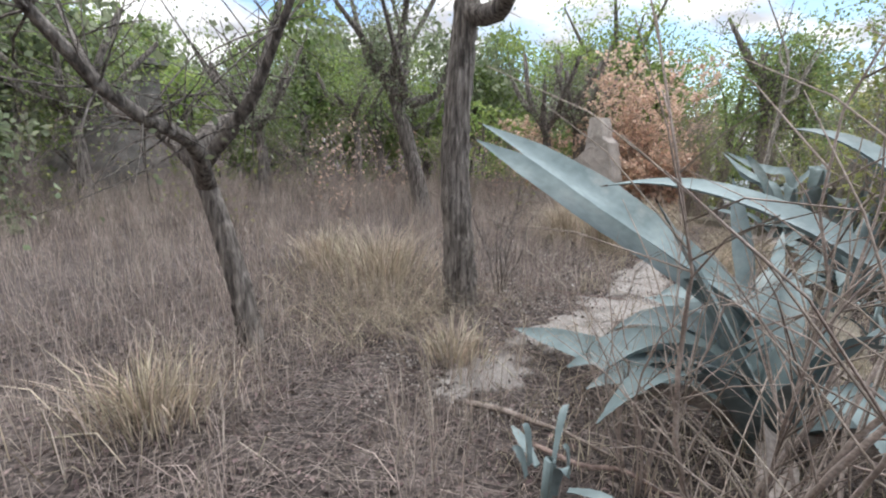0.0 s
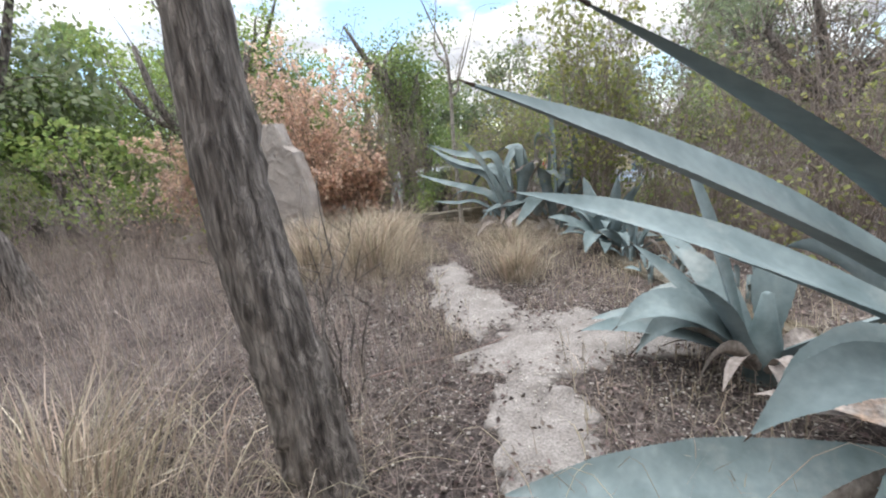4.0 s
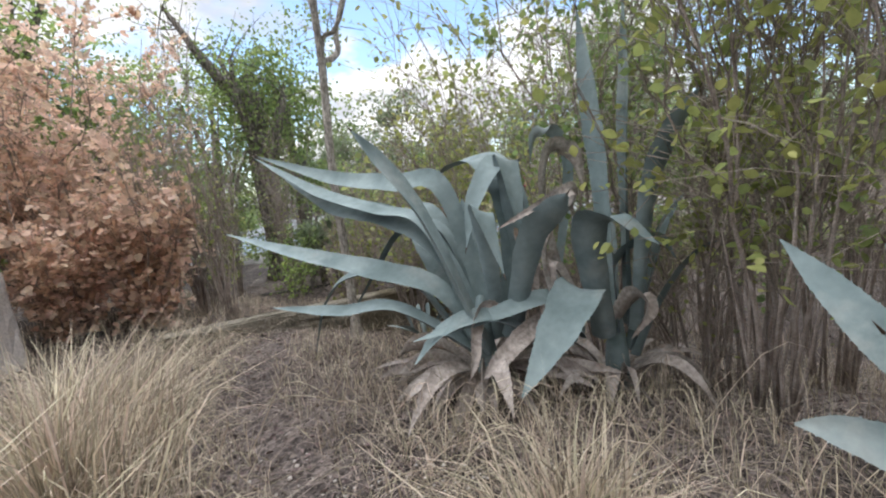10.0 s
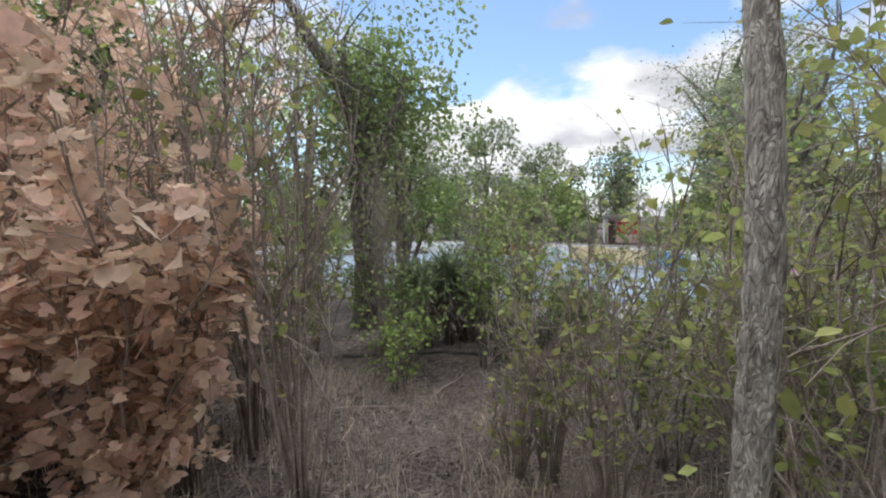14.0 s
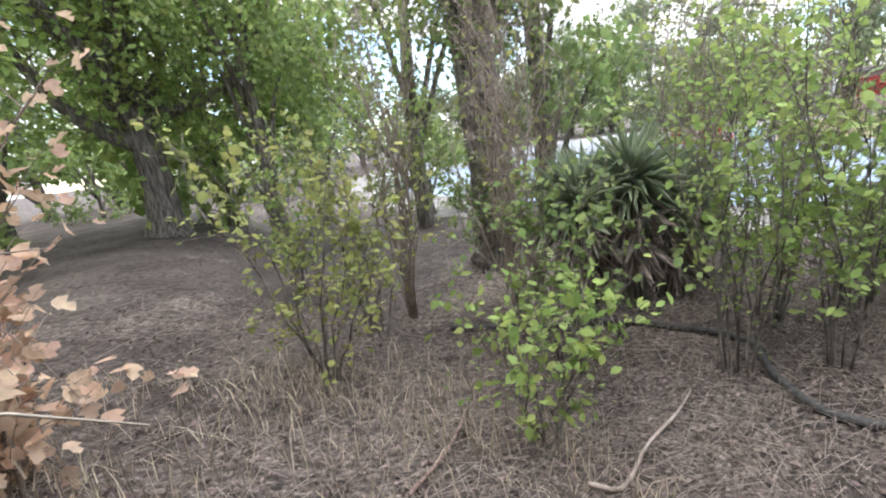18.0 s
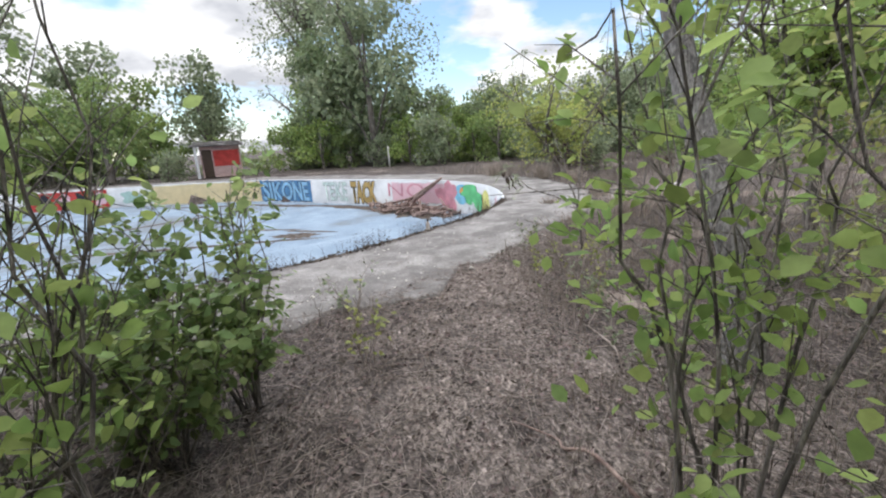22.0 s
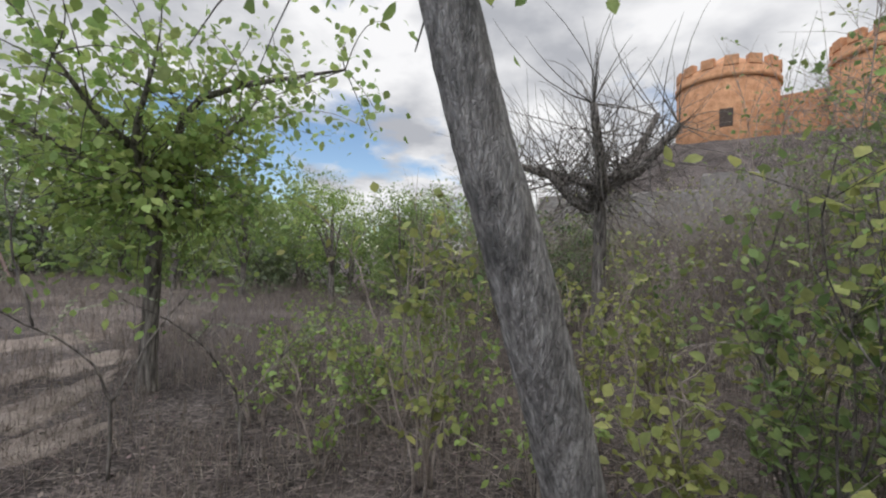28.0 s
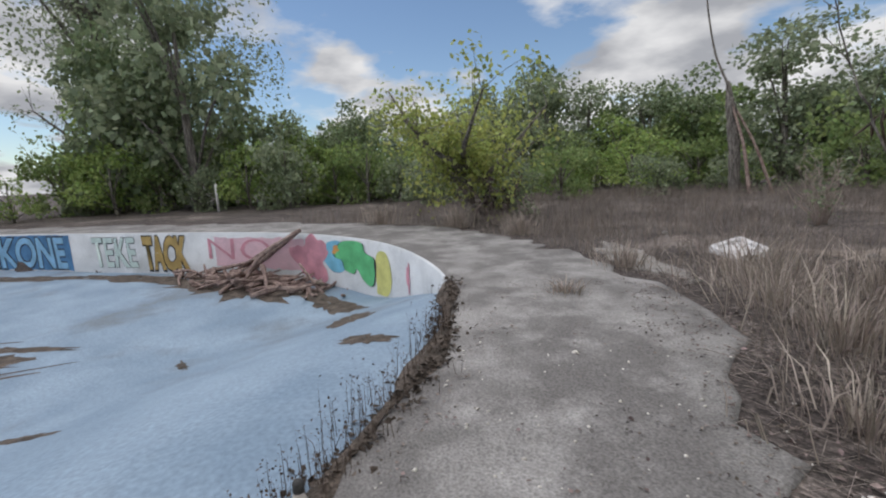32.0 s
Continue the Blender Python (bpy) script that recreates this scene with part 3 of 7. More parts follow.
def wall_text(words, left, right, top, bottom, material, label, inset=0.03, fat=0.0):
    """Painted letters on the inner face of the pool wall, read from within the pool."""
    cu = bpy.data.curves.new("letters", "FONT")
    cu.body, cu.offset, cu.resolution_u = words, fat, 3
    tmp = new("letters_source", cu)
    me = bpy.data.meshes.new_from_object(tmp.evaluated_get(bpy.context.evaluated_depsgraph_get()))
    bpy.data.objects.remove(tmp)
    n = len(me.vertices)
    co = np.empty(n * 3, np.float32)
    me.vertices.foreach_get("co", co)
    co = co.reshape(-1, 3)
    lo, hi = co.min(axis=0), co.max(axis=0)
    u, v = (co[:, 0] - lo[0]) / (hi[0] - lo[0]), (co[:, 1] - lo[1]) / (hi[1] - lo[1])
    i0, i1 = rim_index(*left), rim_index(*right)
    idx = (i0 + (i1 - i0) * u + 0.12 * np.sin(v * 3 + u * 9)) % RIM_N
    k, f = idx.astype(int), (idx % 1)[:, None]
    p = RIM_P[k] * (1 - f) + RIM_P[(k + 1) % RIM_N] * f
    o = RIM_OUT[k] * (1 - f) + RIM_OUT[(k + 1) % RIM_N] * f
    fl = floor_z(p[:, 0], p[:, 1])
    z = RIM_Z - 0.02 + (fl - RIM_Z) * (top + (bottom - top) * (1 - v))
    me.vertices.foreach_set("co", np.column_stack([p - o * inset, z]).astype(np.float32).ravel())
    me.update()
    return part("graffiti", me, material, pool, label)


def wall_blob(at, wide, top, bottom, material, label, seed, inset=0.03):
    """A sprayed shape with an uneven outline on the pool wall."""
    rng = np.random.default_rng(seed)
    n = 40
    a = np.linspace(0, 2 * np.pi, n, endpoint=False)
    rr = 1 + 0.2 * np.sin(a * 3 + rng.uniform(0, 6)) + 0.16 * np.sin(a * 5 + rng.uniform(0, 6)) + rng.normal(0, 0.05, n)
    i0 = rim_index(*at)
    idx = np.append(i0 + np.cos(a) * rr * wide / 2 / RIM_STEP, i0) % RIM_N
    v = np.append(0.5 + 0.42 * np.sin(a) * rr, 0.5)
    k, f = idx.astype(int), (idx % 1)[:, None]
    p = RIM_P[k] * (1 - f) + RIM_P[(k + 1) % RIM_N] * f
    o = RIM_OUT[k] * (1 - f) + RIM_OUT[(k + 1) % RIM_N] * f
    z = RIM_Z - 0.02 + (floor_z(p[:, 0], p[:, 1]) - RIM_Z) * (top + (bottom - top) * np.clip(1 - v, 0, 1))
    g = Geo()
    g.add(np.column_stack([p - o * inset, z]), None, [[n, j, (j + 1) % n] for j in range(n)])
    return part("graffiti", g, material, pool, label)


wall_panel("paint_panel", rim_index(36.75, 18.1), rim_index(34.5, 14.8), 0.02, 0.97, paint("deep_blue_paint", (0.10, 0.25, 0.46), 0.3), "deep blue painted ground of the letters")
wall_text("SIKONE", (36.65, 17.95), (34.6, 14.95), 0.03, 0.96, P_BLACK, "dark outline of blue graffiti letters", 0.03, 0.06)
wall_text("SIKONE", (36.65, 17.95), (34.6, 14.95), 0.07, 0.92, paint("light_blue_paint", (0.30, 0.56, 0.80), 0.3), "light blue block graffiti letters", 0.036, 0.03)
wall_text("TEKE", (33.95, 14.0), (32.85, 12.85), 0.08, 0.85, P_BLACK, "thin dark outline of teal letters", 0.03, 0.035)
wall_text("TEKE", (33.95, 14.0), (32.85, 12.85), 0.09, 0.84, paint("pale_mint_paint", (0.60, 0.72, 0.68), 0.12), "faint teal graffiti letters", 0.036, 0.022)
wall_text("TACK", (32.6, 12.5), (31.4, 11.35), 0.03, 0.95, P_BLACK, "dark outline of gold graffiti letters", 0.03, 0.085)
wall_text("TACK", (32.6, 12.5), (31.4, 11.35), 0.06, 0.90, P_GOLD, "brown-gold bubble graffiti letters", 0.036, 0.055)
wall_text("NO", (30.9, 10.85), (29.3, 9.6), 0.12, 0.6, P_ROSE, "thin crimson letters on pink", 0.032, -0.01)
for k in range(4):
    wall_blob((40.75, 27.9 + k * 1.1), 0.8, 0.12, 0.88, P_BLACK if k % 2 else P_PINK, "dark shapes in the red graffiti", 60 + k, 0.032)


def wall_shape(at, wide, outline, material, label, inset=0.03):
    """A painted shape on the pool wall; outline in shares of its width and of the wall's height, from the lower left."""
    i0 = rim_index(*at)
    q = smooth_line(outline + outline[:1], len(outline) * 6)[:-1]
    q = np.vstack([q, q.mean(axis=0)])
    idx = (i0 + (q[:, 0] - 0.5) * wide / RIM_STEP) % RIM_N
    k, f = idx.astype(int), (idx % 1)[:, None]
    p = RIM_P[k] * (1 - f) + RIM_P[(k + 1) % RIM_N] * f
    o = RIM_OUT[k] * (1 - f) + RIM_OUT[(k + 1) % RIM_N] * f
    fl = floor_z(p[:, 0], p[:, 1])
    g = Geo()
    n = len(q) - 1
    g.add(np.column_stack([p - o * inset, fl + (RIM_Z - 0.02 - fl) * q[:, 1]]), None, [[n, j, (j + 1) % n] for j in range(n)])
    return part("graffiti", g, material, pool, label, smooth=False)


FIGURE = [(0.14, 0.72), (0.30, 0.93), (0.62, 0.95), (0.68, 0.78), (0.86, 0.66), (0.80, 0.2), (0.64, 0.24), (0.52, 0.44), (0.46, 0.34), (0.31, 0.38), (0.27, 0.55), (0.15, 0.6)]
wall_shape((26.5, 8.13), 2.5, [(0.0, 0.5), (0.06, 0.85), (0.3, 0.9), (0.32, 0.4), (0.14, 0.3)], paint("sky_blue_paint", (0.22, 0.55, 0.74), 0.3), "light blue edging of the green figure", 0.027)
wall_shape((26.2, 8.1), 2.6, [(0.72, 0.06), (0.74, 0.75), (0.92, 0.84), (1.0, 0.4), (0.92, 0.04)], paint("lemon_paint", (0.70, 0.68, 0.24), 0.25), "yellow edging of the green figure", 0.028)
wall_shape((26.4, 8.12), 2.36, FIGURE, P_BLACK, "dark outline of the green figure", 0.031)
wall_shape((26.4, 8.12), 2.2, FIGURE, P_GREEN, "green sprayed figure", 0.035)
wall_blob((27.2, 8.34), 0.28, 0.15, 0.36, paint("orange_paint", (0.72, 0.36, 0.12), 0.2), "orange sprayed spot", 73, 0.038)
wall_blob((28.0, 8.7), 1.25, -0.05, 1.0, P_ROSE, "crimson sprayed patch", 76, 0.029)
wall_blob((24.1, 7.98), 0.18, 0.2, 0.95, P_ROSE, "crimson sprayed streak", 74, 0.03)
wall_blob((40.3, 25.9), 1.2, 0.15, 0.85, P_TEAL, "faded grey-green tag", 75, 0.03)


def floor_stain(x, y, rx, ry, turn, seed, mat=M_DIRT, name="dirt_patch", label="dark dirt washed together on the floor", thick=0.012):
    rng = np.random.default_rng(seed)
    n = 64
    a = np.linspace(0, 2 * np.pi, n, endpoint=False)
    rr = 1 + 0.2 * np.sin(a * 2 + rng.uniform(0, 6)) + 0.1 * np.sin(a * 3 + rng.uniform(0, 6)) + 0.13 * np.sin(a * 9 + rng.uniform(0, 6)) + rng.normal(0, 0.1, n)
    c, d = math.cos(radians(turn)), math.sin(radians(turn))
    rows = []
    for s in (0.05, 0.5, 0.85, 1.0):
        px, py = np.cos(a) * rr * rx * s, np.sin(a) * rr * ry * s
        wx, wy = x + px * c - py * d, y + px * d + py * c
        rows.append(np.column_stack([wx, wy, floor_z(wx, wy) + thick * (1.2 - s)]))
    g = Geo()
    i = np.arange(3)[:, None] * n + np.arange(n)[None]
    j = np.arange(3)[:, None] * n + (np.arange(n)[None] + 1) % n
    g.add(np.stack(rows), np.stack([i, i + n, j + n, j], axis=-1))
    return part(name, g, mat, pool, label)


for k, (px, py, rx, ry, tu) in enumerate([(20.95, 9.75, 0.28, 0.16, 20), (23.4, 9.2, 0.9, 0.28, -8), (26.5, 13.9, 0.9, 0.15, 60), (29.0, 10.3, 2.0, 1.1, 25),
                                          (25.5, 17.2, 3.4, 0.22, 85), (25.9, 14.2, 0.9, 0.35, 60), (32, 20, 3.2, 0.22, 128), (26.0, 8.9, 1.2, 0.35, 5), (31.8, 12.7, 2.4, 0.35, 46), (34.6, 16.2, 2.2, 0.4, 54),
                                          (27.5, 15.4, 1.2, 0.12, 70), (22.4, 12.6, 0.5, 0.1, 40), (24, 11.4, 0.4, 0.07, 10), (36.8, 20.5, 2.4, 0.3, 65)]):
    floor_stain(px, py, rx, ry, tu, 400 + k)

# ---------------------------------------------------------------- plants


def clear_of_walk(p, origin, gap=0.55):
    """True for places that are not in the walker's way."""
    xy = p[:, :2] + np.asarray(origin)[:2]
    return from_walk(xy) > gap


def shrub(x, y, h, spread, stems, twigs, count, size, leaf, label, category="shrub", name="shrub", seed=1, bark=None, low=0.2, template=LEAF_QUAD, radius=0.012,
          lean=(0, 0), arch=0.0, group="", gap=0.5, flat=0.7, z=None, twig_len=0.22):
    rng = np.random.default_rng(seed)
    base = (x, y, float(ground_z(x, y)) if z is None else z)
    top = thing(name, base, label, category, group)
    thin, green = Geo(), Geo()
    pts, dirs = [], []
    for i in range(stems):
        a = rng.uniform(0, 2 * np.pi)
        out, hh = spread * rng.uniform(0.15, 1.0), h * rng.uniform(0.6, 1.0)
        s = np.linspace(0, 1, 7)
        bow = rng.normal(0, 0.05 * h, (7, 3)) * s[:, None]
        line = np.column_stack([np.cos(a) * (0.12 * spread * rng.random() + out * s ** 1.3) + lean[0] * s, np.sin(a) * (0.12 * spread + out * s ** 1.3) + lean[1] * s,
                                -0.05 + hh * (s - arch * s ** 2.5)]) + bow
        line = smooth_line(line, 10)
        ok = clear_of_walk(line, base, gap * 0.8)
        if not ok.all():
            bad = np.argmin(ok)
            if bad < 4:
                continue
            line = line[:bad]
        wood = Geo()
        tube(wood, line, [radius * rng.uniform(0.6, 1.2), radius * 0.25], 5, 0.06, rng)
        part("stem", wood, bark or M_TWIG, top)
        n = max(1, twigs // stems)
        f = rng.uniform(low, 1.0, n) * (len(line) - 1.001)
        k = f.astype(int)
        p0 = line[k] + (line[k + 1] - line[k]) * (f % 1)[:, None]
        d = unit(line[k + 1] - line[k]) + rng.normal(0, 0.75, (n, 3)) + np.array([0, 0, 0.15])
        L = h * twig_len * rng.uniform(0.4, 1.2, n)
        dd = unit(d)
        seg = np.stack([p0, p0 + dd * (L * 0.5)[:, None], p0 + dd * L[:, None] + np.array([0, 0, -0.12]) * L[:, None]], axis=1)
        ok = clear_of_walk(seg.reshape(-1, 3), base, gap * 0.8).reshape(-1, 3).all(axis=1)
        pts.extend(seg[ok])
        dirs.extend(dd[ok])
    if pts:
        thin_lines(thin, np.array(pts), radius * 0.32, radius * 0.12)
    if thin.n:
        tagged(part("twig", thin, bark or M_TWIG, top), kind="stuff")
    if count and pts:
        pts, dirs = np.array(pts), np.array(dirs)
        k = rng.integers(0, len(pts), count)
        f = rng.uniform(0.15, 1.05, count)[:, None]
        p = np.where(f < 0.5, pts[k, 0] + (pts[k, 1] - pts[k, 0]) * f * 2, pts[k, 1] + (pts[k, 2] - pts[k, 1]) * (f * 2 - 1))
        p = p + rng.normal(0, size * 0.3, (count, 3))
        ax = dirs[k] * 0.6 + rng.normal(0, 0.7, (count, 3)) + np.array([0, 0, -0.25])
        keep = clear_of_walk(p, base, gap)
        leaves(green, p[keep], ax[keep], size * rng.uniform(0.55, 1.25, count)[keep], template, rng, flat)
        if green.n:
            tagged(part("foliage", green, leaf, top), kind="stuff")
    return top


def tree(x, y, trunk, radius, limbs, reach, crown, count, size, leaf, label, seed=1, bark=None, name="tree", sides=14, rings=26, rough=0.05, limb_from=0.55, droop=0.0,
         template=LEAF_QUAD, twigs=160, rise=0.6, group="", z=None, gap=0.5, flat=0.6, knob=0.0):
    """trunk: points from the base; limbs: number; reach: their length; crown: how far the twigs spread round them."""
    rng = np.random.default_rng(seed)
    base = (x, y, float(ground_z(x, y)) if z is None else z)
    top = thing(name, base, label, "tree", group)
    line = smooth_line([(0, 0, -0.15)] + list(trunk), rings)
    flare = 1 + 0.55 * np.exp(-np.linspace(0, 1, rings) * 16)
    g = Geo()
    tube(g, line, np.linspace(radius, radius * 0.62, rings) * flare, sides, rough, rng)
    part("trunk", g, bark or M_BARK, top)
    ends = []
    for i in range(limbs):
        k = int(rings * rng.uniform(limb_from, 1.0)) - 1
        a = 2 * np.pi * (i + rng.uniform(-0.3, 0.3)) / max(limbs, 1)
        d = np.array([np.cos(a), np.sin(a), rise * rng.uniform(0.5, 1.5)])
        L = reach * rng.uniform(0.7, 1.15)
        p0 = line[k]
        mid = p0 + unit(d) * L * 0.5 + rng.normal(0, L * 0.07, 3)
        end = p0 + unit(d) * L + np.array([0, 0, L * (0.25 - droop)]) + rng.normal(0, L * 0.1, 3)
        limb = smooth_line([p0, p0 + (mid - p0) * 0.5 + rng.normal(0, L * 0.05, 3), mid, end], 10)
        g = Geo()
        tube(g, limb, [radius * 0.66, radius * 0.52, radius * (0.36 + knob), radius * 0.12 + knob * radius], 8, rough * 1.2, rng)
        part("limb", g, bark or M_BARK, top)
        ends.append(limb)
    thin, green = Geo(), Geo()
    segs = []
    if ends and twigs:
        which = rng.integers(0, len(ends), twigs)
        stack = np.array(ends)
        p0 = stack[which, rng.integers(3, stack.shape[1], twigs)]
        d = unit(rng.normal(0, 1, (twigs, 3)) + np.array([0, 0, 0.5 - droop * 1.5]))
        L = (crown * rng.uniform(0.4, 1.15, twigs))[:, None]
        bend = rng.normal(0, 0.12, (twigs, 3)) * L
        f = np.linspace(0, 1, 6)[None, :, None]
        all_segs = p0[:, None] + d[:, None] * L[:, None] * f + bend[:, None] * f * (1 - f) * 2 + np.array([0, 0, -droop]) * L[:, None] * f * f
        ok = clear_of_walk(all_segs.reshape(-1, 3), base, gap * 0.8).reshape(-1, 6).all(axis=1)
        segs = list(all_segs[ok])
        if segs:
            thin_lines(thin, np.array(segs), radius * 0.055 + 0.003, 0.003)
    if thin.n:
        tagged(part("twig", thin, bark or M_BARK, top), kind="stuff")
    if count and segs:
        segs = np.array(segs)
        k = rng.integers(0, len(segs), count)
        j = np.minimum(5, rng.integers(1, 7, count))
        p = segs[k, j] + rng.normal(0, crown * 0.16, (count, 3))
        ax = rng.normal(0, 0.8, (count, 3)) + np.array([0, 0, -0.35])
        keep = clear_of_walk(p, base, gap) | (p[:, 2] > 3)
        leaves(green, p[keep], ax[keep], size * rng.uniform(0.6, 1.3, count)[keep], template, rng, flat)
        tagged(part("crown", green, leaf, top), kind="stuff")
    return top


def bezier(p0, p1, p2, n):
    t = np.linspace(0, 1, n)[:, None]
    return (1 - t) ** 2 * p0 + 2 * t * (1 - t) * p1 + t * t * p2


def agave_leaf(g, base, tip, lift, width, rng, teeth=True, fold=0.24, twist=None):
    """A thick channelled leaf from base to tip; lift: how high its middle rides over the straight line."""
    base, tip = np.asarray(base, float), np.asarray(tip, float)
    L = np.linalg.norm(tip - base)
    mid = base * 0.45 + tip * 0.55 + np.array([0, 0, lift])
    n = 22
    c = bezier(base, mid, tip, n)
    d = unit(np.gradient(c, axis=0))
    side = unit(np.cross(d, np.array([0.0, 0.0, 1.0])) + 1e-6)
    tw = rng.normal(0, 0.25) if twist is None else twist
    nor0 = np.cross(side, d)
    side, nor = side * math.cos(tw) + nor0 * math.sin(tw), nor0 * math.cos(tw) - side * math.sin(tw)
    s = np.linspace(0, 1, n)
    w = width * np.interp(s, [0, 0.08, 0.3, 0.5, 0.75, 0.93, 1], [0.62, 0.55, 0.86, 1.0, 0.7, 0.2, 0.02]) * 0.5
    th = width * np.interp(s, [0, 0.2, 0.6, 1], [0.28, 0.14, 0.055, 0.015])
    edge = 1 + 0.02 * np.sin(s * 60 + rng.uniform(0, 6))
    u = np.array([-1, -0.55, 0, 0.55, 1, 1, 0.55, 0, -0.55, -1])
    lower = np.array([0, 0, 0, 0, 0, 0, 0.8, 1, 0.8, 0])
    dip = fold * np.abs(u) ** 1.6
    v = c[:, None] + side[:, None] * (u[None] * (w * edge)[:, None])[..., None] + nor[:, None] * ((dip[None] * w[:, None]) - lower[None] * th[:, None])[..., None]
    i = np.arange(n - 1)[:, None] * 10
    j = np.array([[0, 1, 2, 3, 5, 6, 7, 8]])
    g.add(v.reshape(-1, 3), np.stack([i + j, i + 10 + j, i + 11 + j, i + 1 + j], axis=-1).reshape(-1, 4))
    if teeth:
        m = int(L / 0.045)
        f = np.linspace(0.12, 0.92, m)
        for sgn, col in ((-1, 0), (1, 4)):
            e = np.stack([np.interp(f, s, v[:, col, q]) for q in range(3)], axis=1)
            sd = np.stack([np.interp(f, s, side[:, q]) for q in range(3)], axis=1) * sgn
            dd = np.stack([np.interp(f, s, d[:, q]) for q in range(3)], axis=1)
            t = np.stack([e - dd * 0.005, e + dd * 0.005, e + sd * 0.006 + dd * 0.002], axis=1)
            g.add(t.reshape(-1, 3), None, np.arange(m * 3).reshape(-1, 3))
    return c[-1], d[-1]


def bent_leaf(g, points, width, rng, twist=0.0, fold=0.2, teeth=True):
    """A thick leaf along a line of points, for leaves that arch over, droop or kink."""
    n = 30
    c = smooth_line(points, n)
    d = unit(np.gradient(c, axis=0))
    h = c[-1] - c[0]
    side = unit(np.cross(np.array([h[0], h[1], 0.0]) + 1e-6, np.array([0.0, 0.0, 1.0])))
    side = np.tile(side, (n, 1))
    side = unit(side - d * (side * d).sum(axis=1, keepdims=True))
    nor = np.cross(side, d)
    tw = twist + 0.12 * np.sin(np.linspace(0, 5, n) + rng.uniform(0, 6))[:, None]
    side, nor = side * np.cos(tw) + nor * np.sin(tw), nor * np.cos(tw) - side * np.sin(tw)
    s = np.linspace(0, 1, n)
    w = width * np.interp(s, [0, 0.1, 0.3, 0.5, 0.75, 0.93, 1], [0.7, 0.62, 0.86, 1.0, 0.72, 0.22, 0.02]) * 0.5
    th = width * np.interp(s, [0, 0.2, 0.6, 1], [0.26, 0.14, 0.055, 0.015])
    u = np.array([-1, -0.55, 0, 0.55, 1, 1, 0.55, 0, -0.55, -1])
    lower = np.array([0, 0, 0, 0, 0, 0, 0.8, 1, 0.8, 0])
    edge = 1 + 0.03 * np.sin(s * 40 + rng.uniform(0, 6)) + rng.normal(0, 0.012, n)
    v = c[:, None] + side[:, None] * (u[None] * (w * edge)[:, None])[..., None] + nor[:, None] * ((fold * np.abs(u) ** 1.6)[None] * w[:, None] - lower[None] * th[:, None])[..., None]
    i = np.arange(n - 1)[:, None] * 10
    j = np.array([[0, 1, 2, 3, 5, 6, 7, 8]])
    g.add(v.reshape(-1, 3), np.stack([i + j, i + 10 + j, i + 11 + j, i + 1 + j], axis=-1).reshape(-1, 4))
    if teeth:
        m = int(np.linalg.norm(np.diff(c, axis=0), axis=1).sum() / 0.04)
        f = np.linspace(0.12, 0.93, m)
        for sgn, col in ((-1, 0), (1, 4)):
            e = np.stack([np.interp(f, s, v[:, col, q]) for q in range(3)], axis=1)
            sd = np.stack([np.interp(f, s, side[:, q]) for q in range(3)], axis=1) * sgn
            dd = np.stack([np.interp(f, s, d[:, q]) for q in range(3)], axis=1)
            g.add(np.stack([e - dd * 0.006, e + dd * 0.006, e + sd * 0.008 + dd * 0.002], axis=1).reshape(-1, 3), None, np.arange(m * 3).reshape(-1, 3))
    return c[-1], d[-1]


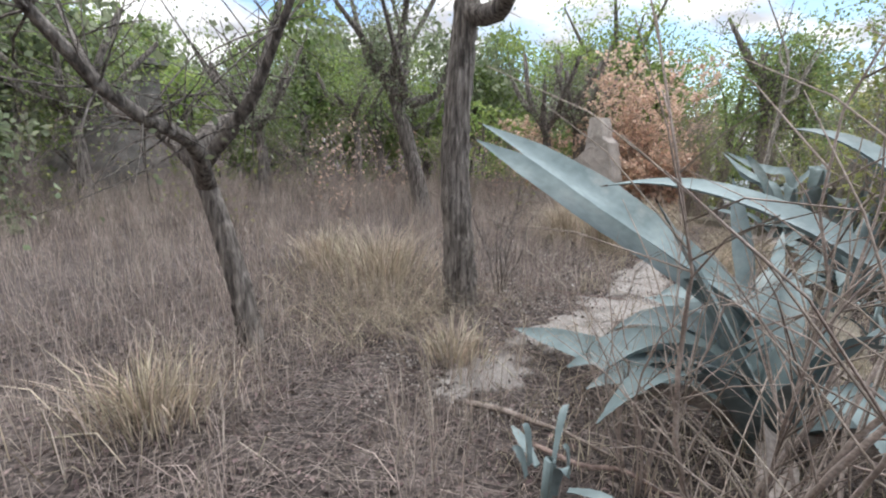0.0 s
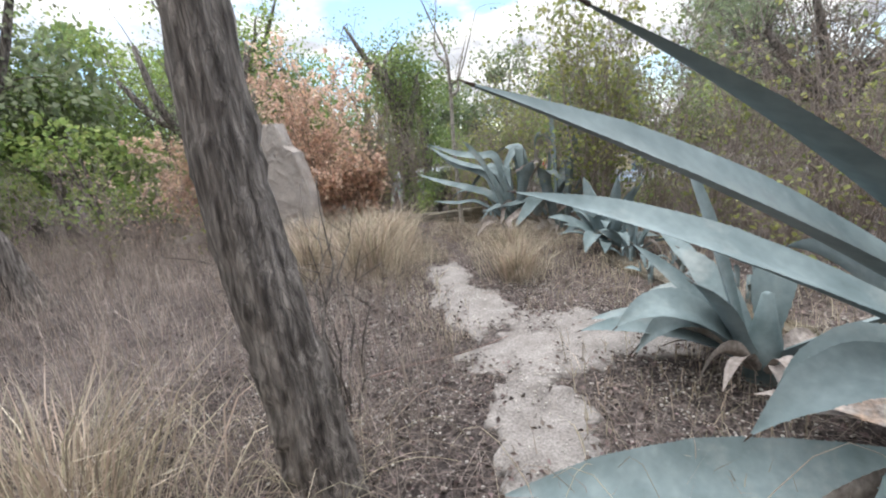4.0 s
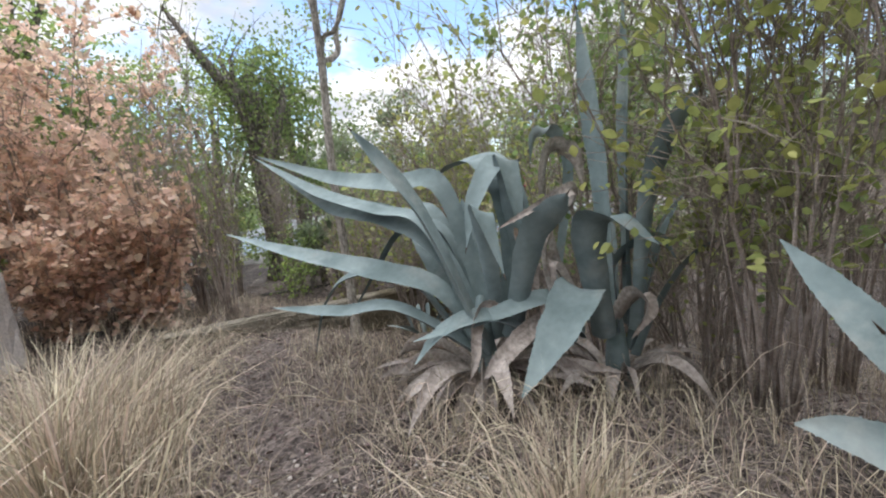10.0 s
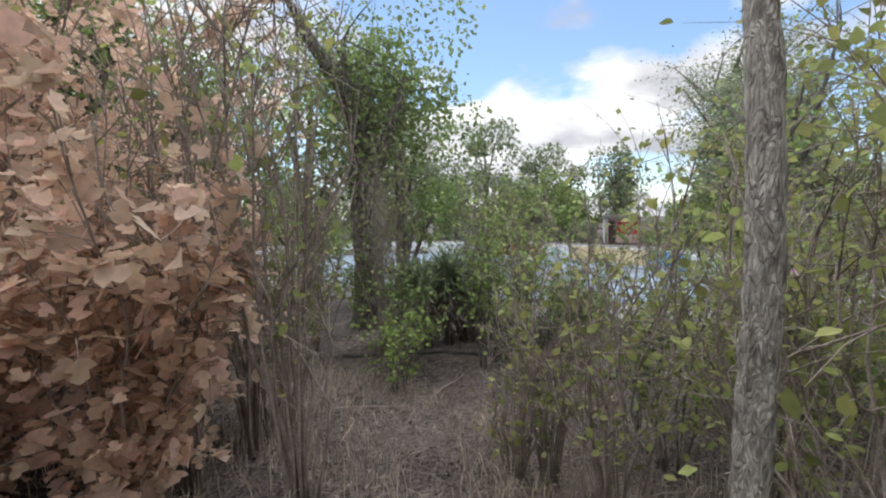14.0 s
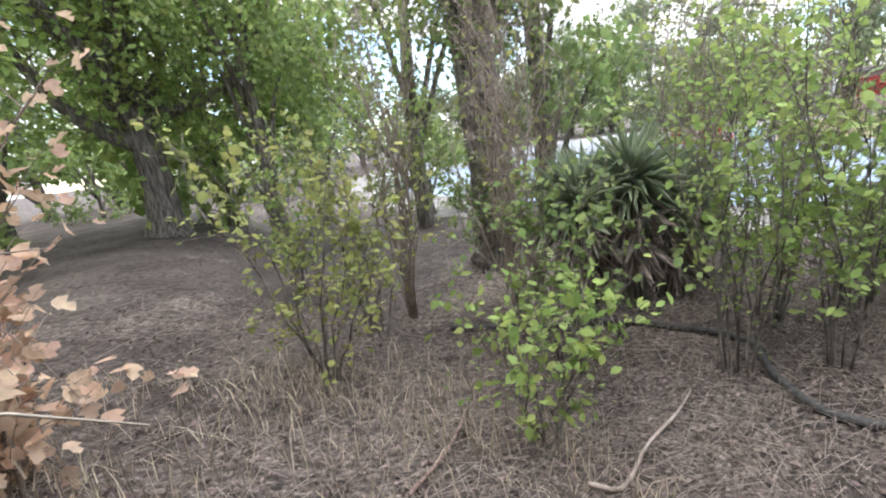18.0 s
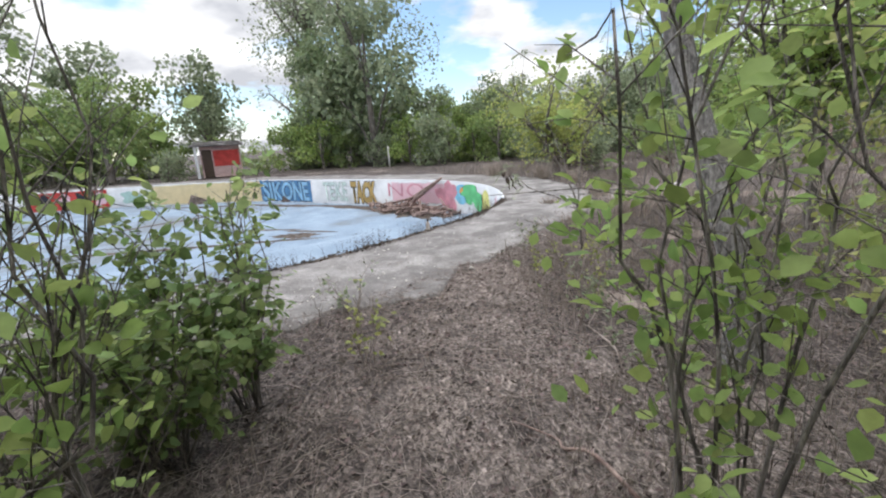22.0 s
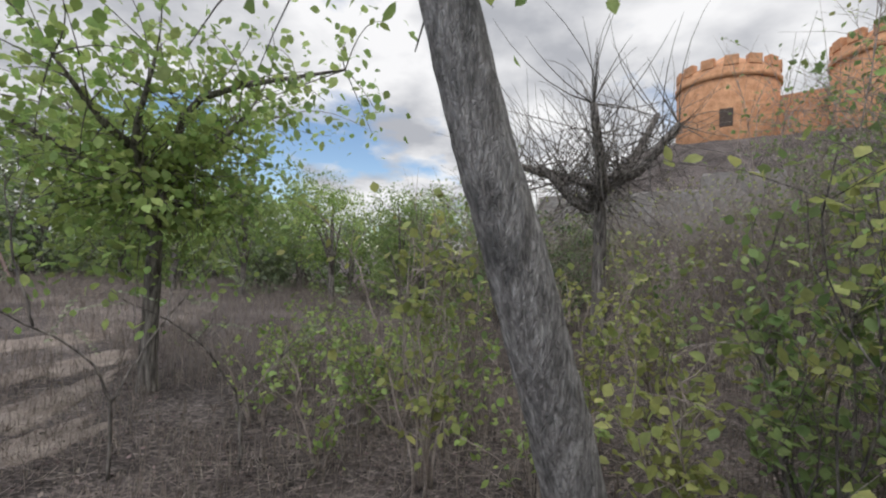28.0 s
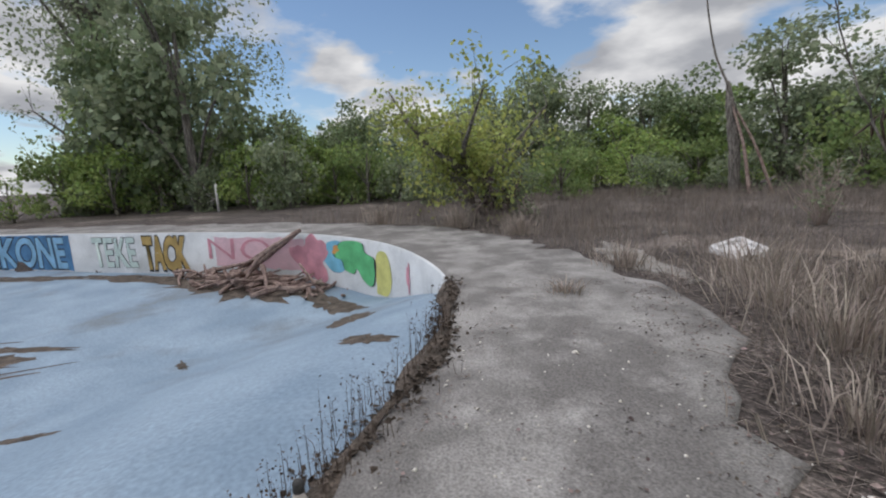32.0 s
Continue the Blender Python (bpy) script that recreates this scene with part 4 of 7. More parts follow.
def agave(x, y, label, own, filler, length, width, seed, group="", dry=6, spike=True, z=None, bent=(), hung=()):
    """own: rows of (tip x, y, z in the world, lift, width, twist); filler: number of further leaves; dry: withered leaves round the foot."""
    rng = np.random.default_rng(seed)
    gz0 = float(ground_z(x, y)) if z is None else z
    top = thing("agave", (x, y, gz0), label, "agave", group)

    def put(tip, lift, w, mat, low=0.12, twist=None):
        a = math.atan2(tip[1], tip[0])
        base = np.array([math.cos(a) * 0.1, math.sin(a) * 0.1, low + (0.12 * max(0, min(1, tip[2])) if low < 0.3 else 0)])
        g = Geo()
        end, d = agave_leaf(g, base, tip, lift, w, rng, twist=twist)
        leaf = part("leaf", g, mat, top, "withered brown leaf" if mat is M_AGAVE_DRY else "")
        if spike:
            g = Geo()
            tube(g, [end - d * 0.01, end + d * 0.035], [0.006, 0.0008], 5)
            part("spine", g, M_SPINE, leaf)

    for w, tw, line in bent:
        g = Geo()
        end, d = bent_leaf(g, np.array(line) - np.array([x, y, gz0]), w, rng, tw)
        leaf = part("leaf", g, M_AGAVE, top)
        g = Geo()
        tube(g, [end - d * 0.01, end + d * 0.035], [0.006, 0.0008], 5)
        part("spine", g, M_SPINE, leaf)
    for w, tw, line in hung:
        g = Geo()
        bent_leaf(g, np.array(line) - np.array([x, y, gz0]), w, rng, tw, fold=0.5)
        part("leaf", g, M_AGAVE_DRY, top, "withered hanging leaf")
    for tx, ty, tz, lift, w, *tw in own:
        put(np.array([tx - x, ty - y, tz - gz0]), lift, w, M_AGAVE, tw[1] if len(tw) > 1 else 0.12, tw[0] if tw else None)
    for i in range(filler):
        a = i * 2.39996 + rng.uniform(-0.2, 0.2)
        el = radians(np.interp(i, [0, filler], [74, 6]) + rng.normal(0, 5))
        L = length * np.interp(i, [0, filler * 0.4, filler], [0.75, 1.0, 0.95]) * rng.uniform(0.85, 1.1)
        tip = np.array([math.cos(a) * math.cos(el) * L, math.sin(a) * math.cos(el) * L, math.sin(el) * L * 0.8 + 0.1])
        if from_walk(np.array([[x + tip[0], y + tip[1]]]))[0] < 0.75:
            tip = tip * 0.5 + np.array([0, 0, 0.5 * L])
            if from_walk(np.array([[x + tip[0], y + tip[1]]]))[0] < 0.6:
                continue
        put(tip, rng.uniform(0.02, 0.42) * L, width * rng.uniform(0.75, 1.1), M_AGAVE, twist=rng.normal(0, 0.45))
    for i in range(dry):
        a = rng.uniform(0, 2 * np.pi)
        L = length * rng.uniform(0.4, 0.75)
        tip = np.array([math.cos(a) * L, math.sin(a) * L, rng.uniform(0.02, 0.16)])
        if from_walk(np.array([[x + tip[0], y + tip[1]]]))[0] > 0.5:
            put(tip, rng.uniform(0.1, 0.4), width * rng.uniform(0.3, 0.62), M_AGAVE_DRY, 0.1, twist=rng.normal(0, 0.9))
    g = Geo()
    tube(g, [(0, 0, -0.1), (0, 0, 0.25), (0.02, 0, 0.5 * length)], [min(0.13 * length, 0.5 * width), min(0.11 * length, 0.4 * width), 0.3 * min(0.1, width)], 10, 0.05, rng)
    part("heart", g, M_AGAVE, top)
    return top


def blades(geo, xy, h, wide, lean=0.35, rng=R, z=None):
    """Grass blades: bent, tapering strips."""
    n = len(xy)
    z0 = ground_z(xy[:, 0], xy[:, 1]) - 0.01 if z is None else z
    a = rng.uniform(0, 2 * np.pi, n)
    bend = np.abs(rng.normal(0, lean, n)) * h
    ba = rng.uniform(0, 2 * np.pi, n)
    b = np.column_stack([np.cos(ba) * bend, np.sin(ba) * bend])
    s = np.column_stack([np.cos(a), np.sin(a)]) * (wide * 0.5)[:, None]
    lo = np.column_stack([xy, z0])
    mi = np.column_stack([xy + b * 0.3, z0 + h * 0.6])
    hi = np.column_stack([xy + b, z0 + h * (1 - 0.25 * np.minimum(1, bend / np.maximum(h, 1e-3)))])
    s3 = np.column_stack([s, np.zeros(n)])
    v = np.stack([lo - s3, lo + s3, mi - s3 * 0.7, mi + s3 * 0.7, hi], axis=1)
    base = (np.arange(n) * 5)[:, None]
    geo.add(v.reshape(-1, 3), np.array([[0, 1, 3, 2]]) + base, np.array([[2, 3, 4]]) + base)


def tuft(x, y, r, h, count, label="clump of tall dry straw-coloured grass", seed=3, mat=None, lean=0.45):
    rng = np.random.default_rng(seed)
    g = Geo()
    a, d = rng.uniform(0, 2 * np.pi, count), np.abs(rng.normal(0, r * 0.45, count))
    xy = np.column_stack([np.cos(a) * d, np.sin(a) * d])
    z = float(ground_z(x, y))
    hh = h * rng.uniform(0.45, 1.1, count)
    n = count
    out = np.column_stack([np.cos(a), np.sin(a)]) * (hh * rng.uniform(0.05, 1.0, n) * lean * 1.7)[:, None] + rng.normal(0, 0.24, (n, 2)) * hh[:, None]
    s = rng.normal(0, 1, (n, 2))
    s3 = np.column_stack([unit(s) * rng.uniform(0.0016, 0.0052, (n, 1)), np.zeros(n)])
    lo, mi = np.column_stack([xy, np.zeros(n)]), np.column_stack([xy + out * 0.4, hh * 0.62])
    hi = np.column_stack([xy + out * 1.1, hh * rng.uniform(0.75, 1.05, n)])
    v = np.stack([lo - s3, lo + s3, mi - s3, mi + s3, hi], axis=1)
    base = (np.arange(n) * 5)[:, None]
    g.add(v.reshape(-1, 3), np.array([[0, 1, 3, 2]]) + base, np.array([[2, 3, 4]]) + base)
    ob = part("grass_clump", g, mat or M_STRAW, None, loc=(x, y, z - 0.02))
    return tagged(ob, label, "grass clump", "dry grass clumps", "stuff")


def lobed_tree(h, wide, lobes, count, size, leaf, label, seed, group, radius=0.18, low=0.25, name="tree", category="tree", tall=1.0, bark=None):
    """A far tree or bush: a trunk, limbs to each lobe, and leaves gathered in uneven lobes with gaps between."""
    rng = np.random.default_rng(seed)
    top = thing(name, (0, 0, 0), label, category, group)
    c = rng.normal(0, 0.5, (lobes, 3))
    c = c / np.maximum(1, np.linalg.norm(c, axis=1, keepdims=True))
    mid = h * (low + 1) / 2
    c = c * np.array([wide * 0.8, wide * 0.8, h * (1 - low) / 2 * 0.85]) + np.array([0, 0, mid])
    r = wide * rng.uniform(0.22, 0.48, lobes)
    g = Geo()
    tube(g, smooth_line([(0, 0, -0.3), (0.1, 0.05, h * 0.3), (0, 0.1, h * 0.7)], 9), [radius * 1.3, radius * 0.9, radius * 0.35], 8, 0.06, rng)
    part("trunk", g, bark or M_BARK, top)
    for q in c[: min(lobes, 7)]:
        g = Geo()
        s = min(0.9, max(0.1, (q[2] - 0.3 * h) / h))
        tube(g, smooth_line([(0, 0.1 * s, h * s * 0.7), q * np.array([.5, .5, 1]) - np.array([0, 0, 0.12 * h]), q], 6), [radius * 0.45, radius * 0.12], 5, 0.05, rng)
        part("limb", g, bark or M_BARK, top)
    k = rng.integers(0, lobes, count)
    d = unit(rng.normal(0, 1, (count, 3)))
    p = c[k] + d * (r[k] * rng.uniform(0.45, 1.1, count) ** 0.7)[:, None] * np.array([1, 1, 0.8])
    p[:, 2] = np.maximum(p[:, 2], 0.1)
    green = Geo()
    leaves(green, p, rng.normal(0, 0.8, (count, 3)) + d * 0.5 + np.array([0, 0, -0.3]), size * rng.uniform(0.6, 1.35, count), LEAF_QUAD, rng, 0.45)
    tagged(part("crown", green, leaf, top), kind="stuff")
    return top


def plant(proto, x, y, s, rng, tall=1.0):
    t = copy_thing(proto, pose(x, y, float(ground_z(x, y)) - 0.05, rng.normal(0, 2), rng.normal(0, 2), rng.uniform(0, 360)))
    t.scale = (s, s, s * tall)
    return t

# ---------------------------------------------------------------- first stretch: old trees
OLD = "old trees"
tree(-1.55, 3.4, [(-0.05, 0.0, 0.4), (-0.22, 0.05, 1.1), (-0.42, 0.1, 1.7)], 0.10, 4, 2.0, 0.9, 260, 0.055, M_LEAF_GREY, "leaning grey tree with furrowed bark and forked limbs", 11, limb_from=0.8, rise=1.0, group=OLD, rings=40, rough=0.09)
tree(0.2, 4.55, [(-0.03, 0.02, 0.6), (-0.1, 0.1, 1.6), (-0.04, 0.2, 2.8), (0.05, 0.3, 3.6)], 0.172, 5, 2.0, 1.0, 900, 0.055, M_LEAF_GREY, "old tree with deeply furrowed grey bark", 12, limb_from=0.8, rise=0.9, group=OLD, rings=60, sides=22, rough=0.09)
tree(-0.5, 11.1, [(-0.2, 0.05, 0.9), (-0.5, 0.1, 2.0), (-0.85, 0.1, 3.2)], 0.22, 7, 2.7, 1.2, 3600, 0.085, M_LEAF_GREY, "old tree with spreading dark limbs among dry weeds", 13, limb_from=0.85, rise=1.5, group=OLD, rough=0.08)
for i, (px, py, r, hh, n, m) in enumerate([(3.2, 14.4, 0.17, 2.4, 900, M_LEAF_GREY), (5.1, 16.9, 0.19, 2.8, 900, M_LEAF_GREY), (-5.5, 13.5, 0.16, 2.4, 2200, M_LEAF_GREY), (-3.2, 16.5, 0.16, 2.6, 2200, M_LEAF),
                                           (-8.5, 10.5, 0.16, 2.3, 2000, M_LEAF), (-1.5, 20.0, 0.18, 2.8, 2000, M_LEAF), (4.35, 15.2, 0.17, 2.5, 900, M_LEAF_GREY)]):
    tree(px, py, [(0.05, 0, hh * 0.5), (-0.05, 0.1, hh)], r, 6, 2.0, 1.05, n, 0.085, m, "pollarded tree with thick dark knotted limbs", 14 + i, limb_from=0.85, rise=1.0, group=OLD, knob=0.2, rough=0.08)
tree(7.7, 22.2, [(0.05, 0, 1.6), (-0.1, 0.1, 3.4), (0.05, 0.0, 5.6)], 0.3, 14, 3.4, 1.7, 9500, 0.15, M_LEAF_FRESH, "large leafy oak beyond the dead bush", 29, limb_from=0.4, rise=1.0, rough=0.08, twigs=420)
tree(11.9, 16.9, [(-0.05, 0, 1.5), (-0.1, 0.1, 3.4), (0.0, 0.1, 5.2)], 0.36, 7, 2.2, 1.5, 4200, 0.1, M_LEAF, "large tree with a split grey trunk and green crown", 26, limb_from=0.6, rise=1.2, group=OLD, rough=0.10, rings=40)
tree(6.66, 9.42, [(0.04, 0.02, 0.7), (0.0, 0.0, 1.7), (0.12, 0.05, 2.7), (0.08, 0.0, 3.3)], 0.054, 4, 1.5, 0.7, 60, 0.05, M_LEAF_YELLOW, "slender dying tree with pale peeling bark", 27, bark=M_BARK_PALE, limb_from=0.72, rise=2.4, rough=0.13, rings=60, gap=0.3, twigs=36)


def box_geo(size, at=(0, 0, 0), chip=0.02, turn=0.0, taper=1.0, seed=5, cuts=5):
    """A rough-edged block, its base centred at the place."""
    rng = np.random.default_rng(seed)
    bm = bmesh.new()
    bmesh.ops.create_cube(bm, size=1)
    for v in bm.verts:
        k = taper if v.co.z > 0 else 1
        v.co = Vector((v.co.x * size[0] * k, v.co.y * size[1] * k, (v.co.z + 0.5) * size[2]))
    bmesh.ops.subdivide_edges(bm, edges=bm.edges[:], cuts=cuts, use_grid_fill=True)
    bmesh.ops.bevel(bm, geom=[e for e in bm.edges if e.is_manifold and e.calc_face_angle() > 0.8], offset=chip, segments=2, affect="EDGES", profile=0.6)
    m = pose(*at, 0, 0, turn)
    for v in bm.verts:
        v.co += Vector(rng.normal(0, chip * 0.25, 3))
        v.co = m @ v.co
    me = bpy.data.meshes.new("block")
    bm.to_mesh(me)
    bm.free()
    return me


def prism(profile, thick, seed, cut=0.12):
    """A slab of concrete: an outline in its own plane (along, up), given thickness, with worn uneven faces."""
    rng = np.random.default_rng(seed)
    bm = bmesh.new()
    front = bm.faces.new([bm.verts.new((u, -thick / 2, z)) for u, z in profile])
    out = bmesh.ops.extrude_face_region(bm, geom=[front])
    for v in out["geom"]:
        if isinstance(v, bmesh.types.BMVert):
            v.co.y += thick
    bmesh.ops.recalc_face_normals(bm, faces=bm.faces[:])
    bmesh.ops.bevel(bm, geom=[e for e in bm.edges if e.calc_face_angle() > 0.5], offset=0.035, segments=2, affect="EDGES", profile=0.6)
    bmesh.ops.triangulate(bm, faces=bm.faces[:])
    for _ in range(3):
        bmesh.ops.subdivide_edges(bm, edges=[e for e in bm.edges if e.calc_length() > cut], cuts=1)
        bmesh.ops.triangulate(bm, faces=bm.faces[:])
    for v in bm.verts:
        v.co += Vector(rng.normal(0, 0.007, 3))
    me = bpy.data.meshes.new("slab")
    bm.to_mesh(me)
    bm.free()
    return me


block = thing("concrete_block", (4.1, 12.7, -0.3), "weathered pale concrete wall end with a stepped top", "concrete ruin")
block.rotation_euler = (0, 0, radians(-60))
part("upright_slab", prism([(-1.1, 0), (-1.12, 0.4), (-1.02, 1.3), (-0.4, 1.52), (-0.1, 1.75), (-0.02, 2.62), (0.36, 2.6), (0.48, 2.1), (0.7, 1.95), (0.92, 1.0), (0.96, 0)], 0.42, 61), M_BLOCK, block)
part("fallen_slab", prism([(-3.0, 0), (-3.0, 0.2), (-2.0, 0.42), (-1.14, 0.72), (-1.13, 0)], 0.5, 62), M_BLOCK, block)

# ---------------------------------------------------------------- dead bushes
shrub(5.75, 13.9, 4.1, 1.7, 30, 900, 9500, 0.095, M_LEAF_RUST, "large dead bush covered with rust-brown leaves", "bush", "bush", 21, low=0.05, template=LEAF_LOBED, radius=0.016, gap=1.0)
shrub(5.3, 12.6, 1.6, 0.9, 14, 420, 3000, 0.085, M_LEAF_RUST, "dead low bush with rust-brown leaves", "bush", "bush", 23, low=0.02, template=LEAF_LOBED, radius=0.012)
shrub(6.45, 12.85, 1.3, 0.6, 14, 420, 2600, 0.085, M_LEAF_RUST, "dead low bush with rust-brown leaves", "bush", "bush", 24, low=0.02, template=LEAF_LOBED, radius=0.012, gap=0.95)
shrub(7.0, 14.05, 2.5, 0.6, 10, 300, 2200, 0.085, M_LEAF_RUST, "dead bush with pale rust-brown leaves", "bush", "bush", 25, low=0.03, template=LEAF_LOBED, radius=0.012, gap=0.9)
shrub(5.95, 12.0, 2.0, 0.85, 14, 420, 2600, 0.1, M_LEAF_RUST, "dead low bush with pale rust-brown leaves", "bush", "bush", 28, low=0.02, template=LEAF_LOBED, radius=0.012, gap=0.95)
shrub(3.2, 15.4, 2.6, 1.5, 14, 300, 2600, 0.11, M_LEAF_RUST, "dead bush with orange-brown leaves", "bush", "bush", 22, low=0.1, template=LEAF_LOBED)

# ---------------------------------------------------------------- agaves
A, AG = "large blue-green agave with long spiny leaves", "agaves"
agave(1.85, 2.25, A, [(0.24, 3.14, 1.65, 0.1, 0.3, 0.45, 0.8), (0.22, 3.42, 1.55, 0.1, 0.32, 0.5, 0.7), (0.96, 3.85, 1.19, 0.16, 0.26, 0.35, 0.6), (0.75, 1.9, 0.2, 0.6, 0.26), (0.68, 2.22, 0.33, 0.3, 0.3, 0.3, 0.45), (0.98, 2.05, 1.27, 0.0, 0.2, 0.6, 0.4), (0.65, 3.81, -0.12, 0.14, 0.28, 0.45, 0.12), (1.2, 3.0, 0.2, 0.4, 0.27, 0.3, 0.45), (1.5, 1.3, 0.5, 0.5, 0.26), (0.95, 2.65, -0.05, 0.3, 0.26, 0.3, 0.3), (1.41, 2.99, 0.14, 0.55, 0.3, 0.35, 0.4)],
      6, 1.35, 0.28, 31, AG, 12)
agave(2.35, 1.25, A, [(0.9, 2.5, 1.3, 0.55, 0.26, 0.2, 0.6), (1.5, 2.0, 1.6, 0.5, 0.24, 0.3, 0.5)], 8, 1.3, 0.26, 36, AG, 6)
agave(2.45, 3.15, A, [(3.25, 4.2, 0.77, 0.08, 0.13, 0.4), (2.4, 3.92, 0.62, 0.05, 0.13, 0.5), (2.82, 3.75, 0.5, 0.15, 0.2, 0.4), (1.93, 3.84, 0.19, 0.45, 0.26, 0.5), (2.34, 4.22, 0.02, 0.2, 0.22, 0.3), (1.95, 4.1, 0.1, 0.2, 0.2, 0.3), (2.3, 3.6, 1.3, 0.1, 0.16, 0.5), (2.9, 4.0, 0.1, 0.3, 0.2, 0.3), (2.0, 3.75, 0.0, 0.5, 0.22, 0.3)],
      4, 1.1, 0.22, 32, AG, 14)
agave(5.85, 7.5, "large grey-blue agave with drooping and withered leaves", [(6.3, 8.3, 0.7, 0.3, 0.17, 0.3), (6.5, 7.9, 1.0, 0.2, 0.16, 0.3)], 0, 1.25, 0.22, 33, AG, 48, bent=[
    (0.17, 0.35, [(5.82, 7.49, 0.05), (5.77, 7.79, 0.85), (5.68, 8.13, 1.0), (5.63, 8.6, 1.17), (5.52, 9.09, 1.48)]),
    (0.17, 0.9, [(5.92, 7.44, 0.05), (5.92, 7.72, 1.08), (5.87, 8.07, 1.17), (5.79, 8.57, 1.26), (5.6, 9.16, 1.5)]),
    (0.20, 0.6, [(5.85, 7.47, 0.1), (5.8, 7.75, 0.7), (5.74, 8.1, 0.95), (5.68, 8.5, 1.05), (5.6, 8.9, 1.3)]),
    (0.19, 0.45, [(5.77, 7.47, 0.05), (5.68, 7.7, 0.46), (5.53, 8.06, 0.61), (5.33, 8.59, 0.78), (5.16, 9.06, 0.96)]),
    (0.18, 0.9, [(5.74, 7.4, 0.05), (5.43, 7.52, 0.82), (5.34, 7.63, 1.11), (5.22, 7.72, 1.32), (5.08, 7.74, 1.46)]),
    (0.21, 0.1, [(5.8, 7.49, 0.05), (5.97, 7.72, 0.68), (6.0, 7.95, 0.87), (5.88, 8.12, 0.8), (5.68, 8.2, 0.57), (5.45, 8.3, 0.3)]),
    (0.13, 0.1, [(5.79, 7.58, 0.05), (5.77, 8.0, 0.52), (5.62, 8.37, 0.56), (5.48, 8.52, 0.4), (5.38, 8.6, 0.05)]),
    (0.15, 0.3, [(5.74, 7.5, 0.05), (5.49, 7.9, 0.38), (5.35, 8.27, 0.38), (5.17, 8.72, 0.44)]),
    (0.27, 0.3, [(5.98, 7.36, 0.05), (6.1, 7.31, 0.84), (6.2, 7.5, 1.23), (6.4, 7.85, 1.27), (6.62, 8.25, 1.17)]),
    (0.19, 0.3, [(6.1, 7.35, 0.05), (6.13, 7.28, 0.95), (6.07, 7.36, 1.24), (5.89, 7.47, 1.02), (5.8, 7.53, 0.7)]),
    (0.17, 0.5, [(6.1, 7.35, 0.05), (6.06, 7.3, 0.96), (5.98, 7.28, 1.24), (5.88, 7.2, 1.01), (5.84, 7.16, 0.7)]),
    (0.10, 0.3, [(6.43, 7.21, 0.05), (6.72, 7.09, 1.07), (6.73, 7.16, 1.41), (6.59, 7.28, 1.42), (6.53, 7.31, 1.2)]),
    (0.20, 0.8, [(5.88, 7.3, 0.1), (5.82, 7.1, 0.72), (5.75, 6.93, 0.91), (5.72, 6.83, 1.01)]),
    (0.30, 0.25, [(6.0, 7.0, 0.1), (5.92, 6.85, 0.42), (5.67, 6.89, 0.3), (5.37, 7.06, -0.05)]),
    (0.15, 0.3, [(5.95, 7.1, 0.05), (5.67, 7.33, 0.3), (5.46, 7.55, 0.27), (5.28, 7.68, 0.1)]),
    (0.17, 0.6, [(5.9, 7.4, 0.1), (5.72, 7.35, 0.75), (5.6, 7.3, 0.95), (5.5, 7.15, 0.6)]),
    (0.16, 0.3, [(6.0, 7.6, 0.1), (6.15, 7.9, 0.8), (6.2, 8.2, 0.95), (6.2, 8.5, 0.6)])])
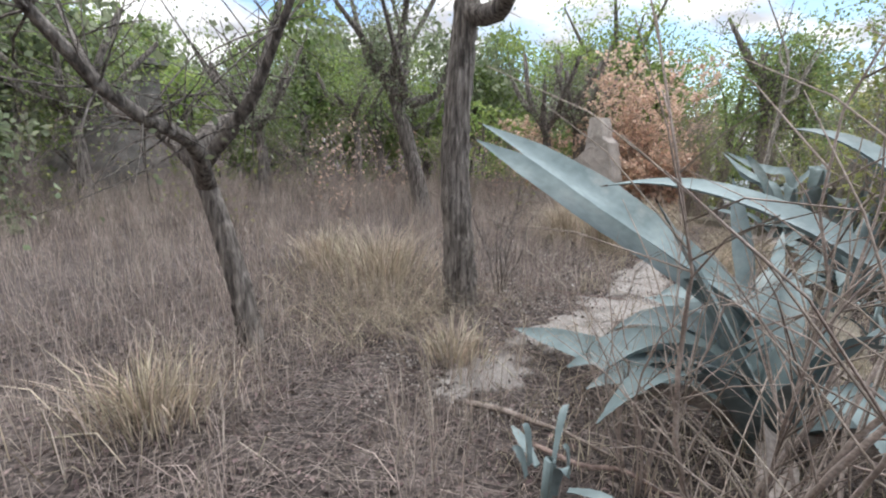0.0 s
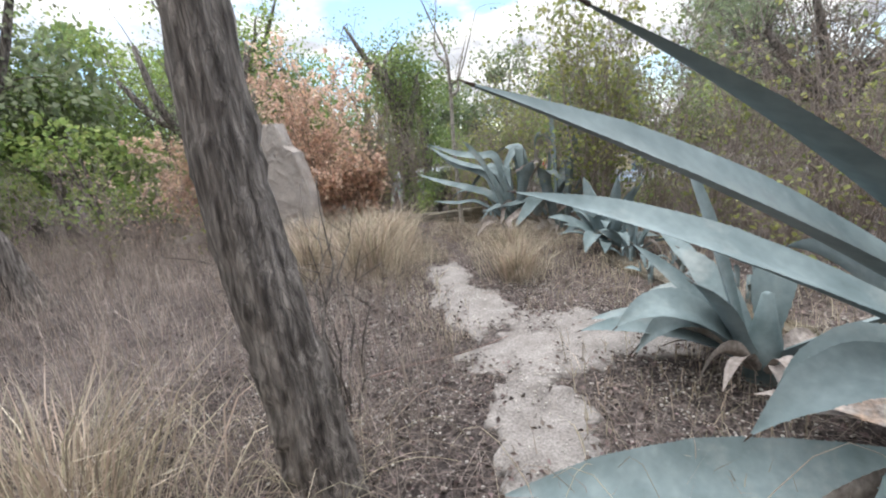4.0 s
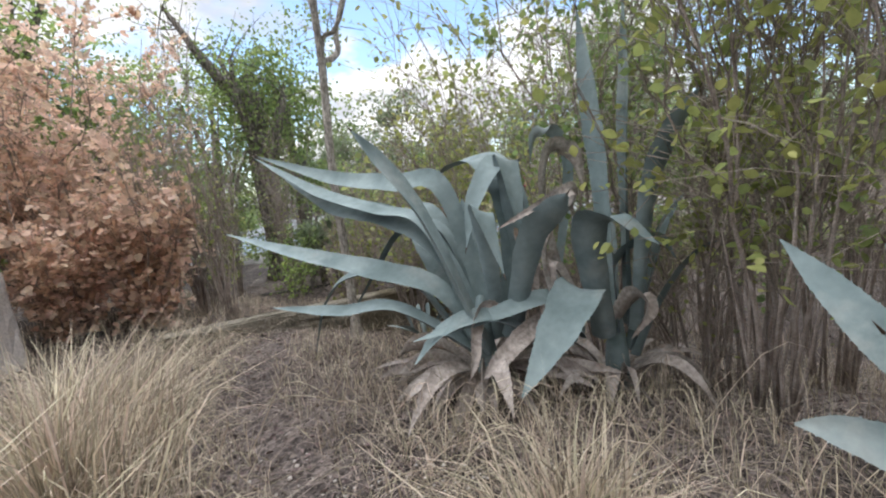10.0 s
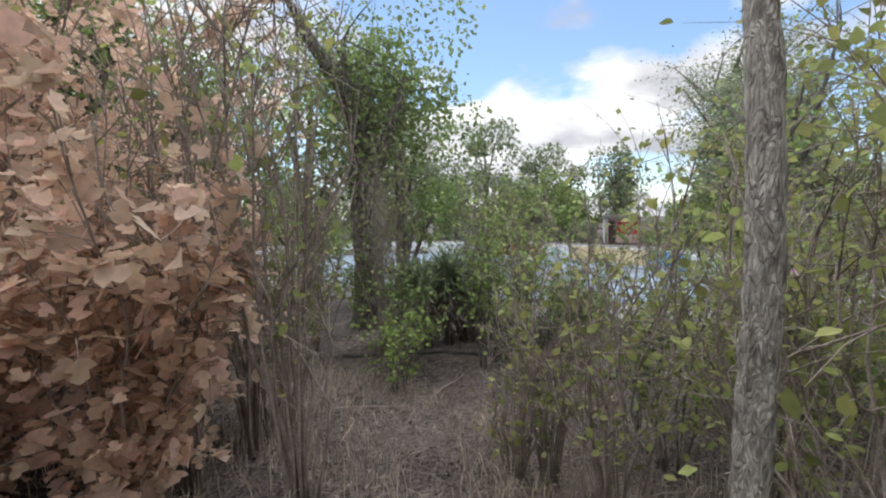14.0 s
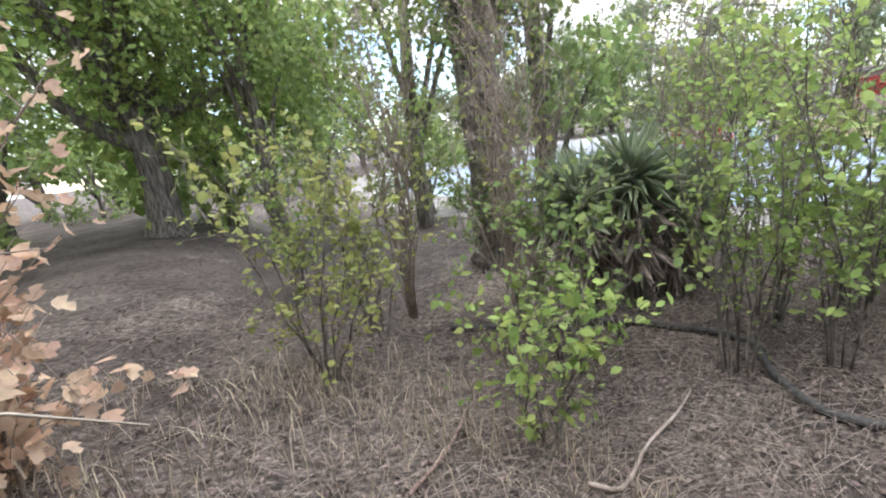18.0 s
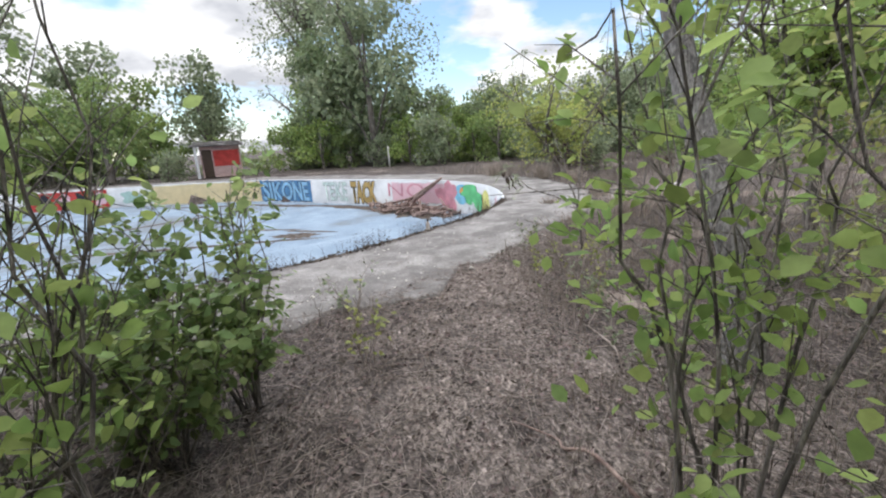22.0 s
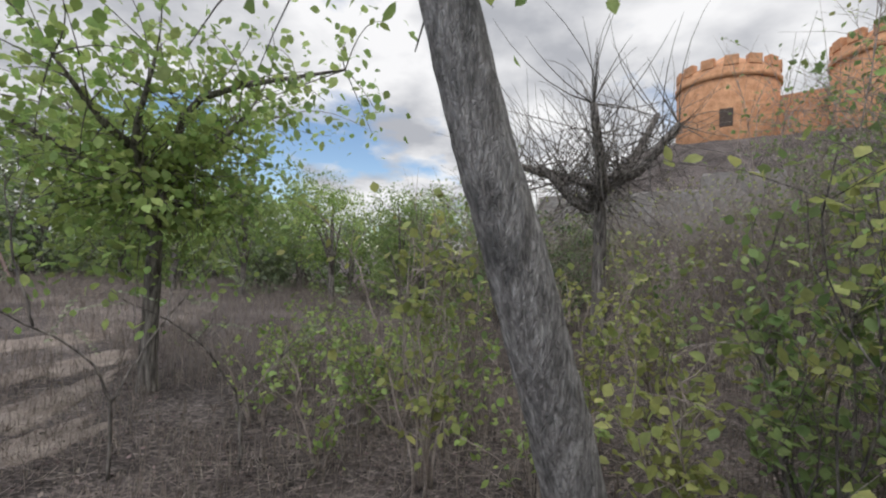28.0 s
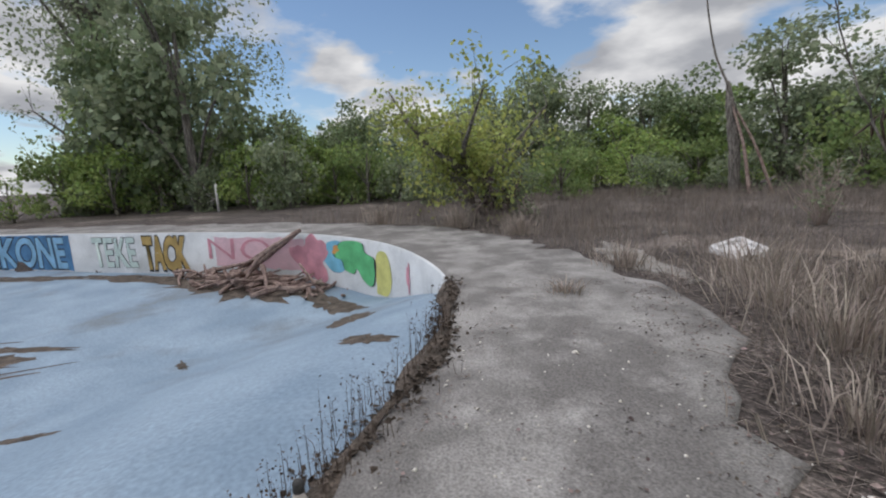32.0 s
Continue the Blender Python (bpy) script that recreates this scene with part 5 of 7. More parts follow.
agave(6.25, 6.72, "upright grey-blue agave behind withered leaves", [(6.9, 6.9, 1.0, 0.3, 0.17, 0.4), (6.8, 6.3, 0.9, 0.3, 0.17, 0.4), (6.5, 6.1, 0.6, 0.3, 0.17, 0.4)], 0, 1.1, 0.18, 34, AG, 16, bent=[
    (0.2, 1.2, [(6.22, 6.74, 0.05), (6.32, 6.77, 1.05), (6.37, 6.82, 1.55), (6.43, 6.88, 2.15)]),
    (0.17, 1.0, [(6.38, 6.67, 0.05), (6.54, 6.66, 1.17), (6.67, 6.64, 1.8), (6.74, 6.64, 2.3)]),
    (0.24, 0.3, [(6.18, 6.77, 0.05), (5.95, 6.78, 0.74), (5.86, 6.63, 0.84), (5.88, 6.4, 0.68)]),
    (0.15, 0.7, [(6.3, 6.6, 0.05), (6.35, 6.5, 0.9), (6.3, 6.35, 1.3), (6.2, 6.2, 1.5)]),
    (0.16, 0.4, [(6.35, 6.75, 0.05), (6.42, 6.74, 0.46), (6.49, 6.49, 0.63), (6.48, 6.36, 0.48)]),
    (0.15, 0.5, [(6.15, 6.9, 0.05), (5.98, 7.03, 0.34), (5.66, 7.34, 0.30), (5.3, 7.69, 0.24)])], hung=[
    (0.15, 0.8, [(6.31, 7.0, 0.05), (6.36, 7.17, 0.86), (6.42, 7.13, 1.26), (6.51, 6.98, 1.24), (6.46, 6.91, 0.98)]),
    (0.10, 1.3, [(6.15, 7.0, 0.1), (6.08, 7.28, 0.69), (6.01, 7.21, 0.72), (6.0, 7.17, 0.49), (5.92, 7.12, 0.16)]),
    (0.12, 0.9, [(6.1, 7.0, 0.1), (5.85, 7.11, 0.2), (5.56, 7.24, 0.08), (5.43, 7.31, 0.0)]),
    (0.11, 1.1, [(6.26, 6.88, 0.1), (6.1, 7.03, 0.5), (6.02, 7.06, 0.56), (5.94, 7.02, 0.26)]),
    (0.13, 0.6, [(6.24, 6.75, 0.1), (6.12, 6.59, 0.33), (6.06, 6.49, 0.28), (5.93, 6.58, 0.12)]),
    (0.10, 1.0, [(6.05, 7.0, 0.1), (5.92, 7.06, 0.66), (5.94, 6.87, 0.97), (5.85, 6.91, 1.0), (5.59, 7.24, 0.83)]),
    (0.09, 1.4, [(6.0, 7.2, 0.1), (5.75, 7.38, 0.34), (5.58, 7.4, 0.28), (5.48, 7.38, 0.1), (5.4, 7.38, 0.0)])])
agave(5.0, 5.3, "medium agave with broad pale green leaves", [(4.86, 5.06, 0.83, 0.02, 0.15, 0.9), (5.15, 5.2, 0.74, 0.0, 0.15, 0.8), (5.66, 5.92, 0.74, 0.0, 0.17, 0.6), (4.84, 5.79, 0.62, 0.02, 0.17, 0.7), (4.47, 5.85, 0.35, 0.15, 0.18, 0.5), (4.3, 5.25, -0.05, 0.35, 0.22, 0.2),
    (4.75, 4.8, 0.72, 0.0, 0.15, 0.7), (4.4, 4.75, 0.05, 0.3, 0.2, 0.3), (4.6, 5.7, 0.1, 0.25, 0.2, 0.3), (5.2, 5.7, 0.8, 0.0, 0.16, 0.9), (4.2, 4.95, 0.0, 0.15, 0.16, 0.3), (5.3, 4.9, 0.75, 0.0, 0.15, 0.6)], 16, 0.8, 0.14, 35, AG, 7)
agave(4.72, 4.84, "low agave with narrow pale leaves beside a kerb", [], 16, 0.62, 0.1, 37, AG, 5)
for i, (px, py, ll) in enumerate([(3.95, 4.35, 0.3), (4.3, 4.15, 0.3), (4.45, 4.75, 0.34), (0.5, 1.75, 0.42), (3.7, 3.45, 0.4), (6.75, 8.6, 0.5)]):
    agave(px, py, "small young agave in the litter", [], 7, ll, 0.06, 40 + i, "young agaves", 0, False)

for i, (px, py, r, hh, n) in enumerate([(-0.75, 5.2, 0.7, 0.85, 950), (2.75, 7.55, 0.45, 1.0, 950), (3.55, 5.75, 0.35, 0.55, 900), (2.3, 8.4, 0.5, 0.8, 1000), (3.9, 8.7, 0.6, 0.85, 1300), (4.3, 9.6, 0.5, 0.7, 700), (-1.6, 5.9, 0.5, 0.7, 700),
                                         (0.1, 3.3, 0.35, 0.4, 500), (-1.7, 2.3, 0.5, 0.5, 700), (4.6, 6.6, 0.4, 0.5, 600), (3.2, 9.8, 0.6, 0.9, 900), (21.1, 6.2, 0.4, 0.4, 300), (19.2, 6.5, 0.6, 0.6, 420), (18.5, 7.2, 0.5, 0.55, 420), (19.9, 5.6, 0.6, 0.6, 400), (18.8, 5.6, 0.7, 0.6, 400),
                                         (18.0, 8.3, 0.6, 0.35, 220), (20.6, 7.7, 0.3, 0.22, 260), (26.5, 5.6, 0.6, 0.7, 400), (24.5, 5.2, 0.6, 0.6, 400), (29, 6.6, 0.7, 0.7, 400)]):
    tuft(px, py, r, hh, int(n * 0.7), seed=51 + i, mat=M_STRAW if i < 11 else M_WEED)

# ---------------------------------------------------------------- thicket east of the agaves
Y, G2 = "thin-stemmed thicket shrub with a few yellowing leaves", "thicket shrubs"
for i, (px, py, hh, sp, n, m) in enumerate([(6.5, 6.0, 3.4, 0.8, 1300, M_LEAF_YELLOW), (7.4, 7.0, 3.4, 0.9, 1500, M_LEAF), (6.0, 5.9, 2.6, 0.6, 700, M_LEAF_YELLOW), (7.4, 5.4, 3.3, 0.9, 500, M_LEAF), (8.3, 8.2, 3.2, 0.9, 700, M_LEAF_YELLOW),
                                            (9.1, 9.6, 2.8, 0.9, 900, M_LEAF_YELLOW), (8.9, 6.2, 3.2, 1.0, 420, M_LEAF), (9.9, 7.9, 3.2, 1.0, 420, M_LEAF), (7.6, 8.6, 2.6, 0.7, 600, M_LEAF_YELLOW), (10.6, 9.3, 2.6, 0.9, 800, M_LEAF_FRESH)]):
    shrub(px, py, hh * 1.42, sp * 1.15, 15, 360, int(n * 1.6), 0.075, m, Y, "shrub", "shrub", 60 + i, group=G2, low=0.25, template=LEAF_OVAL if i < 5 else LEAF_QUAD)
for i, (px, py, hh, sp) in enumerate([(5.5, 4.3, 2.4, 0.9), (5.9, 3.6, 2.8, 1.0), (5.2, 3.0, 2.4, 0.9), (4.7, 2.2, 2.4, 0.9), (6.4, 4.5, 3.0, 1.0), (6.8, 3.4, 3.0, 1.1), (3.5, 1.5, 2.4, 0.9), (4.4, 3.2, 1.3, 0.6), (7.8, 4.4, 3.0, 1.1), (5.8, 1.6, 3.0, 1.2), (3.0, 0.4, 2.6, 1.0)]):
    shrub(px, py, hh, sp, 13, 330, 220, 0.065, M_LEAF_YELLOW, "tangled brown brush with bare twigs", "shrub", "shrub", 75 + i, group="bare brush", bark=M_BRUSH, low=0.1, twig_len=0.26, radius=0.009, template=LEAF_OVAL)
for i, (px, py, hh, n) in enumerate([(6.5, 11.3, 3.6, 160), (6.25, 12.0, 3.2, 120), (6.75, 12.3, 3.0, 140), (7.9, 10.2, 2.4, 260), (8.5, 10.9, 2.4, 360), (7.35, 9.1, 2.2, 260), (8.1, 9.5, 2.8, 420), (8.3, 11.1, 1.3, 160), (7.0, 12.5, 1.6, 90), (10.5, 15.0, 4.0, 200), (11.2, 15.5, 4.2, 160), (12.5, 14.3, 3.8, 200), (13.1, 13.7, 3.4, 160), (9.8, 16.0, 4.0, 160)]):
    shrub(px, py, hh, 0.5, 20, 300, n, 0.065, M_LEAF_YELLOW, "bare shrub of thin upright grey stems", "shrub", "shrub", 90 + i, group=G2, low=0.3, twig_len=0.16, template=LEAF_OVAL)
shrub(0.95, 1.15, 2.2, 0.8, 9, 240, 0, 0.05, M_LEAF_GREY, "bare leafless twiggy shrub", "shrub", "shrub", 98, twig_len=0.3, gap=0.35)
shrub(0.7, 5.1, 1.5, 0.8, 6, 50, 0, 0.05, M_LEAF_GREY, "bare leafless twiggy shrub", "shrub", "shrub", 99, twig_len=0.34, gap=0.35, bark=M_BARK, radius=0.013)

for i, (px, py, hh, sp) in enumerate([(-2.2, 9.4, 1.5, 1.0), (-3.8, 8.2, 1.4, 1.0), (-5.4, 9.0, 1.5, 1.1), (-7.2, 8.0, 1.5, 1.1), (-1.6, 12.6, 1.7, 1.1), (-3.4, 11.6, 1.7, 1.2), (-6.4, 11.4, 1.8, 1.2), (0.6, 12.4, 1.5, 1.0), (1.6, 14.0, 1.7, 1.1), (-0.2, 14.8, 1.9, 1.2),
                                      (-4.6, 14.2, 1.9, 1.2), (2.0, 11.4, 1.1, 0.8), (-8.6, 6.2, 1.5, 1.1), (-9.4, 9.6, 1.8, 1.2)]):
    shrub(px, py, hh * 1.5, sp * 1.15, 18, 460, 130 if i % 4 else 380, 0.065, M_LEAF_YELLOW if i % 4 else M_LEAF_RUST, "low tangled brown brush in the dry field", "shrub", "shrub", 400 + i, group="field brush", bark=M_BRUSH, low=0.1, twig_len=0.24, radius=0.008)
shrub(0.98, 1.92, 1.45, 0.6, 9, 260, 0, 0.05, M_LEAF_GREY, "bare pale twiggy shrub in front of the agave", "shrub", "shrub", 420, twig_len=0.26, gap=0.5, bark=M_WEED, radius=0.007)

# ---------------------------------------------------------------- second stretch
YG = "young shrub with broad light green leaves"
for i, (px, py, hh, sp, n, m, st) in enumerate([(9.35, 13.5, 1.5, 0.55, 420, M_LEAF_FRESH, 8), (10.2, 14.1, 2.0, 0.7, 700, M_LEAF, 8), (8.5, 14.9, 2.0, 0.9, 650, M_LEAF_YELLOW, 10), (9.2, 15.6, 2.2, 0.8, 650, M_LEAF_YELLOW, 10),
                                               (11.9, 13.4, 3.1, 0.8, 900, M_LEAF_FRESH, 12), (12.6, 13.0, 2.5, 0.7, 520, M_LEAF_FRESH, 9), (11.45, 12.75, 2.7, 0.5, 380, M_LEAF_FRESH, 7), (12.3, 12.55, 2.9, 0.5, 320, M_LEAF_FRESH, 6), (11.5, 10.35, 2.7, 0.6, 300, M_LEAF_FRESH, 7), (13.3, 12.75, 1.1, 0.6, 900, M_LEAF, 10), (13.75, 12.45, 1.45, 0.55, 1000, M_LEAF, 13), (13.45, 12.95, 1.5, 0.5, 700, M_LEAF, 9),
                                               (14.3, 13.4, 0.95, 0.5, 600, M_LEAF, 9), (12.1, 8.9, 2.0, 0.6, 450, M_LEAF, 8), (12.0, 9.4, 2.6, 0.8, 600, M_LEAF_YELLOW, 9), (9.0, 17.4, 2.2, 0.9, 600, M_LEAF_FRESH, 9),
                                               (13.9, 15.2, 2.8, 1.0, 1100, M_LEAF, 9), (11.4, 16.6, 2.8, 1.2, 1300, M_LEAF, 9), (9.9, 10.7, 2.6, 0.6, 480, M_LEAF, 9), (9.5, 10.2, 2.2, 0.6, 420, M_LEAF_YELLOW, 9), (10.9, 13.15, 3.2, 0.7, 600, M_LEAF_FRESH, 9), (10.9, 10.0, 1.6, 0.6, 300, M_LEAF_YELLOW, 7),
                                               (12.2, 10.5, 2.9, 0.8, 700, M_LEAF_FRESH, 10), (12.9, 14.1, 2.6, 0.9, 900, M_LEAF_FRESH, 9), (14.4, 14.3, 2.8, 0.5, 160, M_LEAF, 5), (12.6, 15.2, 2.6, 0.9, 700, M_LEAF_GREY, 9), (13.4, 14.9, 2.4, 0.9, 600, M_LEAF_GREY, 9)]):
    shrub(px, py, hh, sp, st, 170, int(n * 1.25), 0.07, m, YG, "shrub", "shrub", 100 + i, group="green shrubs", template=LEAF_OVAL, low=0.2, flat=0.8, gap=0.6, bark=M_BARK, radius=0.0095)
for i, (px, py) in enumerate([(11.5, 8.6), (12.6, 7.4), (11.3, 6.6), (13.2, 6.2), (10.6, 7.4), (12.2, 5.2), (10.4, 5.4), (13.9, 7.8), (12.6, 8.6), (14.3, 6.5), (14.0, 5.7), (15.1, 5.0), (13.6, 5.0), (14.6, 4.2), (13.0, 4.0), (14.6, 7.3), (14.0, 6.9), (15.2, 6.5), (13.6, 7.2), (14.9, 5.8), (13.2, 8.0), (12.8, 7.9), (13.3, 7.0)]):
    shrub(px, py, 1.3 + 0.25 * (i % 4) if i < 9 else 0.95, 0.6, 10 if i < 15 else 6, 150 if i < 15 else 70, 420 if i < 15 else 150, 0.075 if i < 9 else 0.06, M_LEAF_YELLOW if i % 3 and i < 9 else M_LEAF_FRESH if i > 8 else M_LEAF, "low shrub of thin stems and yellow-green leaves", "shrub", "shrub", 320 + i, group="low shrubs", template=LEAF_OVAL, low=0.2)
shrub(10.9, 9.4, 1.6, 0.9, 14, 320, 2400, 0.07, M_LEAF, "dense ivy-green bush with small leaves", "bush", "bush", 335, template=LEAF_OVAL, low=0.05)

# spiky dark shrub with a skirt of dead leaves
sp = thing("yucca", (11.6, 14.45, float(ground_z(11.6, 14.45))), "dark spiky yucca clump with a skirt of dead leaves", "yucca")
rng = np.random.default_rng(41)
for j, (ox, oy, hh) in enumerate([(0, 0, 1.25), (0.35, -0.1, 0.9), (-0.3, 0.25, 1.1)]):
    g = Geo()
    tube(g, [(ox, oy, -0.1), (ox * 1.1, oy * 1.1, hh * 0.5), (ox * 1.3, oy * 1.3, hh)], [0.09, 0.08, 0.06], 9, 0.1, rng)
    part("stem", g, M_BARK, sp)
    n = 420
    d = unit(rng.normal(0, 1, (n, 3)) + np.array([0, 0, 0.35]))
    g = Geo()
    leaves(g, np.tile([ox * 1.3, oy * 1.3, hh], (n, 1)) + d * 0.05, d, rng.uniform(0.3, 0.6, n), (LEAF_NARROW[0] * np.array([0.25, 1, 1]), [], LEAF_NARROW[2]), rng, 0.6)
    tagged(part("crown", g, M_YUCCA, sp), kind="stuff")
    d = unit(rng.normal(0, 1, (n, 3)) * np.array([1, 1, 0.3]) + np.array([0, 0, -1.4]))
    g = Geo()
    leaves(g, np.column_stack([np.full(n, ox * 1.2), np.full(n, oy * 1.2), rng.uniform(0.5, 1, n) * hh]) + d * 0.05, d, rng.uniform(0.3, 0.55, n), (LEAF_NARROW[0] * np.array([0.2, 1, 1]), [], LEAF_NARROW[2]), rng, 0.2)
    tagged(part("dead_skirt", g, M_BRUSH, sp, "hanging straw-grey dead leaves"), kind="stuff")

tree(13.5, 9.2, [(0.06, 0.02, 0.6), (0.36, 0.15, 1.5), (0.6, 0.2, 2.2), (0.95, 0.2, 3.6)], 0.125, 5, 1.6, 0.9, 700, 0.09, M_LEAF_FRESH, "leaning tree with smooth grey fissured bark", 120, bark=M_BARK_SMOOTH, limb_from=0.85, rise=0.9, rough=0.03, rings=60, sides=24, template=LEAF_OVAL)
tree(16.55, 5.35, [(-0.03, 0.05, 0.8), (-0.1, 0.2, 1.7), (-0.1, 0.3, 2.3)], 0.09, 10, 2.0, 1.0, 6500, 0.095, M_LEAF_FRESH, "small pollarded tree with bright green leaves", 121, limb_from=0.7, rise=0.6, droop=0.2, template=LEAF_OVAL, knob=0.02, twigs=300)
tree(10.2, 3.6, [(0, 0, 1.4), (0.1, 0.1, 2.9)], 0.15, 6, 1.5, 2.0, 0, 0.05, M_LEAF, "bare pollarded tree with many upright twigs", 122, limb_from=0.85, rise=0.6, knob=0.25, twigs=420, group="")
for i, (px, py, hh) in enumerate([(11.2, 1.0, 3.4), (10.2, 2.0, 2.6), (12.2, 0.0, 2.6)]):
    shrub(px, py, hh, 1.2, 16, 500, 3200, 0.075, M_LEAF_DARK, "dark olive-leaved bush below the slope", "bush", "bush", 123 + i, group="olive bushes", low=0.08)

# thin-branched shrubs with feathered leaves and hanging pods


def pod_shrub(x, y, lines, fronds, pods, seed, radius=0.016):
    """lines: branches in the world; fronds: how many feathered leaves towards the branch ends; pods: places of the pod clusters."""
    rng = np.random.default_rng(seed)
    base = np.array([x, y, float(ground_z(x, y))])
    top = thing("shrub", base, "slender thin-branched shrub with feathered leaves and dry pods", "shrub", "pod shrubs")
    ends, twigs = [], []
    for k, line in enumerate(lines):
        p = smooth_line(np.array(line) - base, 16) + rng.normal(0, 0.006, (16, 3))
        g = Geo()
        tube(g, p, [radius * (1.0 if k == 0 else 0.62), radius * 0.22], 7, 0.08, rng)
        part("branch", g, M_BARK, top)
        ends.append(p)
    for p in ends:
        for q in range(7):
            j = int(rng.integers(6, 16))
            d = unit(unit(p[j] - p[j - 1]) + rng.normal(0, 0.55, 3) + np.array([0, 0, 0.15]))
            L = rng.uniform(0.18, 0.45)
            twigs.append([p[j], p[j] + d * L * 0.5 + rng.normal(0, 0.02, 3), p[j] + d * L])
    twigs = np.array(twigs)
    g = Geo()
    thin_lines(g, twigs, 0.004, 0.0016)
    tagged(part("twig", g, M_BARK, top), kind="stuff")
    g, stalk = Geo(), []
    for k in range(fronds):
        p = twigs[rng.integers(0, len(twigs)), 2] if k % 2 else ends[rng.integers(0, len(ends))][rng.integers(11, 16)]
        if p[2] < 0.45:
            continue
        d = unit(rng.normal(0, 1, 3) * np.array([1, 1, 0.35]) + np.array([0, 0, -0.1]))
        sd = unit(np.cross(d, [0, 0, 1.0]))
        L = rng.uniform(0.14, 0.26)
        m = 8
        f = np.linspace(0.15, 1, m)[:, None]
        rib = p + d * f * L + np.array([0, 0, -0.06]) * f * f
        stalk.append([p, rib[m // 2], rib[-1]])
        for sg in (-1, 1):
            leaves(g, rib, np.tile(sd * sg + d * 0.45, (m, 1)) + rng.normal(0, 0.08, (m, 3)), rng.uniform(0.035, 0.055), (LEAF_QUAD[0] * np.array([0.62, 1, 0.6]), [], LEAF_QUAD[2]), rng, 0.9)
    if g.n:
        tagged(part("leaflet", g, M_LEAF_GREY, top), kind="stuff")
        g = Geo()
        thin_lines(g, np.array(stalk), 0.0018, 0.001)
        tagged(part("leaf_stalk", g, M_LEAF_GREY, top), kind="stuff")
    for px, py, pz in pods:
        for q in range(8):
            o = np.array([px, py, pz]) - base + rng.normal(0, 0.045, 3)
            L, d = rng.uniform(0.09, 0.15), rng.normal(0, 0.02, 2)
            g = Geo()
            tube(g, smooth_line([o, o + np.array([d[0], d[1], -L * 0.5]), o + np.array([d[0] * 2.5, d[1] * 2.5, -L])], 7), [0.002, 0.008, 0.009, 0.002], 6)
            part("seed_pod", g, M_SPINE, top, "dark dry hanging pod")
    return top


pod_shrub(16.6, 8.85, [[(16.6, 8.85, -1.05), (16.57, 8.95, -0.4), (16.68, 9.05, -0.04), (16.87, 9.2, 0.32), (17.01, 9.4, 0.65), (17.07, 9.55, 1.0), (17.13, 9.65, 1.45)],
                       [(17.01, 9.4, 0.63), (17.06, 9.5, 0.91), (17.05, 9.5, 1.3)], [(17.05, 9.5, 0.9), (17.14, 9.6, 1.0), (17.2, 9.7, 1.1)],
                       [(16.58, 8.92, -0.4), (16.93, 9.2, -0.27), (17.08, 9.4, -0.19), (17.24, 9.55, -0.02), (17.39, 9.65, 0.1)],
                       [(16.68, 9.05, -0.04), (16.76, 9.04, 0.12), (17.0, 9.04, 0.38), (17.22, 9.03, 0.6)],
                       [(16.62, 8.9, -0.5), (16.75, 8.8, 0.28), (16.79, 8.5, 1.07), (16.95, 8.35, 1.8)], [(16.79, 8.55, 0.9), (16.6, 8.3, 1.4), (16.45, 8.2, 1.8)]],
          70, [(17.4, 9.62, 0.0), (17.28, 9.58, -0.06), (16.8, 8.5, 0.75), (17.2, 9.05, 0.45)], 130)
pod_shrub(15.98, 7.29, [[(15.98, 7.29, -1.1), (16.0, 7.27, -0.6), (16.1, 7.35, -0.25), (16.45, 7.7, 0.15), (16.85, 8.1, 0.5)], [(16.0, 7.28, -0.6), (15.85, 7.1, -0.2), (15.6, 6.9, 0.25), (15.5, 6.8, 0.6)],
                        [(16.3, 7.55, 0.0), (16.4, 7.6, 0.5), (16.45, 7.6, 0.9)]], 22, [(16.5, 7.7, 0.1)], 131, 0.014)
pod_shrub(18.3, 6.9, [[(18.3, 6.9, -1.1), (18.3, 6.85, -0.2), (18.15, 6.7, 0.8), (18.2, 6.6, 1.7), (18.1, 6.5, 2.4)], [(18.3, 6.85, -0.1), (18.6, 7.0, 0.6), (18.8, 7.1, 1.4)], [(18.2, 6.75, 0.5), (17.9, 6.5, 1.2), (17.7, 6.4, 1.7)]],
          60, [(18.5, 6.95, 0.5)], 132)
pod_shrub(15.15, 7.35, [[(15.15, 7.35, -1.1), (15.17, 7.3, -0.6), (15.4, 7.5, -0.1), (15.75, 7.85, 0.25)], [(15.16, 7.32, -0.6), (14.85, 7.1, -0.25), (14.4, 6.8, 0.1)]], 10, [], 133, 0.012)
for i, (px, py, hh) in enumerate([(14.15, 11.75, 0.75), (14.4, 10.0, 0.9), (15.6, 9.9, 0.7), (15.3, 11.9, 0.6), (14.9, 9.6, 0.6), (13.6, 10.0, 0.5), (15.8, 9.2, 0.6), (16.9, 9.55, 0.5)]):
    shrub(px, py, hh, 0.3, 5, 44, 90, 0.045, M_LEAF_GREY if i % 2 else M_LEAF_YELLOW, "small twiggy sapling with few leaves", "shrub", "shrub", 140 + i, group="saplings", gap=0.3, radius=0.006, template=LEAF_OVAL)

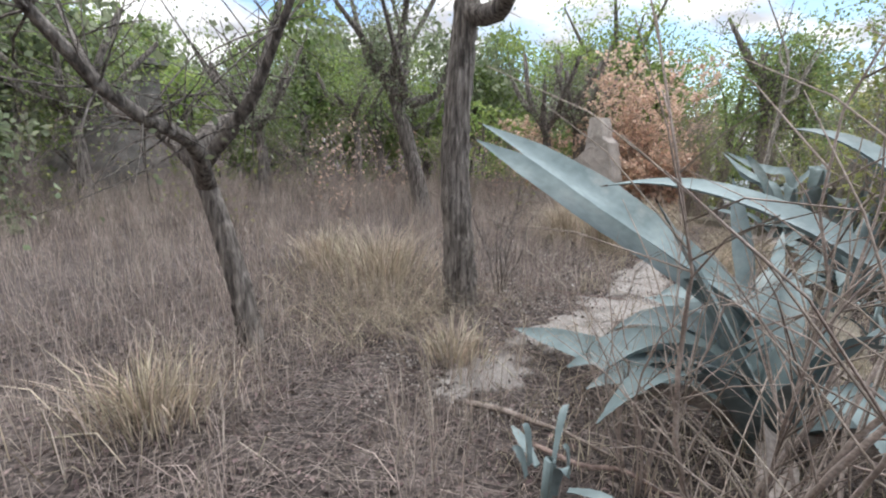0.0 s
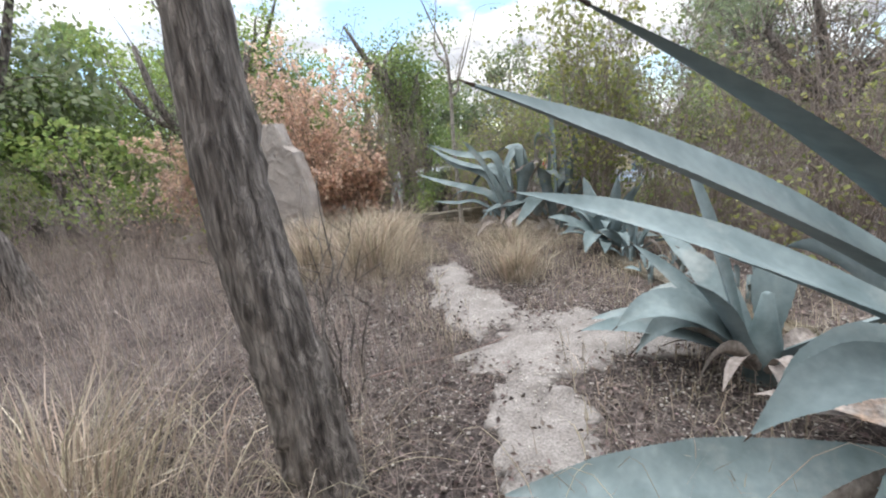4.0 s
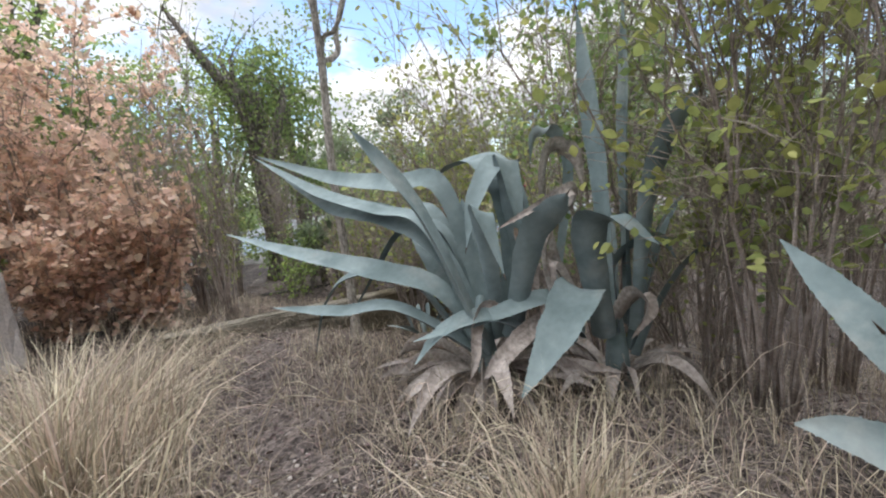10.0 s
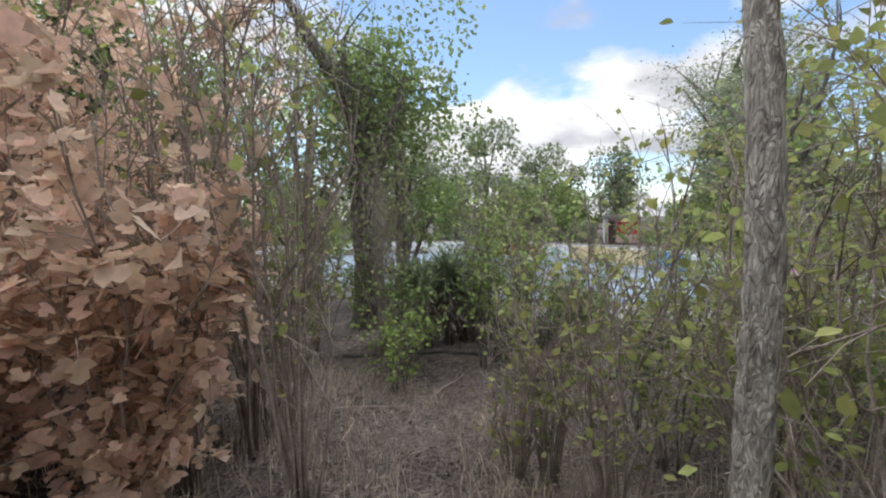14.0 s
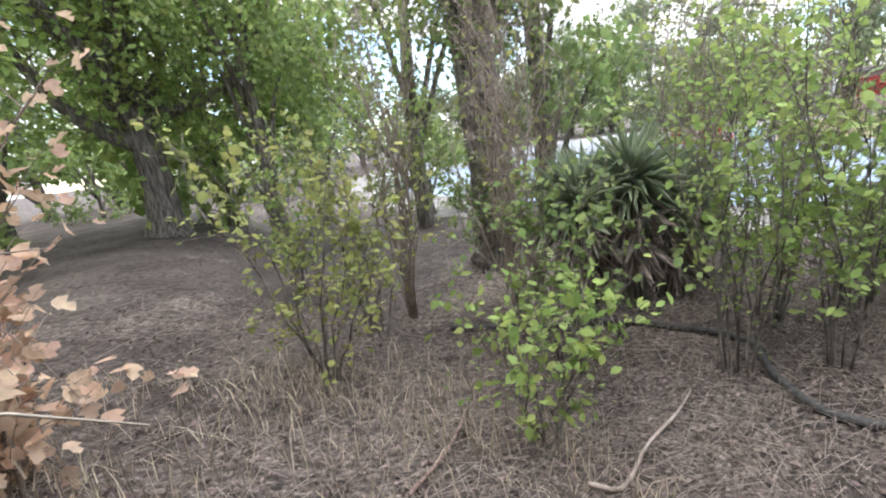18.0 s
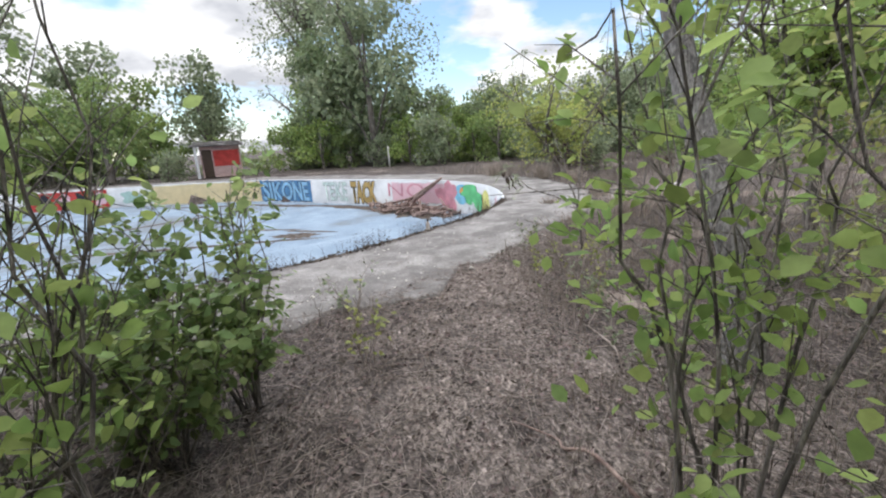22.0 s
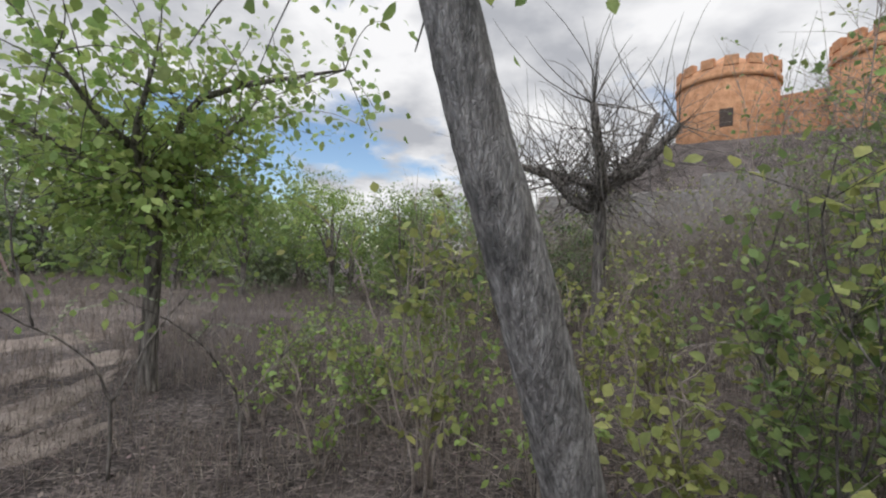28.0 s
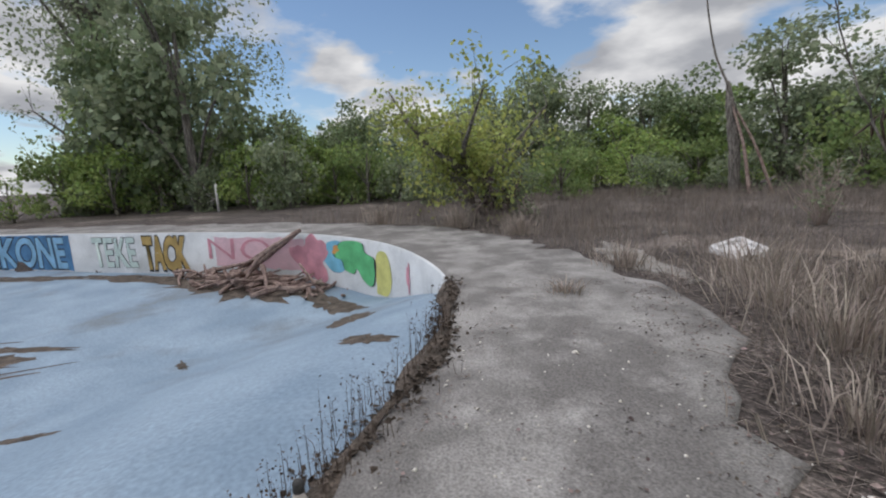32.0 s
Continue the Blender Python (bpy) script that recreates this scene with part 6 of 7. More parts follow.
g = Geo()
hose = smooth_line([(9.9, 15.4, 0), (10.95, 14.4, 0), (11.27, 13.75, 0), (11.38, 13.3, 0), (11.0, 12.97, 0), (10.8, 12.6, 0), (11.0, 12.2, 0), (11.3, 12.0, 0), (11.56, 11.62, 0), (11.45, 11.2, 0), (11.1, 11.0, 0), (10.4, 10.8, 0)], 90)
hose[:, 2] = ground_z(hose[:, 0], hose[:, 1]) + 0.035
tube(g, hose, 0.03, 10)
tagged(part("hose", g, M_HOSE), "thick black rubber hose lying on the litter", "hose")

# kerbs
for a, b, zt in (((3.1, 3.0), (4.75, 5.2), -0.12), ((5.5, 10.95), (8.0, 9.1), -0.07)):
    a, b = np.array(a), np.array(b)
    L, ang = np.linalg.norm(b - a), math.degrees(math.atan2(b[1] - a[1], b[0] - a[0]))
    m = (a + b) / 2
    tagged(part("kerb", box_geo((L, 0.22, 0.5), (0, 0, 0), 0.03, ang, cuts=9), M_KERB, loc=(m[0], m[1], zt - 0.5)), "mossy pale concrete kerb beam in the litter", "kerb", "kerbs")


def patch(name, x, y, rx, ry, turn, mat, label, category, seed, thick=0.03):
    """A broken slab lying in the ground, with an uneven outline."""
    rng = np.random.default_rng(seed)
    n, m = 96, 9
    a = np.linspace(0, 2 * np.pi, n, endpoint=False)
    rr = 1 + 0.14 * np.sin(a * 3 + rng.uniform(0, 6)) + 0.12 * np.sin(a * 5 + rng.uniform(0, 6)) + 0.09 * np.sin(a * 11 + rng.uniform(0, 6)) + rng.normal(0, 0.06, n)
    rows = []
    share = [0.02, 0.25, 0.5, 0.7, 0.85, 0.93, 0.975, 1.0, 1.02]
    for k in range(m):
        s = share[k]
        px, py = np.cos(a) * rr * rx * s, np.sin(a) * rr * ry * s
        c, d = math.cos(radians(turn)), math.sin(radians(turn))
        wx, wy = x + px * c - py * d, y + px * d + py * c
        dip = thick + (0.008 * wave(wx, wy, 0.5, seed) if k < 6 else 0)
        rows.append(np.column_stack([wx, wy, ground_z(wx, wy) + (dip if k < 6 else [thick * 0.7, -0.01, -0.08][k - 6])]))
    g = Geo()
    i = np.arange(m - 1)[:, None] * n + np.arange(n)[None]
    j = np.arange(m - 1)[:, None] * n + (np.arange(n)[None] + 1) % n
    g.add(np.stack(rows), np.stack([i, i + n, j + n, j], axis=-1))
    return tagged(part(name, g, mat), label, category, "broken slabs")


SL = "broken pale concrete slab flush with the soil"
SLABS = [(2.4, 4.35, 0.95, 0.6, -35), (2.65, 5.75, 0.95, 0.36, 62), (1.25, 4.0, 0.7, 0.3, 40), (0.35, 3.1, 0.5, 0.24, 45), (3.25, 6.6, 0.6, 0.28, 55), (21.5, 5.6, 1.2, 0.3, -30)]
for i, (px, py, rx, ry, tu) in enumerate(SLABS):
    patch("concrete_patch", px, py, rx, ry, tu, M_STONE, SL, "slab", i + 1, 0.022)


def on_slab(p):
    """How deep in a slab each place lies: 0 at its edge and outside, 1 in its middle."""
    best = np.zeros(len(p))
    for sx, sy, rx, ry, tu in SLABS:
        c, d = math.cos(radians(tu)), math.sin(radians(tu))
        u, v = ((p[:, 0] - sx) * c + (p[:, 1] - sy) * d) / rx, (-(p[:, 0] - sx) * d + (p[:, 1] - sy) * c) / ry
        best = np.maximum(best, 1 - (u * u + v * v))
    return best


for i, (px, py, rx, ry, tu) in enumerate([(16.9, 7.0, 0.9, 0.3, 70), (17.3, 5.6, 0.9, 0.28, 85), (17.9, 4.2, 1.0, 0.4, 60), (14.9, 9.3, 0.35, 0.15, 20), (19.3, 3.0, 1.2, 0.4, 30)]):
    patch("sand_patch", px, py, rx, ry, tu, M_SAND, "bare patch of pale sandy soil", "sand", 20 + i, 0.012)

FB = "pale fallen branch lying on the ground"
for i, (ax, ay, bx, by, r) in enumerate([(0.15, 2.6, 0.95, 2.15, 0.022), (0.5, 2.2, 1.3, 1.7, 0.015), (-0.9, 3.9, 0.2, 4.2, 0.01), (1.0, 5.3, 2.1, 4.9, 0.009), (4.2, 5.9, 5.2, 6.6, 0.012), (5.6, 10.3, 7.0, 10.9, 0.012), (6.3, 9.9, 7.6, 10.4, 0.01), (7.3, 12.2, 8.6, 13.2, 0.012),
                                         (9.2, 13.0, 10.4, 13.3, 0.014), (12.6, 10.6, 13.3, 10.9, 0.012), (13.8, 10.0, 14.6, 9.8, 0.01), (10.2, 11.3, 11.2, 10.9, 0.012), (7.9, 12.9, 9.4, 12.9, 0.009), (8.5, 13.5, 9.6, 14.3, 0.012)]):
    rng = np.random.default_rng(700 + i)
    f = np.linspace(0, 1, 5)
    q = np.column_stack([ax + (bx - ax) * f, ay + (by - ay) * f]) + rng.normal(0, 0.05, (5, 2))
    q = np.column_stack([q, ground_z(q[:, 0], q[:, 1]) + r + 0.012 + rng.uniform(0, 0.03, 5)])
    g = Geo()
    tube(g, smooth_line(q - q[0], 14), [r, r * 0.8, r * 0.35], 7, 0.12, rng)
    tagged(part("fallen_branch", g, M_DEADWOOD if i % 2 else M_TWIG, loc=q[0]), FB, "branch", "fallen branches")

# ---------------------------------------------------------------- far things
hut = thing("hut", (45.4, 22.0, RIM_Z), "small flat-roofed white hut with red graffiti", "hut")
# pale hut wall; the pink light falling on it is put into its colour
M_PINK_LIT_WALL = surface("pink_render", (0.50, 0.34, 0.33), (0.64, 0.48, 0.46), 2, 0.9, 0.3, 30)
part("wall", box_geo((2.2, 2.5, 2.1), (0, 0, 0), 0.03, 18), M_PINK_LIT_WALL, hut)
part("roof", box_geo((3.0, 3.3, 0.14), (-0.2, 0.1, 2.1), 0.03, 18), M_CONCRETE, hut)
part("roof_edge", box_geo((2.6, 2.9, 0.16), (-0.1, 0.1, 2.24), 0.03, 18), M_CONCRETE, hut)
hx = pose(0, 0, 0, 0, 0, 18)
# solid dark panel: the shade inside the doorway is put in as colour
part("door", box_geo((0.05, 0.6, 1.85), hx @ Vector((-1.11, 0.85, 0.02)), 0.01, 18, cuts=1), M_SPINE, hut, "dark panel standing in for the shade in the open doorway")
part("graffiti", box_geo((0.04, 1.6, 1.05), hx @ Vector((-1.11, -0.35, 0.75)), 0.015, 18, cuts=3), P_RED, hut, "red graffiti lettering")
part("post", box_geo((0.16, 0.16, 2.1), hx @ Vector((-1.5, 1.5, 0)), 0.02, 18, cuts=1), M_WALLPAINT, hut)

bank = thing("retaining_wall", (0, 0, 0), "pale stone retaining wall on the slope below the towers", "wall")
for i in range(7):
    s = -14 + i * 4.0
    cx, cy = -4.6 + 0.71 * s, -4.9 - 0.70 * s
    part("wall_block", box_geo((4.1, 0.7, 3.4 + 0.4 * math.sin(i * 2.1)), (cx, cy, float(land(cx, cy)) - 0.9), 0.12, -44.6, seed=i), M_STONE, bank)
patch("stone_bank", 11.9, -2.2, 1.4, 0.7, 20, M_STONE, "pale bare rock bank at the foot of the bushes", "rock", 9, 0.6)

TB = "round red brick tower with a crenellated top"
for tx, ty, rr, z0, z1 in ((-9.4, -14.6, 2.9, 6.5, 12.6), (-14.0, -8.3, 2.6, 5.5, 12.6)):
    tower = thing("tower", (tx, ty, z0), TB, "tower", "brick towers")
    g = Geo()
    tube(g, [(0, 0, -2), (0, 0, (z1 - z0) * 0.5), (0, 0, z1 - z0)], [rr * 1.03, rr, rr], 48, cap=True)
    part("wall", g, M_BRICK, tower)
    g = Geo()
    tube(g, [(0, 0, z1 - z0 - 0.75), (0, 0, z1 - z0 - 0.45)], [rr + 0.12, rr + 0.12], 48)
    part("string_course", g, M_BRICK, tower)
    for k in range(14):
        a = k * 2 * math.pi / 14
        part("merlon", box_geo((0.75, 0.4, 0.6), (math.cos(a) * (rr - 0.15), math.sin(a) * (rr - 0.15), z1 - z0 - 0.03), 0.03, math.degrees(a) + 90, cuts=1), M_BRICK, tower)
    a = math.atan2(11 - ty, 14 - tx)
    # the wall has no hole; a dark block gives the window its shade
    part("window", box_geo((0.7, 0.16, 1.1), (math.cos(a) * (rr - 0.03), math.sin(a) * (rr - 0.03), (z1 - z0) * 0.38), 0.03, math.degrees(a) + 90, cuts=1), M_SPINE, tower, "dark block standing in for the shade in a window opening")
link = thing("curtain_wall", (-12.0, -11.8, 6.0), "low red brick wall between the towers", "wall")
part("wall", box_geo((7.0, 1.0, 5.0), (0, 0, 0), 0.05, -54), M_BRICK, link)

shed = thing("building", (-13.5, 16.5, -0.3), "grey rendered building with purple graffiti", "building")
part("wall", box_geo((5.0, 6.0, 4.2), (0, 0, 0), 0.04, 40), M_CONCRETE, shed)
part("roof", box_geo((5.6, 6.6, 0.2), (0, 0, 4.2), 0.03, 40), M_CONCRETE, shed)

foam = thing("foam_tray", (20.5, 4.75, float(ground_z(20.5, 4.75)) + 0.11), "dirty white foam tray tilted in dry grass", "foam tray")
part("base", box_geo((0.82, 0.82, 0.05), (0, 0, 0), 0.015, 0), M_FOAM, foam)
for k in range(4):
    a = k * math.pi / 2
    part("side", box_geo((0.86, 0.11, 0.13), (math.cos(a) * 0.4, math.sin(a) * 0.4, -0.01), 0.03, math.degrees(a) + 90, seed=k), M_FOAM, foam)
foam.rotation_euler = (Matrix.Rotation(radians(17), 3, Vector((-0.88, -0.47, 0))) @ Matrix.Rotation(radians(72), 3, 'Z')).to_euler()
foam.scale = (0.55, 0.55, 0.65)
for k, (px, py) in enumerate([(18.6, 7.15), (19.0, 6.6), (20.1, 6.3), (22.4, 3.6), (19.6, 3.4), (16.0, 7.9), (15.0, 8.2)]):
    tagged(part("stone", box_geo((0.16, 0.11, 0.07), (0, 0, 0), 0.03, 40 * k, 0.7, 80 + k, 2), M_STONE, loc=(px, py, float(ground_z(px, py)) - 0.01)), "pale broken stone among dry grass", "stone", "loose stones")
g = Geo()
tube(g, [(0, 0, -0.1), (0, 0, 1.3)], 0.06, 8)
tagged(part("post", g, M_FOAM, loc=(41.9, 10.3, RIM_Z)), "short white post beside the pool", "post")

# ---------------------------------------------------------------- the wood all round
WOOD = "leafy tree in the wood round the clearing"
protos = [lobed_tree(7.5, 3.3, 17, 2500, 0.29, M_LEAF_DARK, WOOD, 200, "wood", low=0.1), lobed_tree(6.2, 3.0, 15, 2500, 0.27, M_LEAF, WOOD, 201, "wood", low=0.15), lobed_tree(6.8, 2.9, 16, 2500, 0.27, M_LEAF_GREY, WOOD, 202, "wood", low=0.12),
          lobed_tree(8.8, 3.6, 19, 2700, 0.3, M_LEAF_GREY, WOOD, 203, "wood", low=0.1), lobed_tree(4.8, 2.7, 13, 2700, 0.24, M_LEAF_FRESH, WOOD, 204, "wood", low=0.05)]
under = [lobed_tree(2.6, 1.7, 10, 1400, 0.145, M_LEAF, "leafy bush under the trees", 210, "undergrowth", 0.06, 0.0, "bush", "bush"), lobed_tree(2.2, 1.5, 10, 1400, 0.145, M_LEAF_GREY, "leafy bush under the trees", 211, "undergrowth", 0.06, 0.0, "bush", "bush"),
         lobed_tree(3.0, 1.7, 11, 1400, 0.145, M_LEAF_FRESH, "leafy bush under the trees", 212, "undergrowth", 0.06, 0.0, "bush", "bush")]
rng = np.random.default_rng(77)
spots = []
for k in range(62):
    a = 2 * np.pi * k / 62
    for ring, (r0, r1) in enumerate([(25, 31), (36, 46)]):
        r = rng.uniform(r0, r1)
        if ring and k % 3:
            continue
        spots.append((20 + r * 1.22 * math.cos(a + ring * 0.05), 14 + r * 1.05 * math.sin(a + ring * 0.05)))
for k in range(26):
    if 14 < k < 20:
        continue
    spots.append((-17 + k * 1.35 + rng.normal(0, 0.6), 21 + rng.uniform(0, 6)))
n = 0
for px, py in spots:
    d = float(rim_gap(np.array([px]), np.array([py]))[0])
    if d < 4.5 or (px > 30 and abs((py - 11.5) - (px - 13) * 0.325) < 5 and px < 56) or float(from_walk(np.array([[px, py]]))[0]) < 8 or -(0.7 * px + 0.71 * py) > 4:
        continue
    plant(protos[(1, 4, 2)[n % 3] if py > 17 and px < 14 else (n * 7 + n // 3) % 5], px, py, rng.uniform(0.8, 1.2) * (0.78 if py < 0 else 1.0), rng, rng.uniform(0.9, 1.2))
    n += 1
for k in range(46):
    i = int(RIM_N * (0.3 + 0.7 * k / 46)) % RIM_N
    q = RIM_P[i] + RIM_OUT[i] * rng.uniform(8, 17)
    if q[0] > 22 and q[1] > 9 and float(rim_gap(q[:1], q[1:])[0]) > 6 and not (36 < q[0] < 54 and abs((q[1] - 11.5) - (q[0] - 13) * 0.325) < 5):
        plant(protos[(k * 3 + k // 4) % 5], q[0], q[1], rng.uniform(1.0, 1.45), rng, rng.uniform(0.95, 1.25))
for k in range(46):
    a = 2 * np.pi * k / 46
    r = rng.uniform(20, 25)
    px, py = 18 + r * 1.3 * math.cos(a), 13 + r * math.sin(a)
    d = float(rim_gap(np.array([px]), np.array([py]))[0])
    if d < 3.2 or float(from_walk(np.array([[px, py]]))[0]) < 7 or -(0.7 * px + 0.71 * py) > 6:
        continue
    plant(under[k % 3], px, py, rng.uniform(0.8, 1.4), rng, rng.uniform(0.8, 1.2))
for k in range(64):
    i = int(RIM_N * (0.12 + 0.88 * k / 64)) % RIM_N
    q = RIM_P[i] + RIM_OUT[i] * rng.uniform(8.5, 13)
    if q[0] < 36 or (abs((q[1] - 11.5) - (q[0] - 13) * 0.325) < 4.5 and q[0] < 52 and q[0] > 40) or float(from_walk(q[None])[0]) < 9:
        continue
    plant(under[k % 3], q[0], q[1], rng.uniform(0.9, 1.5), rng, rng.uniform(0.8, 1.3))
for px, py, k, s in [(-9, 18, 0, 1.1), (-6.5, 19.5, 1, 1.2), (1.5, 19.5, 2, 1.3), (-4, 21, 0, 1.3), (4.5, 20, 0, 1.2), (13.5, 21.5, 0, 1.0), (-12, 12, 0, 1.2), (-11, 6, 1, 1.2), (-12.5, 2, 2, 1.2),
                    (9.6, -0.6, 1, 0.8), (10.6, -1.2, 0, 0.9), (8.4, -2.4, 1, 1.0), (6.0, -3.2, 0, 1.0), (14.5, -3.5, 0, 0.9), (17.5, -5.0, 1, 1.0), (20.5, -6.5, 0, 1.0), (24.0, -9.5, 1, 1.0), (28.5, -4.6, 1, 0.8), (30.5, -1.5, 0, 1.0), (32.0, 1.0, 1, 1.0), (34, 2.5, 1, 1.1), (28.0, 3.0, 1, 0.7)]:
    plant(under[k], px, py, s, rng)
near = [lobed_tree(8.0, 2.9, 20, 5200, 0.13, M_LEAF_FRESH, "leafy tree beyond the dead bush", 220, "north trees", 0.16, 0.2), lobed_tree(7.2, 2.6, 18, 5000, 0.125, M_LEAF, "leafy tree beyond the dead bush", 221, "north trees", 0.15, 0.22)]
for px, py, k, s in [(12.7, 20.6, 0, 1.05), (9.6, 21.2, 1, 1.0), (5.0, 23.6, 0, 1.0), (11.6, 24.5, 1, 1.15), (1.2, 22.4, 1, 1.0), (-2.8, 20.2, 0, 0.85), (7.6, 27.0, 0, 1.1), (-6.8, 17.2, 1, 0.85), (13.4, 17.4, 1, 1.1), (-10.5, 13.2, 0, 0.8)]:
    plant(near[k], px, py, s, rng)
brush = [shrub(70, -40, 2.8, 0.9, 12, 300, 120, 0.07, M_LEAF_YELLOW, "bare grey brush on the slope", "shrub", "shrub", 270 + k, group="slope brush", low=0.15, twig_len=0.24, radius=0.011, z=0) for k in range(2)]
for k in range(30):
    a, r = radians(rng.uniform(206, 264)), rng.uniform(6.0, 20)
    px, py = 14.2 + r * math.cos(a), 10.9 + r * math.sin(a)
    if float(from_walk(np.array([[px, py]]))[0]) > 2.5:
        plant(under[k % 2] if k % 3 == 0 and float(from_walk(np.array([[px, py]]))[0]) > 8 else brush[k % 2], px, py, rng.uniform(0.7, 1.15), rng)
belt = smooth_line([(21, -15, 0), (28, -13, 0), (36, -8.5, 0), (43, -1, 0), (47, 7, 0)], 40)
for k, q in enumerate(belt):
    o = rng.normal(0, 0.8, 2) + (2.6 if k % 2 else 0.0) * np.array([0.6, -0.8])
    plant(protos[(k * 2 + k // 5) % 5], q[0] + o[0], q[1] + o[1], rng.uniform(0.5, 0.78), rng, rng.uniform(0.9, 1.15))
    if k % 2:
        plant(under[k // 2 % 3], q[0] - 2.2 + o[0], q[1] + 2.4, rng.uniform(0.8, 1.2), rng, rng.uniform(0.7, 1.0))
for px, py, k, s in [(15.0, -2.2, 0, 0.5), (17.6, -3.2, 1, 0.55), (12.6, -2.8, 1, 0.5), (20.2, -5.2, 0, 0.55), (16.2, -5.0, 1, 0.6), (22.5, -7.0, 1, 0.5), (13.4, 0.8, 1, 0.42), (12.6, -0.6, 0, 0.45)]:
    plant(near[k], px, py, s, rng)
for k in range(12):
    a, r = radians(136 + 2.6 * k), rng.uniform(9.5, 15)
    plant(brush[k % 2], 14.2 - r * math.sin(a), 11 + r * math.cos(a), rng.uniform(1.1, 1.4), rng)
for p in near:
    p.location = (66, -34, float(land(66, -34)))
for p in brush:
    p.location = (70, -40, float(land(70, -40)))
for p in protos + under:
    p.location = (60 + 4 * len(p.name), -30, float(land(60, -30)))
big = lobed_tree(19.5, 7.6, 46, 11500, 0.27, M_LEAF_GREY, "tall airy willow-like tree behind the pool", 250, "", 0.45, 0.12)
big.location = (55, 12.4, RIM_Z - 0.1)
tree(58, 16.2, [(0, 0, 4), (0.2, 0.1, 9), (0, 0, 14)], 0.4, 16, 6.0, 3.2, 5000, 0.26, M_LEAF_GREY, "tall airy poplar-like tree behind the pool", 251, limb_from=0.12, rise=1.1, sides=9, twigs=520)

# yellowing spreading tree, broken trunk with props, dry bush on the south side
tree(27.4, 4.6, [(0.1, 0, 0.7), (0, 0.2, 1.5)], 0.17, 9, 2.4, 1.2, 5600, 0.13, M_LEAF_LIME, "low spreading tree with yellow-green leaves", 260, limb_from=0.6, rise=0.55)
shrub(26.6, 4.3, 1.3, 1.0, 16, 300, 900, 0.09, M_LITTER, "dead brown bush at the foot of a tree", "bush", "bush", 261)
shrub(21.0, 1.3, 1.3, 0.8, 26, 300, 200, 0.08, M_LEAF_GREY, "dry grey-green tussocky bush", "bush", "bush", 262, bark=M_WEED, twig_len=0.2)
snag = thing("dead_tree", (26.8, -6.5, float(ground_z(26.8, -6.5))), "pale broken dead trunk propped by fallen branches", "dead tree")
g = Geo()
tube(g, smooth_line([(0, 0, -0.2), (0.05, 0.1, 1.6), (0.25, 0.1, 3.0), (0.4, 0.1, 4.0)], 24), [0.22, 0.18, 0.17, 0.08], 12, 0.2, rng)
part("trunk", g, M_BARK, snag)
g = Geo()
tube(g, smooth_line([(0.4, 0.1, 3.9), (1.0, 0, 5.2), (1.4, 0, 7.2), (1.5, 0, 9.0)], 14), [0.05, 0.035, 0.02], 7, 0.05, rng)
part("limb", g, M_BARK, snag)
for q in ((-0.9, 0.7), (-1.25, -0.1)):
    g = Geo()
    tube(g, smooth_line([(q[0], q[1], -0.1), (q[0] * 0.45, q[1] * 0.5, 1.7), (0.3, 0.1, 3.4)], 10), [0.06, 0.04], 7, 0.15, rng)
    part("prop_branch", g, M_DEADWOOD, snag)

# heap of branches in the pool
heap = thing("branch_heap", (28.9, 10.1, float(floor_z(28.9, 10.1))), "heap of broken brown branches against the pool wall", "branch heap")
rng = np.random.default_rng(88)
for k in range(90):
    a, r = rng.uniform(0, 6.28), rng.uniform(0, 1.0)
    c = np.array([math.cos(a) * 2.7 * r, math.sin(a) * 0.9 * r, 0.05 + 0.26 * (1 - r) * rng.random()])
    c[1] += 0.55 * c[0]
    d = unit(np.array([rng.normal(0, 1), rng.normal(0, 0.7), rng.normal(0, 0.12)]))
    L = rng.uniform(0.25, 0.8)
    g = Geo()
    tube(g, smooth_line([c - d * L, c + rng.normal(0, 0.06, 3), c + d * L + np.array([0, 0, 0.05])], 7), [rng.uniform(0.03, 0.07), 0.02], 6, 0.15, rng)
    part("branch", g, M_DEADWOOD, heap)
for q0, q1, r in (((1.3, 0.3, 0.1), (-0.6, -1.1, 1.25), 0.07), ((0.4, 0.2, 0.1), (-0.75, -1.15, 1.3), 0.08), ((1.8, 0.9, 0.15), (-0.2, -0.6, 0.8), 0.05), ((-0.5, 0.2, 0.1), (-0.9, -0.9, 1.2), 0.05)):
    g = Geo()
    q0, q1 = np.array(q0), np.array(q1)
    tube(g, smooth_line([q0, (q0 + q1) / 2 + rng.normal(0, 0.08, 3), q1], 9), [r, r * 0.7], 7, 0.12, rng)
    part("branch", g, M_DEADWOOD, heap)

# ---------------------------------------------------------------- grass, weeds and litter


def scatter(n, x0, x1, y0, y1, keep, rng):
    xy = np.column_stack([rng.uniform(x0, x1, n), rng.uniform(y0, y1, n)])
    return xy[keep(xy)]


def stalks(geo, xy, h, rng, arms=5):
    """Dead weeds: an upright stalk with short side stalks."""
    n = len(xy)
    z = ground_z(xy[:, 0], xy[:, 1])
    blades(geo, xy, h, np.full(n, 0.006), 0.25, rng, z)
    for k in range(arms):
        f = rng.uniform(0.25, 0.85, n)
        off = rng.normal(0, 0.02, (n, 2)) + (rng.normal(0, 0.06, (n, 2)) * f[:, None])
        blades(geo, xy + off * 0.4, h * rng.uniform(0.2, 0.45, n), np.full(n, 0.006), 0.9, rng, z + h * f * 0.8)


